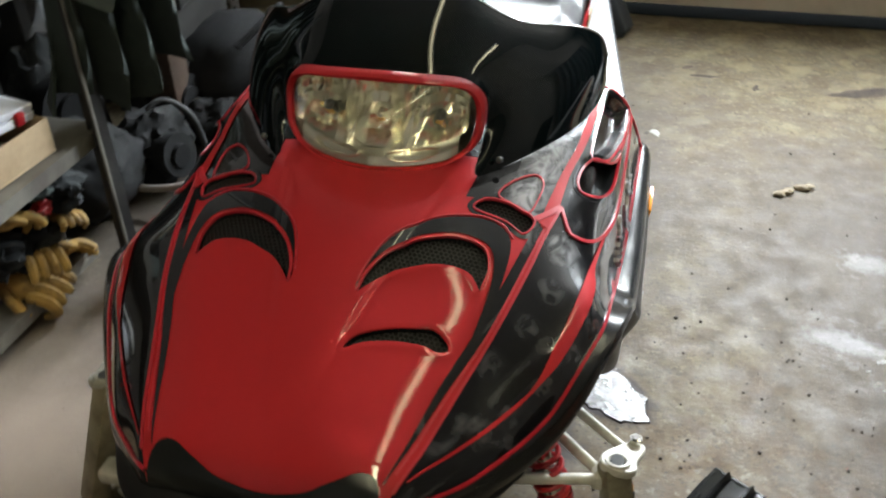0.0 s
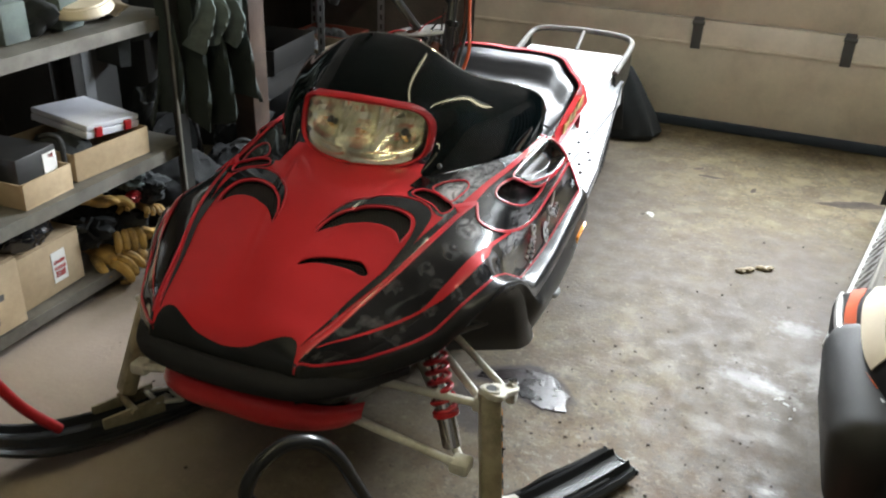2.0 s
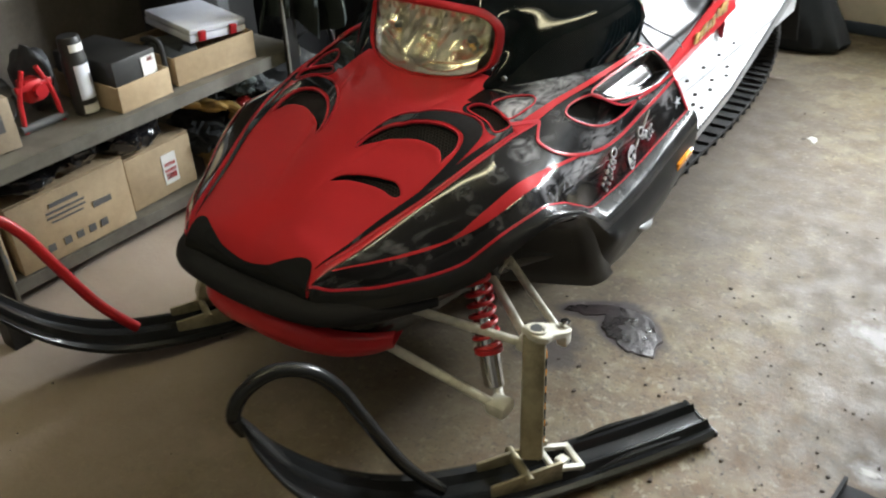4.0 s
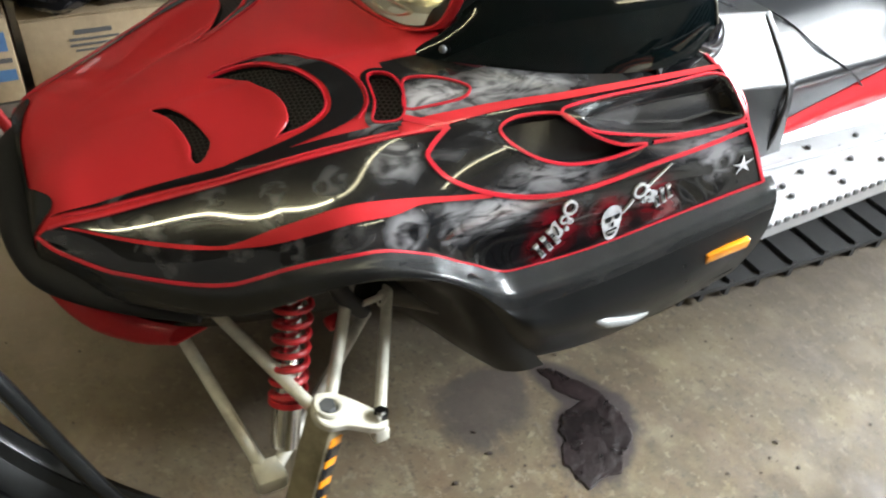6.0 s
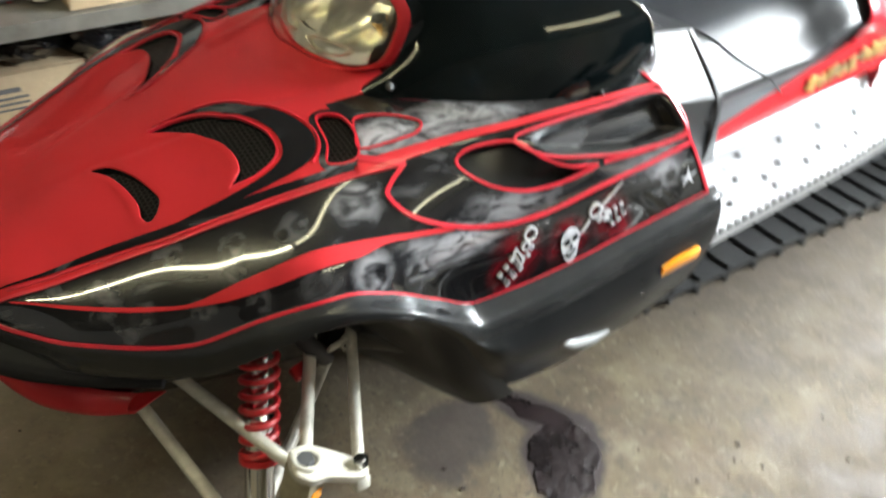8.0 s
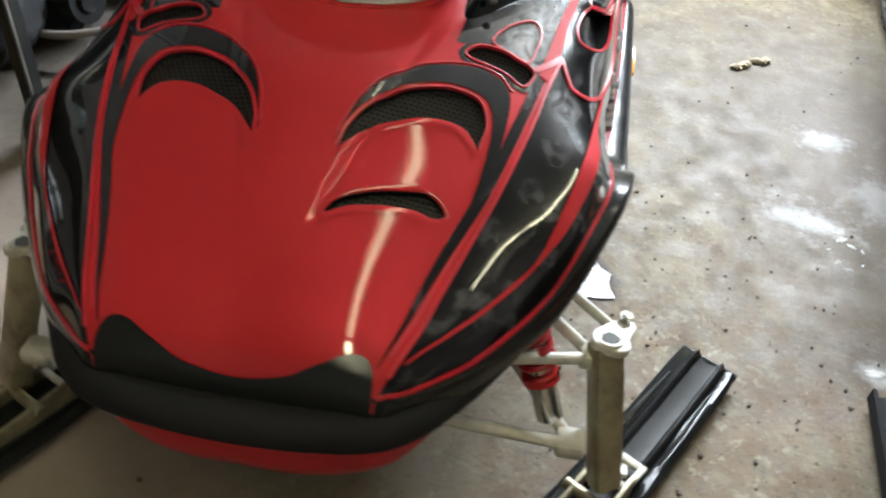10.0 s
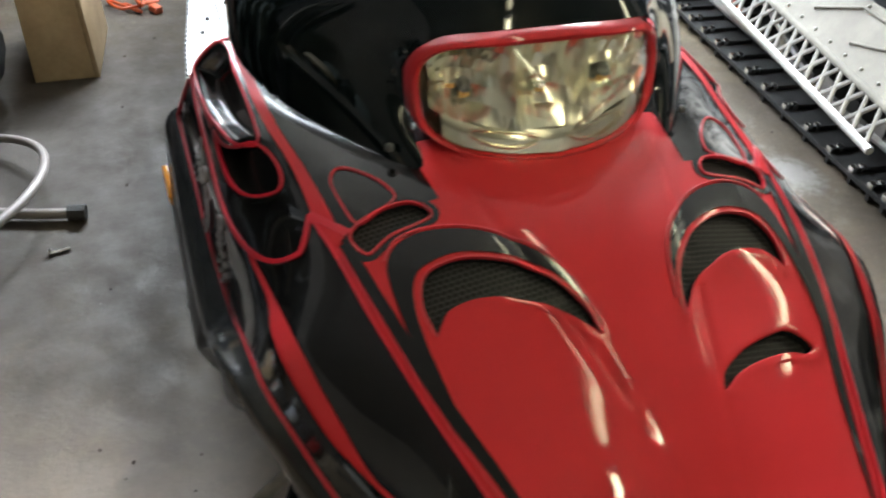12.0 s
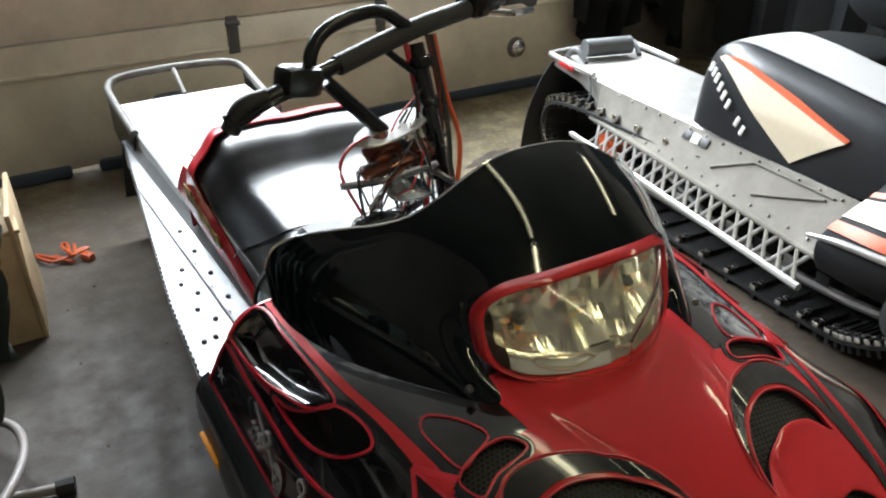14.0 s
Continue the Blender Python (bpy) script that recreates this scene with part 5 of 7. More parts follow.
        for y in np.arange(1.88, 2.7, 0.062):
            for x in (0.27, 0.32, 0.365):
                xx = x + 0.02 * (k % 2)
                if xx < np.interp(y, [1.80, 2.3, 3.34], [0.425, 0.385, 0.245]) - 0.03:
                    holes.append(pose(s * xx, y, 0.4355 - 0.15 * (xx - 0.245)))
                k += 1
        b = bmesh.new()
        bmesh.ops.create_cone(b, cap_ends=True, segments=10, radius1=0.0062, radius2=0.0042, depth=0.006)
        copies("grip_hole", b, GREY_PLASTIC, parent, holes)
        # row of small teeth on the edge
        teeth = []
        for y in np.arange(1.86, 3.32, 0.022):
            out = np.interp(y, [1.80, 2.3, 3.34], [0.425, 0.385, 0.245])
            teeth.append(box((0.004, 0.009, 0.009), (s * out, y, 0.440 - 0.15 * (out - 0.245)), 0))
        tagged(part("edge_teeth", merge(*teeth), GREY_PLASTIC, parent), kind="stuff")
    # rear bumper and snow flap
    part("rear_bumper", tube([(-0.232, 3.20, 0.50), (-0.235, 3.42, 0.535), (-0.228, 3.53, 0.56), (-0.17, 3.565, 0.575), (0, 3.575, 0.58), (0.17, 3.565, 0.575), (0.228, 3.53, 0.56), (0.235, 3.42, 0.535), (0.232, 3.20, 0.50)], 0.013, 8, 10), GREY_METAL, parent, "bent dull metal rear bumper")
    part("bumper_brace", rod((0, 3.46, 0.515), (0, 3.572, 0.578), 0.009), GREY_METAL, parent)
    for s in (1, -1):
        part("bumper_cheek", sheet(loft_spline([[(s * 0.238, 3.18, 0.50), (s * 0.238, 3.36, 0.52), (s * 0.236, 3.53, 0.555)], [(s * 0.24, 3.24, 0.40), (s * 0.24, 3.36, 0.39), (s * 0.238, 3.50, 0.42)]], 4, 4), False, 0.006), PLASTIC, parent, "black rear corner plate")
    part("snow_flap", sheet(loft_spline([[(x * k, 3.50 + dy, z) for x in (-0.215, -0.1, 0, 0.1, 0.215)] for dy, z, k in ((0.0, 0.50, 0.95), (0.03, 0.38, 1.0), (0.05, 0.26, 1.05), (0.065, 0.15, 1.08))], 4, 4), False, 0.005), RUBBER, parent, "black rubber snow flap")
    # track loop with lugs and a lower chassis
    loop = [(1.75, 0.34), (1.70, 0.20), (1.82, 0.10), (2.05, 0.035), (2.6, 0.025), (3.05, 0.035), (3.28, 0.10), (3.33, 0.22), (3.24, 0.33), (3.0, 0.37), (2.4, 0.37), (1.95, 0.38)]
    c = smooth_line([(0, y, z) for y, z in loop], 6, True)
    rows = [np.concatenate([c + (x, 0, 0), c[:1] + (x, 0, 0)]) for x in (-0.222, -0.07, 0.07, 0.222)]
    part("track_belt", sheet(np.array(rows), False, 0.012), RUBBER, parent, "black rubber track")
    lug = []
    for i in range(0, len(c), 1):
        d = c[(i + 1) % len(c)] - c[i - 1]
        ang = math.degrees(math.atan2(d[2], d[1]))
        for x in (-0.155, 0.0, 0.155):
            lug.append(pose(x, c[i][1], c[i][2], ang))
    copies("track_lug", box((0.13, 0.012, 0.045), (0, 0, 0), 0), RUBBER, parent, lug)
    for s in (1, -1):
        part("slide_rail", tube([(s * 0.09, 1.95, 0.16), (s * 0.09, 2.15, 0.075), (s * 0.09, 3.0, 0.07), (s * 0.09, 3.2, 0.13)], 0.014, 6, 8), GREY_PLASTIC, parent)
    part("chassis_tub", sheet(loft_spline([[(s * w, y, z) for s, z in ((1, top), (1.0, (top + low) / 2), (0.7, low), (0, low - 0.01), (-0.7, low), (-1.0, (top + low) / 2), (-1, top))] for y, w, top, low in ((0.83, 0.14, 0.44, 0.36), (0.92, 0.20, 0.44, 0.29), (1.1, 0.22, 0.47, 0.25), (1.24, 0.25, 0.47, 0.25), (1.33, 0.38, 0.42, 0.330), (1.42, 0.40, 0.42, 0.275), (1.8, 0.40, 0.42, 0.30), (1.86, 0.35, 0.44, 0.36))], 5, 5)), PLASTIC, parent, "black plastic underbody")


def front_end(parent):
    # dark closing panels behind the suspension arches
    for s in (1, -1):
        g = []
        for y, z in ((1.235, 0.512), (1.282, 0.468), (1.322, 0.395), (1.352, 0.325), (1.385, 0.272)):
            g.append([(s * x, y - 0.9 * (0.432 - x) ** 1.5, z) for x in (0.20, 0.28, 0.35)] + [(s * 0.398, y + 0.004, z), (s * 0.424, y + 0.022, z), (s * 0.437, y + 0.055, z), (s * 0.437, y + 0.090, z)])
        part("inner_fender", sheet(loft_spline(g, 4, 4), False, 0.005), PAN, parent, "black closing panel behind the suspension")
    # bumper pad round the nose
    part("front_bumper", tube([(-0.31, 0.985, 0.445), (-0.255, 0.905, 0.452), (-0.195, 0.830, 0.462), (-0.13, 0.797, 0.470), (0, 0.786, 0.470), (0.13, 0.797, 0.470), (0.195, 0.830, 0.462), (0.255, 0.905, 0.452), (0.31, 0.985, 0.445)], [0.012, 0.021, 0.025, 0.026, 0.026, 0.026, 0.025, 0.021, 0.012], 8, 14), DULL_PLASTIC, parent, "dull black plastic front bumper")
    spine = [(0.0, 0.800, 0.425, 0.366), (0.06, 0.802, 0.422, 0.363), (0.115, 0.815, 0.415, 0.356), (0.172, 0.850, 0.392, 0.342), (0.205, 0.905, 0.364, 0.324), (0.222, 0.955, 0.344, 0.316)]
    spine = [(-x, y, a, b) for x, y, a, b in spine[:0:-1]] + spine
    rows = []
    for k, push in ((0.0, 0.010), (0.12, -0.004), (0.5, -0.010), (0.85, -0.004), (1.0, 0.006), (1.0, 0.05)):
        rows.append([(x * (1 - 1.5 * push), y + push, a * (1 - k) + b * k) for x, y, a, b in spine])
    part("chin", sheet(loft_spline(rows, 4, 5), False, 0.004), RED, parent, "red lower bumper lip")
    part("hood_latch", box((0.05, 0.01, 0.018), (-0.085, 0.802, 0.475), 0.004), RED_PLASTIC, parent, "small red nose badge without lettering")


def bay_parts(s, parent):
    """Small fittings seen in the suspension bay."""
    ring = [(s * 0.300 + s * 0.010 * math.cos(a), 1.252 + 0.010 * math.sin(a) * 0.5, 0.374 + 0.010 * math.sin(a)) for a in np.linspace(0, math.tau, 12, endpoint=False)]
    part("bay_bracket", merge(box((0.006, 0.046, 0.024), (s * 0.294, 1.246, 0.370), 0.003, (0, s * 30, 8)), tube(ring, 0.0026, 3, 6, True)), WHITE_PAINT_ARM, parent, "small pale bracket with an eye")
    part("bay_nut", box((0.022, 0.026, 0.014), (s * 0.300, 1.175, 0.352), 0.004, (0, s * 20, 15)), RED_PLASTIC, parent, "small red fitting")
    part("bay_hose", tube([(s * 0.24, 1.15, 0.47), (s * 0.29, 1.19, 0.40), (s * 0.27, 1.23, 0.33), (s * 0.22, 1.25, 0.29)], 0.014, 6, 10), RUBBER, parent, "black hose in the suspension bay")


def suspension(s, parent):
    """Arms, spring and spindle of one side."""
    def p(x, y, z):
        return (s * x, y, z)

    part("upper_arm", merge(rod(p(0.225, 1.01, 0.374), p(0.432, 1.110, 0.310), 0.0095), rod(p(0.25, 1.22, 0.385), p(0.430, 1.118, 0.310), 0.0095), box((0.045, 0.04, 0.03), p(0.434, 1.114, 0.310), 0.008)), WHITE_PAINT_ARM, parent, "cream tubular upper arm")
    part("lower_arm", merge(rod(p(0.185, 0.965, 0.300), p(0.415, 1.025, 0.205), 0.0100), rod(p(0.22, 1.26, 0.27), p(0.415, 1.04, 0.205), 0.0100), box((0.045, 0.045, 0.03), p(0.42, 1.03, 0.203), 0.008)), WHITE_PAINT_ARM, parent, "cream tubular lower arm")
    part("tie_rod", merge(rod(p(0.26, 1.28, 0.385), p(0.474, 1.178, 0.302), 0.0085), box((0.024, 0.024, 0.026), p(0.476, 1.178, 0.298), 0.006)), WHITE_PAINT_ARM, parent, "cream tie rod")
    a, b = Vector(p(0.285, 1.13, 0.50)), Vector(p(0.385, 1.065, 0.215))
    shock = part("shock", merge(rod(a, b, 0.013), rod(a.lerp(b, 0.55), b, 0.021)), CHROME, parent, "bright metal damper")
    part("coil_spring", helix(a.lerp(b, 0.02), a.lerp(b, 0.74), 0.025, 0.0046, 10), RED_PLASTIC, shock, "red coil spring")
    part("spring_seat", rod(a.lerp(b, 0.74), a.lerp(b, 0.77), 0.029, 20), RED_PLASTIC, shock)
    top, low = Vector(p(0.445, 1.115, 0.345)), Vector(p(0.492, 1.035, 0.10))
    d = (low - top).normalized()
    m = Matrix.Translation((top + low) / 2) @ d.to_track_quat("Z", "X").to_matrix().to_4x4()
    b2 = box((0.040, 0.046, (low - top).length), (0, 0, 0), 0.007)
    bmesh.ops.transform(b2, matrix=m, verts=b2.verts)
    sp = part("spindle", b2, SPINDLE, parent, "worn gold-grey box-section spindle")
    if s > 0:
        b3 = box((0.026, 0.013, (low - top).length * 0.72), (0, 0, 0), 0.002)
        bmesh.ops.transform(b3, matrix=m @ Matrix.Translation((0.0, -0.0188 * s, 0)), verts=b3.verts)
        part("spindle_decal", b3, AMBER, sp, "orange and black sticker without readable lettering")
        for k in range(5):
            b4 = box((0.028, 0.012, 0.022), (0, -0.0195 * s, -0.07 + 0.035 * k), 0.001, (0, 0, 0))
            bmesh.ops.transform(b4, matrix=m, verts=b4.verts)
            part("decal_bar", b4, BLACK_GLOSS, sp)
    arm = smooth_line([(0.020, -0.022), (0.031, 0.0), (0.021, 0.026), (0.017, 0.066), (0.004, 0.080), (-0.012, 0.068), (-0.026, 0.022), (-0.028, -0.006), (-0.014, -0.028)], 5, True)
    part("steering_arm", plate(arm * (s, 1), 0.014, pose(s * 0.451, 1.114, 0.336, -17, 0, -s * 24)), WHITE_PAINT_ARM, parent, "white cast steering arm")
    rim = [(s * 0.450 + 0.017 * math.cos(a), 1.113 + 0.017 * math.sin(a), 0.352 - 0.0045 * math.sin(a)) for a in np.linspace(0, math.tau, 14, endpoint=False)]
    part("arm_boss", tube(rim, 0.004, 2, 6, True), WHITE_PAINT_ARM, parent, "raised rim round the spindle bolt")
    part("arm_bolt", rod(p(0.450, 1.113, 0.338), p(0.450, 1.111, 0.358), 0.012, 6), GREY_PLASTIC, parent, "dark spindle bolt")
    part("arm_bolt", merge(rod(p(0.477, 1.180, 0.280), p(0.477, 1.178, 0.346), 0.0065, 6), rod(p(0.477, 1.179, 0.332), p(0.477, 1.179, 0.342), 0.011, 6)), CHROME, parent, "bright bolt of the tie rod")


def ski(s, parent, loop_mat):
    """Plastic ski turned with the bar, with a loop at its tip."""
    mid, yaw = Vector((s * 0.475, 1.02, 0)), (-31 if s > 0 else -25)
    m = Matrix.Translation(mid) @ pose(0, 0, 0, 0, 0, yaw)

    def put(b):
        bmesh.ops.transform(b, matrix=m, verts=b.verts)
        return b

    prof = [(-0.512, 0.395, 0.016), (-0.495, 0.350, 0.044), (-0.45, 0.262, 0.062), (-0.36, 0.158, 0.070), (-0.24, 0.080, 0.071), (-0.10, 0.042, 0.068), (0.05, 0.024, 0.064), (0.25, 0.014, 0.061), (0.40, 0.016, 0.060), (0.445, 0.018, 0.056)]
    g = [[(-w, y, z), (-w, y, z + 0.012), (-w * 0.86, y, z + 0.018), (-w * 0.62, y, z + 0.013), (-w * 0.46, y, z + 0.030), (-w * 0.30, y, z + 0.014), (0, y, z + 0.012), (w * 0.30, y, z + 0.014), (w * 0.46, y, z + 0.030), (w * 0.62, y, z + 0.013), (w * 0.86, y, z + 0.018), (w, y, z + 0.012), (w, y, z), (0, y, z - 0.010), (-w, y, z)] for y, z, w in prof]
    gg = np.stack([smooth_line(np.array(g)[:, j], 5) for j in range(15)], 1)
    part("ski", put(sheet(gg)), PLASTIC, parent, "black plastic ski")
    part("ski_tail_cap", put(box((0.118, 0.012, 0.016), (0, 0.446, 0.025), 0.005)), PLASTIC, parent)
    for dx in (-0.046, 0.046):
        part("ski_rib", put(tube([(dx, 0.16, 0.040), (dx * 0.95, 0.24, 0.046), (dx * 0.9, 0.36, 0.040)], [0.003, 0.0065, 0.003], 5, 8)), PLASTIC, parent, "raised rib on the ski")
    part("ski_loop", put(tube([(0.0, -0.17, 0.085), (0.0, -0.24, 0.185), (0.0, -0.305, 0.325), (0.0, -0.345, 0.415), (0, -0.39, 0.470), (0, -0.445, 0.490), (0, -0.495, 0.468), (0, -0.520, 0.425), (0, -0.508, 0.385)], 0.013, 8, 10)), loop_mat, parent, "ski loop")
    part("ski_saddle", put(merge(box((0.008, 0.16, 0.050), (-0.033, 0.0, 0.062), 0.003), box((0.008, 0.16, 0.050), (0.033, 0.0, 0.062), 0.003), rod((-0.048, 0.0, 0.078), (0.048, 0.0, 0.078), 0.010))), SPINDLE, parent, "steel ski saddle")
    part("wear_bracket", put(merge(box((0.074, 0.014, 0.012), (0, 0.125, 0.050), 0.003), box((0.074, 0.012, 0.012), (0, 0.060, 0.072), 0.003), box((0.012, 0.072, 0.012), (0.031, 0.092, 0.061), 0.003, (-18, 0, 0)), box((0.012, 0.072, 0.012), (-0.031, 0.092, 0.061), 0.003, (-18, 0, 0)), box((0.022, 0.03, 0.010), (0.004, 0.096, 0.056), 0.003, (-18, 0, 25)))), WHITE_PAINT_ARM, parent)


def handlebar(parent):
    """Bar turned with the skis, on a raked post, with its wiring bare."""
    part("steering_post", tube([(0.03, 1.80, 0.72), (0.025, 1.85, 0.88), (0.02, 1.90, 1.03)], [0.014, 0.0165, 0.013], 4, 10), BLACK_GLOSS, parent, "scuffed black steering post")
    part("post_clamp", box((0.036, 0.040, 0.022), (0.022, 1.888, 1.0), 0.008, (-15, 0, 12)), PLASTIC, parent, "dull metal clamp on the post")
    part("post_clamp", box((0.030, 0.036, 0.020), (0.026, 1.868, 0.93), 0.007, (-15, 0, -20)), PLASTIC, parent, "dull metal clamp on the post")
    part("post_clamp", box((0.036, 0.03, 0.018), (0.02, 1.845, 0.86), 0.006, (-20, 10, 0)), PLASTIC, parent, "dull metal clamp on the post")
    part("handlebar_tube", tube([(-0.34, 1.86, 0.965), (-0.27, 1.855, 0.995), (-0.20, 1.865, 1.01), (0.02, 1.91, 1.05), (0.22, 1.985, 1.06), (0.36, 2.06, 1.045)], 0.0125, 6, 10), PLASTIC, parent, "black handlebar")
    part("bar_pad", tube([(-0.14, 1.878, 1.02), (0.02, 1.91, 1.052), (0.16, 1.96, 1.06)], 0.0175, 5, 10), RUBBER, parent, "black foam bar pad")
    part("grab_loop", tube([(-0.190, 1.870, 1.008), (-0.188, 1.868, 1.050), (-0.150, 1.876, 1.084), (-0.06, 1.888, 1.096), (0.005, 1.905, 1.060)], 0.0115, 8, 10), PLASTIC, parent, "bent black grab loop")
    for s, pts in ((-1, [(-0.27, 1.857, 0.995), (-0.312, 1.858, 0.985), (-0.335, 1.862, 0.950)]), (1, [(0.28, 2.015, 1.057), (0.36, 2.06, 1.045), (0.42, 2.11, 1.02)])):
        part("grip", tube(pts, 0.0155, 5, 10), RUBBER, parent, "black rubber grip")
    part("control_block", box((0.07, 0.055, 0.05), (-0.215, 1.862, 1.012), 0.014, (0, 10, 12)), PLASTIC, parent)
    part("control_block", box((0.08, 0.06, 0.06), (0.20, 1.98, 1.07), 0.014, (0, 0, 20)), PLASTIC, parent)
    part("brake_lever", tube([(-0.22, 1.845, 1.0), (-0.275, 1.830, 0.992), (-0.325, 1.838, 0.965)], 0.005, 5, 8), PLASTIC, parent)
    part("throttle_lever", tube([(0.20, 1.96, 1.05), (0.27, 1.96, 1.04), (0.34, 2.0, 1.03)], 0.007, 5, 8), CHROME, parent)
    for k, (dx, mat) in enumerate(((0.045, COPPER), (0.052, RUBBER), (0.0, RED_PLASTIC), (0.058, ORANGE))):
        part("cable", tube([(dx, 1.905, 1.04), (dx + 0.012, 1.885, 0.94), (dx + 0.008 * k, 1.855, 0.85), (dx - 0.01, 1.82, 0.74)], 0.005, 6, 7), mat, parent, "loose control cable")
    part("bar_support", tube([(-0.165, 1.872, 1.0), (-0.07, 1.865, 0.90), (0.02, 1.83, 0.81)], 0.013, 4, 8), PLASTIC, parent, "black diagonal brace")
    part("bar_support", tube([(-0.05, 1.893, 1.035), (-0.01, 1.890, 1.0), (0.025, 1.880, 0.970)], 0.0065, 4, 8), PLASTIC, parent)
    def disc(at, r, depth, tilt):
        b = bmesh.new()
        bmesh.ops.create_cone(b, cap_ends=True, segments=28, radius1=r, radius2=r * 0.92, depth=depth)
        bmesh.ops.bevel(b, geom=[e for e in b.edges if len(e.link_faces) == 2 and e.calc_face_angle(0) > 0.6], offset=depth * 0.15, segments=2, affect="EDGES")
        bmesh.ops.transform(b, matrix=pose(*at, *tilt), verts=b.verts)
        return b

    pod = part("gauge_pod", merge(disc((-0.080, 1.850, 0.870), 0.034, 0.040, (-58, -14, 0)), disc((-0.012, 1.842, 0.856), 0.026, 0.035, (-58, 10, 0)), box((0.14, 0.03, 0.018), (-0.06, 1.83, 0.852), 0.006, (24, -8, 0))), COPPER, parent, "open coppery gauge cluster with its wiring bare")
    oval = [(0.082 * math.cos(a), 0.036 * math.sin(a)) for a in np.linspace(0, math.tau, 28, endpoint=False)]
    part("gauge_cover", plate(oval, 0.006, pose(-0.052, 1.862, 0.900, 10, -8, 14), 0.002), WHITE_METAL, pod, "pale oval cover plate over the gauges")
    part("gauge_bracket", tube([(-0.17, 1.83, 0.830), (-0.10, 1.80, 0.838), (0.0, 1.80, 0.845)], 0.007, 6, 8), CHROME, pod, "bent bright bracket")
    part("console_block", merge(lump((0.10, 0.06, 0.03), (-0.12, 1.79, 0.772), 61, 0.2), lump((0.06, 0.045, 0.03), (0.06, 1.78, 0.780), 62, 0.2), box((0.09, 0.03, 0.02), (-0.03, 1.85, 0.755), 0.006, (0, 0, 30))), BLACK_GLOSS, parent, "glossy black bracket pieces under the bar")
    part("bracket_plate", merge(plate(smooth_line([(-0.05, -0.02), (0.04, -0.025), (0.055, 0.0), (0.02, 0.03), (-0.04, 0.02)], 4, True), 0.003, pose(-0.055, 1.81, 0.808, 35, 12, 20)), tube([(-0.13, 1.80, 0.79), (-0.08, 1.815, 0.825), (-0.01, 1.825, 0.83), (0.05, 1.80, 0.79)], 0.006, 5, 8)), CHROME, parent, "bent bright bracket among the wiring")
    rng = random.Random(5)
    for k in range(18):
        x = rng.uniform(-0.13, 0.06)
        part("wire", tube([(x, 1.77 + rng.uniform(0, 0.08), 0.75), (x + rng.uniform(-0.05, 0.05), 1.80 + rng.uniform(-0.02, 0.05), 0.82 + rng.uniform(0, 0.05)), (x * 0.5 + rng.uniform(-0.05, 0.05), 1.85, 0.86 + rng.uniform(-0.04, 0.06)), (x * 0.3 + 0.02, 1.87, 0.78 + rng.uniform(0, 0.2))], rng.choice((0.0016, 0.0022, 0.003)), 6, 6), rng.choice((RED_PLASTIC, RUBBER, RUBBER, CHROME, COPPER, CHROME)), parent, "loose thin wire")


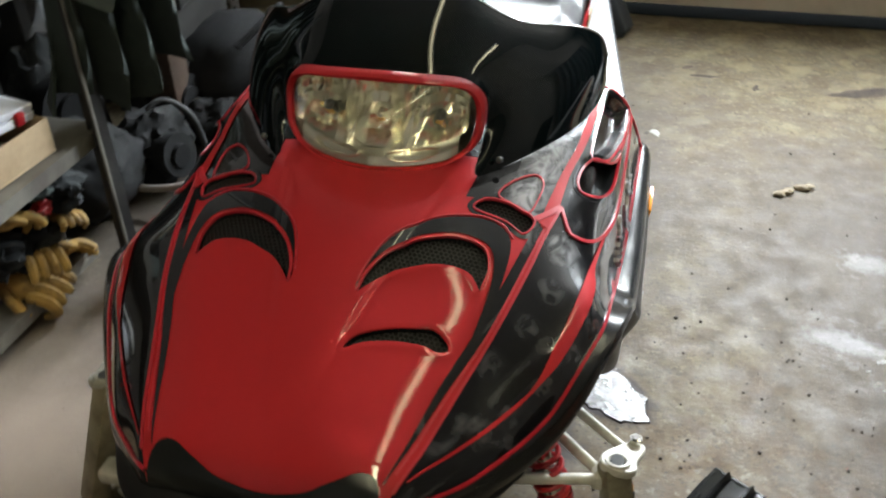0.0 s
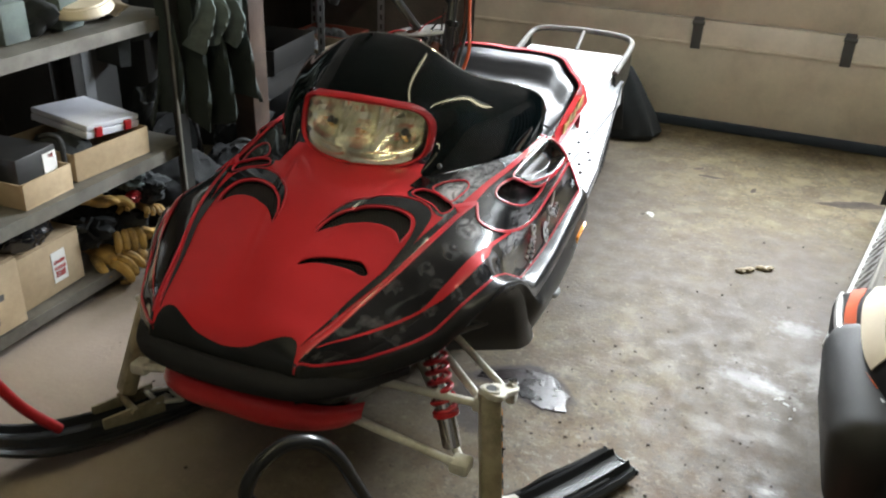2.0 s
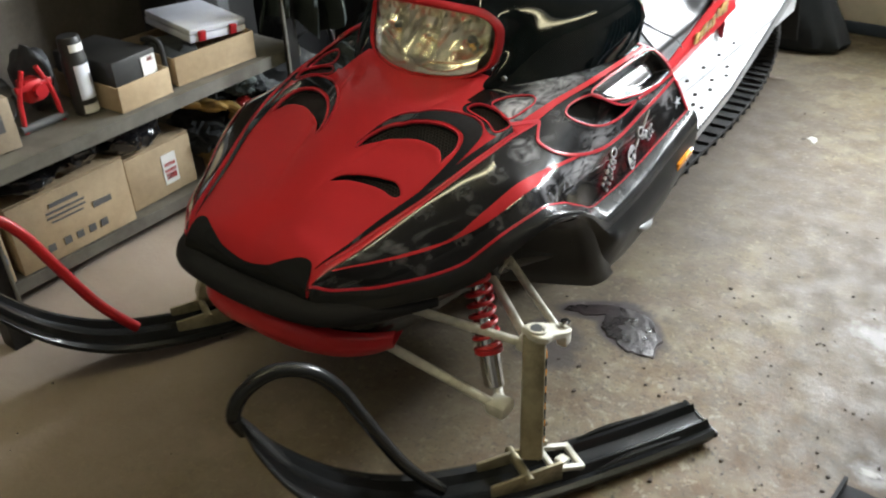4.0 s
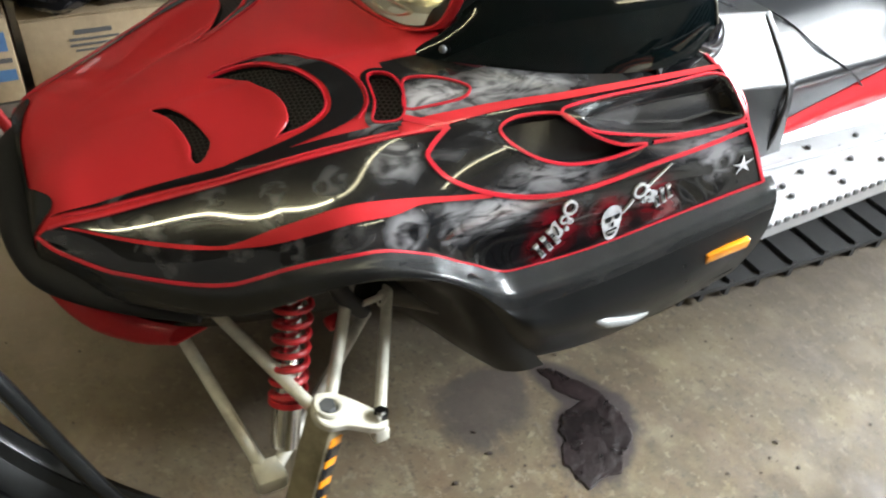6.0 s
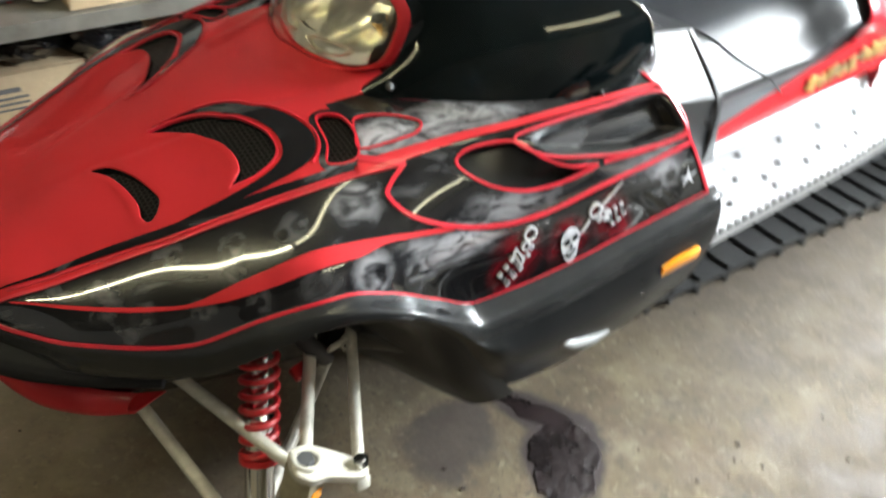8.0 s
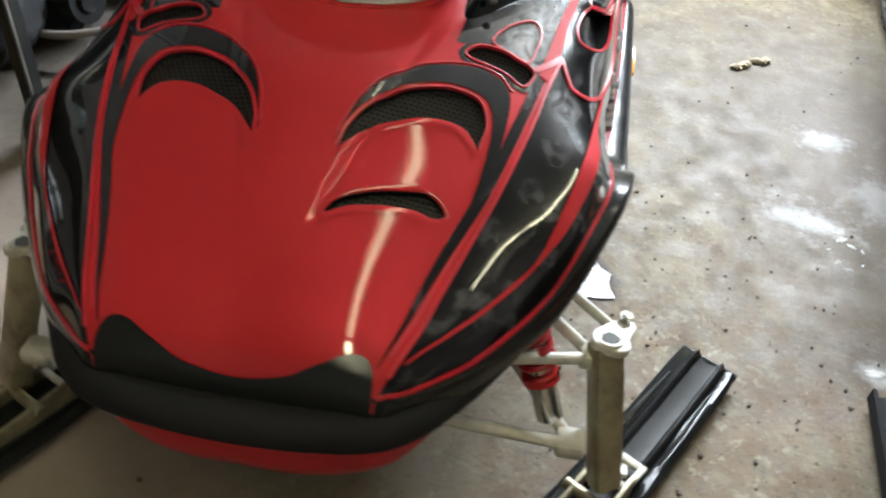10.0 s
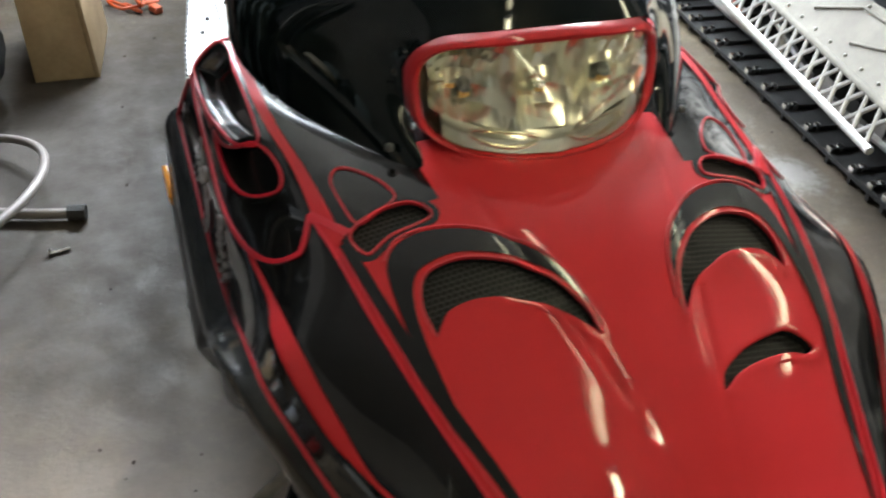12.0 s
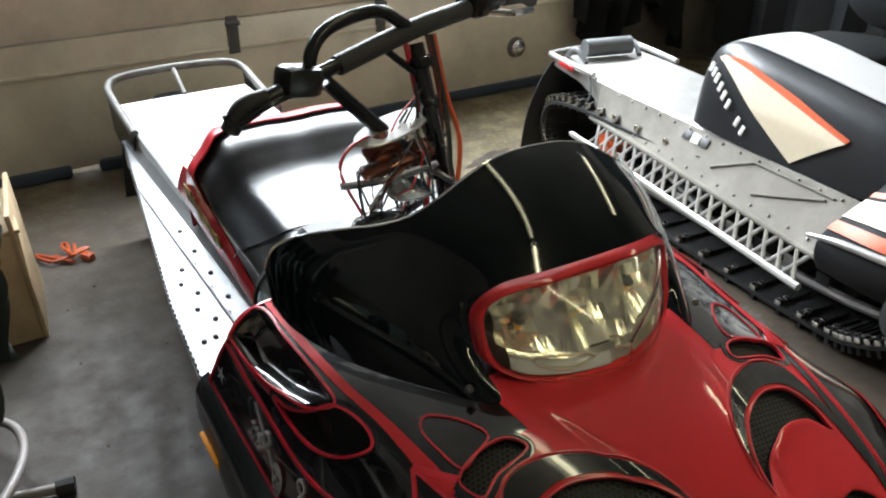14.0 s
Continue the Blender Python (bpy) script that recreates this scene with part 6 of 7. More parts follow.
def main_sled():
    sled = thing("snowmobile", "red and black snowmobile with airbrushed skull paintwork, parked on the floor", "snowmobile")
    for s in (1, -1):
        hood = hood_shell(s, sled)
        for k, (c, w, closed) in enumerate(((MESH_VENT[:9], 0.0030, False), (TRI_VENT, 0.0030, True), (TEAR, 0.0030, True), (SIDE_VENT, 0.0042, True), (SCOOP, 0.0040, True))):
            part("pinstripe", ribbon(c, w, s, closed), RED_LINE, hood)
        for c, w in ((SIDE_TOP, 0.0042), (LOOP, 0.0062), (TRIM, 0.0048), ([(1.10, 0.39), (1.154, 0.485), (1.196, 0.645), (1.236, 0.95), (1.257, 1.28), (1.254, 1.54), (1.232, 1.72)], 0.0026), ([(0.85, 1.82), (0.956, 1.86), (1.072, 1.99), (1.184, 2.03), (1.272, 2.03)], 0.003),
                     ([(1.757, 1.70), (1.760, 2.0), (1.772, 2.5), (1.788, 3.0), (1.808, 3.5), (1.826, 3.95)], 0.0055), ([(1.62, 2.80), (1.70, 2.88), (1.785, 2.92)], 0.0055), ([(1.285, 1.84), (1.335, 2.09)], 0.010)):
            part("pinstripe", ribbon(c, w, s), RED_LINE, hood)
        for lo, hi, m, nm in ((CRESCENT_IN, CRESCENT_OUT, ART, "black crescent"), (BAND_LOW, BAND_HIGH, ART, "black band"), (STRIPE_LOW, STRIPE_HIGH, RED, "red stripe"), (BLADE_LOW, BLADE_HIGH, RED, "red blade shape")):
            part("painted_shape", patch(lo, hi, s), m, hood, "painted " + nm)
        vent("mesh_opening", MESH_VENT, s, 0.010, RED, MESH, hood, "lip of the crescent vent")
        vent("small_opening", TRI_VENT, s, 0.010, ART, MESH, hood, "lip of the small vent")
        vent("side_opening", SIDE_VENT, s, 0.028, ART, PLASTIC, hood, "lip of the side vent")
        if s > 0:
            vent("slit_opening", SLIT, s, 0.014, RED, MESH, hood, "lip of the slit vent")
        part("nose_pad", patch(NOSE_FOOT, NOSE_TOP, s, 0.003), PLASTIC, hood, "black plastic nose pad")
        emblem(1.466, 3.56, "a", s, hood)
        emblem(1.556, 3.64, "skull", s, hood)
        emblem(1.622, 3.52, "b", s, hood)
        star(1.782, 3.56, s, hood)
        belly_pan(s, sled)
        part("side_reflector", box((0.010, 0.080, 0.022), (s * 0.4640, 1.763, 0.4435), 0.003, (10, s * 10, 0)), AMBER, sled, "amber side reflector")
        # worn rib; the window's highlight on it is painted as pale colour
        part("side_foot", tube([(s * 0.452, 1.532, 0.370), (s * 0.455, 1.555, 0.358), (s * 0.450, 1.61, 0.337), (s * 0.440, 1.658, 0.324)], [0.008, 0.0145, 0.012, 0.005], 6, 12, False, 0.8), SCUFFED_GLINT, sled, "scuffed rib on the belly pan, its highlight painted pale")
        part("pan_crease", tube([(s * 0.436, 1.63, 0.326), (s * 0.4365, 1.72, 0.338), (s * 0.4335, 1.83, 0.358)], [0.006, 0.004, 0.0025], 6, 8), PAN, sled, "raised crease along the belly pan")
        suspension(s, sled)
        bay_parts(s, sled)
        ski(s, sled, PLASTIC if s > 0 else RED_PLASTIC)
    headlight(sled)
    windshield(sled)
    sled_body(sled)
    front_end(sled)
    handlebar(sled)


main_sled()


# ---- shelf with its load ----
def drape(width, height, at, seed, depth=0.05, rz=0.0, folds=4.0):
    """Hanging cloth with folds."""
    rows = []
    for i, s in enumerate(np.linspace(0, 1, 22)):
        r = []
        for t in np.linspace(-0.5, 0.5, 26):
            w = width * (0.75 + 0.35 * s + 0.08 * math.sin(seed + 5 * s))
            fold = depth * (0.3 + s) * math.sin(folds * math.tau * t + seed + 1.5 * math.sin(3 * s + seed)) + 0.02 * noise.noise((t * 5, s * 4, seed))
            low = height * s * (1 + 0.10 * math.sin(9 * t + seed))
            r.append((t * w, fold - 0.05 * math.sin(math.pi * s), -low))
        rows.append(r)
    bm = sheet(rows, False, 0.006)
    bmesh.ops.transform(bm, matrix=pose(*at, 0, 0, rz), verts=bm.verts)
    return bm


def carton(name, label, at, size, mat, rz=0.0, open_top=False, marks=(), flap=True):
    """Cardboard box; walls with thickness when open; printed bars on its front (+x) face."""
    ob = thing(name, label, "box", at)
    ob.rotation_euler[2] = radians(rz)
    w, d, h = size
    if open_top:
        t = 0.005
        part("base", box((w, d, t), (0, 0, t / 2), 0.001), mat, ob)
        for s in (-1, 1):
            part("side", box((t, d, h), (s * (w / 2 - t / 2), 0, h / 2), 0.0015, (0, s * 2, 0)), mat, ob)
            part("end", box((w - 2 * t, t, h * (1.0 if s > 0 else 0.92)), (0, s * (d / 2 - t / 2), h / 2), 0.0015, (s * -2, 0, 0)), mat, ob)
    else:
        part("body", box((w, d, h), (0, 0, h / 2), 0.004), mat, ob)
        if flap:
            part("flap", box((w * 0.49, d * 1.005, 0.003), (w * 0.25, 0, h + 0.002), 0.001, (0, -2.0, 0)), mat, ob)
            part("flap", box((w * 0.49, d * 1.005, 0.003), (-w * 0.25, 0, h + 0.002), 0.001, (0, 1.5, 0)), mat, ob)
    for y, z, a, b, m in marks:
        part("print", box((0.002, a, b), (w / 2 + 0.0012, y, z), 0), m, ob)
    return ob


RUSTY = material("rusty_red_box", (0.22, 0.05, 0.03), rough=0.7, stain=(0.12, 0.03, 0.02), stain_scale=8, stain_mix=0.6)


def shelf_unit():
    ob = thing("shelf_unit", "grey steel shelving loaded with boxes along the wall", "shelf", (-1.10, 1.26, 0))
    for x in (-0.24, 0.265):
        for y in (-0.575, 0.545):
            sx, sy = (1 if x > 0 else -1), (1 if y > 0 else -1)
            part("post", sheet([[(x - sx * 0.055, y, z) for z in (0, 0.5, 0.95, 1.42)], [(x, y, z) for z in (0, 0.5, 0.95, 1.42)], [(x, y - sy * 0.055, z) for z in (0, 0.5, 0.95, 1.42)]], False, 0.006), POST_STEEL, ob, "black steel angle post")
            if x > 0:
                part("post_edge", box((0.004, 0.010, 1.40), (x + 0.0045, y - sy * 0.050, 0.705), 0.001), STEEL_SHELF, ob, "worn bright edge of the post")
    for z in (0.075, 0.455, 0.865):
        fx = 0.105 if z < 0.1 else 0.231
        part("shelf_board", sheet([[(x, y, z + dz) for y in np.linspace(-0.583, 0.583, 8)] for x, dz in ((-0.236, -0.036), (-0.236, 0.002), (0.0, 0.0005), (fx, 0.002), (fx, -0.036), (fx - 0.009, -0.036))], False, 0.004), STEEL_SHELF, ob, "grey folded steel shelf")


def work_glove(size, at, seed, mat):
    """Limp work glove: creased palm, four curled fingers, a thumb and a flared cuff."""
    rng = random.Random(seed * 7 + 2)
    bms = [lump((0.10, 0.095, 0.045), (0, 0, 0), seed + 20, 0.16, 1.0, 3, 3.0)]
    for k in range(4):
        y = -0.034 + 0.0225 * k
        bend = rng.uniform(0.0, 0.035)
        bms.append(tube([(0.03, y, 0.0), (0.065, y * 1.1, 0.008), (0.092, y * 1.2, -0.004 - bend * 0.4), (0.108 - bend, y * 1.25, -0.012 - bend)], [0.014, 0.0135, 0.012, 0.008], 4, 8))
    bms.append(tube([(-0.015, -0.035, 0.0), (0.015, -0.062, 0.006), (0.045, -0.072, -0.004)], [0.015, 0.0135, 0.008], 4, 8))
    bms.append(tube([(-0.03, 0, 0.0), (-0.06, 0, 0.002), (-0.095, 0.004, 0.006)], [0.034, 0.040, 0.048], 4, 12, False, 0.45))
    b = merge(*bms)
    k = (size[0] + size[1]) / 0.26
    bmesh.ops.transform(b, matrix=pose(*at, rng.uniform(-35, 35), rng.uniform(-20, 45), rng.uniform(-70, 70)) @ Matrix.Scale(k, 4), verts=b.verts)
    tagged(link_mesh("work_glove", b, mat), "worn yellow leather work glove in a heap", "glove", "glove heap")


def shelf_load():
    # floor level boxes
    carton("cardboard_box", "plain brown shipping box with grey print on the low shelf", (-1.16, 1.025, 0.079), (0.32, 0.37, 0.205), CARD, 0, False,
           ((-0.02, 0.165, 0.09, 0.012, INK), (-0.02, 0.145, 0.12, 0.006, INK), (-0.02, 0.13, 0.12, 0.006, INK), (0.09, 0.11, 0.06, 0.018, INK), (-0.02, 0.115, 0.10, 0.005, INK), (0.0, 0.045, 0.022, 0.022, INK), (-0.04, 0.045, 0.022, 0.022, INK), (0.04, 0.045, 0.022, 0.022, INK), (0.08, 0.045, 0.022, 0.022, INK), (-0.09, 0.045, 0.022, 0.022, INK)))
    carton("cardboard_box", "brown cardboard box with a red and white sticker", (-1.20, 1.352, 0.079), (0.32, 0.25, 0.17), CARD, 2, False, ((0.03, 0.085, 0.055, 0.10, PAPER), (0.03, 0.10, 0.045, 0.012, INK_RED), (0.03, 0.08, 0.045, 0.012, INK_RED), (0.03, 0.06, 0.04, 0.02, INK_RED)))
    carton("cardboard_box", "pale box with blue print on the low shelf", (-1.14, 0.758, 0.079), (0.28, 0.115, 0.225), CARD, 0, False, ((0.0, 0.165, 0.09, 0.05, INK_BLUE), (0.0, 0.115, 0.095, 0.012, INK), (0.0, 0.075, 0.10, 0.03, INK_BLUE)))
    for k in range(3):
        carton("flat_carton", "flattened cardboard lying on a box", (-1.13 + 0.01 * k, 0.758, 0.309 + 0.0185 * k), (0.26 - 0.02 * k, 0.115, 0.016), CARD if k % 2 else CARD_DARK, 3 * k - 3, False, (), False)
    for k, (y, z, a, b, sd) in enumerate(((0.93, 0.330, 0.22, 0.09, 1), (1.10, 0.345, 0.26, 0.12, 2), (1.27, 0.335, 0.24, 0.16, 4))):
        o = link_mesh("plastic_bag", lump((0.30, a, b), (-1.13, y, z), sd + 7, 0.26, 1.0, 4, 2.4), BLACK_GLOSS)
        tagged(o, "crumpled shiny black plastic bag on the boxes", "bag", "black bags")
    # gloves and straps at the end of the low shelf
    gl = (((0.16, 0.16, 0.09), (-1.06, 1.60, 0.115), YELLOW, 0), ((0.15, 0.13, 0.08), (-1.05, 1.72, 0.115), YELLOW, 1), ((0.14, 0.12, 0.09), (-1.03, 1.66, 0.19), YELLOW, 2), ((0.18, 0.20, 0.16), (-1.08, 1.68, 0.20), DARK_CLOTH, 3), ((0.12, 0.09, 0.06), (-1.02, 1.75, 0.225), YELLOW, 4), ((0.16, 0.15, 0.10), (-1.02, 1.75, 0.30), DARK_CLOTH, 5), ((0.10, 0.10, 0.06), (-1.02, 1.70, 0.335), MINT, 6), ((0.16, 0.09, 0.05), (-1.03, 1.57, 0.31), YELLOW, 7), ((0.2, 0.16, 0.14), (-1.10, 1.56, 0.22), DARK_CLOTH, 8), ((0.05, 0.05, 0.04), (-0.99, 1.68, 0.29), RED_PLASTIC, 9))
    for size, at, m, sd in gl:
        if m is YELLOW:
            work_glove(size, at, sd, m)
        else:
            tagged(link_mesh("rag", lump(size, at, sd + 20, 0.42, 1.0, 4, 3.4), m), "dark soft rag in the glove heap", "rag", "glove heap")
    # middle shelf
    z = 0.4595
    carton("cardboard_box", "olive cardboard box with a dark printed panel", (-1.06, 0.83, z), (0.24, 0.19, 0.135), CARD_DARK, -4, False, ((0.0, 0.075, 0.13, 0.045, INK),), False)
    carton("small_box", "small dark carton with a white label", (-1.05, 0.80, z + 0.137), (0.18, 0.12, 0.085), BOX_BLACK, 6, False, ((0.0, 0.045, 0.065, 0.05, PAPER),), False)
    st = thing("jack_stand", "red steel tool stand on the shelf", "tool", (-1.0, 1.02, z))
    for s in (-1, 1):
        part("leg", tube([(0, s * 0.055, 0.0), (0, s * 0.045, 0.09), (0, s * 0.02, 0.16)], 0.007, 5, 8), RED_PLASTIC, st)
    part("crossbar", box((0.012, 0.10, 0.016), (0, 0, 0.115), 0.003), RED_PLASTIC, st)
    part("head", merge(box((0.05, 0.05, 0.06), (-0.02, 0.0, 0.10), 0.008), rod((-0.02, 0.01, 0.10), (0.02, 0.01, 0.10), 0.018, 14)), RED_PLASTIC, st)
    part("base_bar", rod((0, -0.065, 0.012), (0, 0.065, 0.012), 0.011), GREY_PLASTIC, st)
    for k, (y, sz) in enumerate(((0.965, 0.07), (1.085, 0.09))):
        tagged(link_mesh("engine_part", lump((0.14, 0.09, sz * 2), (-1.12, y, z + sz), 40 + k, 0.3), GREY_PLASTIC), "dark greasy machine part on the shelf", "machine part", "shelf parts")
    can = thing("spray_can", "dark spray can with pale labels standing on the shelf", "can", (-0.99, 1.142, z))
    prof = [(0.0, 0.0), (0.030, 0.0), (0.033, 0.006), (0.033, 0.155), (0.030, 0.165), (0.030, 0.205), (0.026, 0.212), (0.0, 0.212)]
    a = np.linspace(0, math.tau, 24, endpoint=False)
    part("body", sheet([np.stack([r * np.cos(a), r * np.sin(a), np.full(24, h)], 1) for r, h in prof], True), BOX_BLACK, can)
    for h0, h1, m in ((0.006, 0.03, PAPER), (0.045, 0.14, CASE_CLEAR), (0.175, 0.195, PAPER)):
        arc = np.linspace(-0.7, 0.7, 12)
        r = 0.0342 if h0 < 0.16 else 0.0312
        part("label_band", sheet([np.stack([r * np.cos(arc), r * np.sin(arc), np.full(12, h)], 1) for h in (h0, h1)]), m, can)
    carton("cardboard_tray", "cut-down cardboard tray holding a black box", (-1.03, 1.265, z), (0.28, 0.175, 0.075), CARD, 2, True)
    carton("parts_box", "black printed parts box with a white end label", (-1.04, 1.262, z + 0.006), (0.24, 0.15, 0.125), BOX_BLACK, 5, False, ((0.045, 0.075, 0.05, 0.07, PAPER), (0.05, 0.10, 0.018, 0.012, INK_RED)), False)
    carton("cardboard_tray", "open cardboard tray with a clear case on top", (-1.04, 1.545, z), (0.27, 0.29, 0.085), CARD, -3, True)
    tagged(link_mesh("oily_rag", lump((0.20, 0.14, 0.09), (-1.04, 1.47, z + 0.055), 60, 0.3), DARK_CLOTH), "dark rag in the cardboard tray", "rag")
    cs = thing("organizer_case", "milky clear plastic organizer case with red latches", "case", (-1.06, 1.60, z + 0.092))
    cs.rotation_euler = (radians(-4), radians(4), radians(-6))
    part("body", box((0.24, 0.20, 0.022), (0, 0, 0.011), 0.005), CASE_CLEAR, cs)
    part("lid", box((0.238, 0.198, 0.018), (0, 0, 0.0325), 0.005), CASE_CLEAR, cs)
    for y in (-0.06, 0.05):
        part("latch", box((0.012, 0.024, 0.03), (0.122, y, 0.018), 0.003), RED_PLASTIC, cs, "red latch")
    tagged(link_mesh("bent_rod", tube([(-0.93, 1.372, z + 0.005), (-0.93, 1.372, z + 0.12), (-0.95, 1.362, z + 0.145), (-0.98, 1.35, z + 0.14)], 0.008, 5, 8), RUBBER), "thin black bent rod standing on the shelf", "rod")
    # shelf above: loose clutter
    rng = random.Random(11)
    z = 0.8695
    for k in range(11):
        y = 0.74 + 0.095 * k
        m = rng.choice((CARD_DARK, GREY_PLASTIC, DARK_CLOTH, DARK_CLOTH, BOX_BLACK, MINT))
        h = rng.uniform(0.05, 0.13)
        if k % 3 == 1:
            tagged(link_mesh("cloth_pouch", lump((0.22, 0.11, h), (-1.04, y, z + h * 0.45), 80 + k, 0.35), m), "dusty soft pouch on the upper shelf", "pouch", "upper shelf clutter")
        else:
            carton("small_box", "dusty small carton on the upper shelf", (-1.05 - 0.03 * (k % 2), y, z), (0.2, 0.085, h), m, rng.uniform(-12, 12), False, (), False)
    disc = bmesh.new()
    bmesh.ops.create_cone(disc, cap_ends=True, segments=40, radius1=0.10, radius2=0.085, depth=0.03)
    bmesh.ops.bevel(disc, geom=disc.edges[:], offset=0.006, segments=2, affect="EDGES")
    bmesh.ops.transform(disc, matrix=pose(-0.97, 1.55, z + 0.06, 8, 5, 0), verts=disc.verts)
    tagged(link_mesh("pale_dish", disc, CREAM), "pale round plastic dish on the upper shelf", "dish")


def west_clutter():
    jk = thing("jacket", "dark work jacket hanging from the shelf's end post", "jacket", (-0.86, 1.88, 0))
    part("body", drape(0.34, 0.50, (0.03, 0.02, 1.02), 1.3, 0.045, 62), JACKET, jk)
    part("sleeve", sheet(loft_spline([[(0.07 + 0.035 * math.cos(a) * w, 0.02 + 0.02 * math.sin(a), z + 0.012 * math.sin(3 * a)) for a in np.linspace(0, math.tau, 13)] for z, w in ((0.98, 1.0), (0.90, 1.2), (0.80, 1.0), (0.74, 0.8))], 4, 2)), JACKET, jk)
    part("sleeve", tube([(-0.02, 0.10, 0.98), (0.02, 0.16, 0.76), (0.0, 0.18, 0.60)], [0.05, 0.055, 0.045], 7, 14), JACKET, jk)
    part("lining", drape(0.16, 0.20, (0.09, 0.0, 0.97), 4.1, 0.03, 70, 3), MINT, jk, "pale green cloth showing at the collar")
    # hose ring and fittings on the floor
    hs = thing("hose", "grey rubber hose coiled in a loop on the floor", "hose", (-0.98, 2.42, 0))
    c = [(0.24 * math.cos(a) * (1 + 0.06 * math.sin(2 * a)), 0.27 * math.sin(a), 0.05 + 0.045 * math.cos(a + 0.6)) for a in np.linspace(0, math.tau, 14, endpoint=False)]
    part("hose_loop", tube(c, 0.011, 6, 10, True), HOSE, hs)
    part("hose_end", tube([(0.10, -0.05, 0.02), (0.20, -0.08, 0.02), (0.29, -0.10, 0.02)], 0.013, 5, 10), HOSE, hs)
    part("coupling", rod((0.28, -0.098, 0.022), (0.32, -0.105, 0.022), 0.019, 8), RUBBER, hs, "black hose coupling")
    tagged(link_mesh("bolt", merge(rod((-0.74, 2.20, 0.005), (-0.70, 2.207, 0.005), 0.005, 8), rod((-0.745, 2.199, 0.008), (-0.738, 2.20, 0.008), 0.008, 6)), CHROME), "small bright bolt lying on the floor", "bolt")
    for k, (size, at, m) in enumerate((((0.26, 0.3, 0.24), (-1.10, 2.36, 0.11), BLACK_NYLON), ((0.3, 0.34, 0.3), (-1.25, 2.70, 0.14), DARK_CLOTH), ((0.22, 0.2, 0.16), (-1.02, 2.62, 0.075), BLACK_NYLON), ((0.3, 0.3, 0.4), (-1.5, 2.4, 0.2), DARK_CLOTH))):
        mp = thing("machine_part", "dark oily machine part on the floor by the wall", "machine part", (at[0], at[1], 0))
        mp["group"] = "floor clutter"
        part("housing", lump((size[0] * 0.85, size[1] * 0.85, size[2]), (0, 0, at[2]), 100 + k, 0.30, 1.0, 4, 3.5), m, mp)
        part("flange", merge(rod((size[0] * 0.30, -size[1] * 0.2, at[2]), (size[0] * 0.52, -size[1] * 0.24, at[2] + 0.01), size[2] * 0.30, 18), rod((size[0] * 0.5, -size[1] * 0.24, at[2] + 0.01), (size[0] * 0.56, -size[1] * 0.25, at[2] + 0.01), size[2] * 0.16, 14)), BLACK_NYLON, mp, "dull black flange")
        part("pipe", tube([(-size[0] * 0.2, size[1] * 0.1, at[2] * 1.6), (0, size[1] * 0.3, at[2] * 2.0), (size[0] * 0.3, size[1] * 0.4, at[2] * 1.5), (size[0] * 0.42, size[1] * 0.45, 0.03)], 0.012, 6, 10), RUBBER, mp, "black rubber pipe")
    tagged(link_mesh("rubbish_bag", lump((0.42, 0.40, 0.30), (-1.22, 2.10, 0.135), 131, 0.22, 1.0, 4, 2.8), BLACK_NYLON), "slumped black bag on the floor behind the shelf", "bag")
    bx = thing("crate", "pale plywood crate standing open by the wall", "crate", (-0.80, 3.19, 0))
    part("front_board", box((0.014, 0.34, 0.40), (0.195, 0.0, 0.20), 0.002, (0, -3, -6)), WOOD, bx)
    for s in (-1, 1):
        part("side_board", box((0.17, 0.012, 0.34), (0.10, s * 0.16, 0.17), 0.002), WOOD, bx)
    part("back_board", box((0.012, 0.31, 0.34), (0.02, 0, 0.17), 0.002), WOOD, bx)
    part("lid_board", box((0.18, 0.33, 0.012), (0.10, 0, 0.348), 0.002), WOOD, bx)
    cd = thing("extension_cord", "orange extension cord heaped on the floor", "cord", (-0.47, 3.5, 0))
    rng = random.Random(3)
    pts = [(rng.uniform(-0.09, 0.07), rng.uniform(-0.07, 0.07), 0.006 + 0.003 * k) for k in range(12)]
    part("cord", tube(pts, 0.0055, 8, 8), ORANGE, cd)
    part("plug", box((0.03, 0.045, 0.025), (0.06, -0.05, 0.014), 0.006, (0, 0, 30)), ORANGE, cd)
    # second rack with bins, and tall dark things behind
    rk = thing("shelf_unit", "slotted angle steel rack with bins by the wall", "shelf", (-1.55, 3.82, 0))
    for x in (-0.22, 0.22):
        for y in (-0.36, 0.32):
            part("post", sheet([[(x + 0.04, y, z) for z in (0, 0.8, 1.6)], [(x, y, z) for z in (0, 0.8, 1.6)], [(x, y + 0.04, z) for z in (0, 0.8, 1.6)]], False, 0.003), ALU, rk)
            slot = [pose(x + 0.020, y - 0.0025, z) for z in np.arange(0.06, 1.58, 0.055)]
            copies("post_slot", box((0.010, 0.003, 0.030), (0, 0, 0), 0), BOX_BLACK, rk, slot)
    for z in (0.20, 0.60, 1.0, 1.4):
        part("shelf_board", box((0.46, 0.70, 0.02), (0, 0, z), 0.003), STEEL_SHELF, rk)
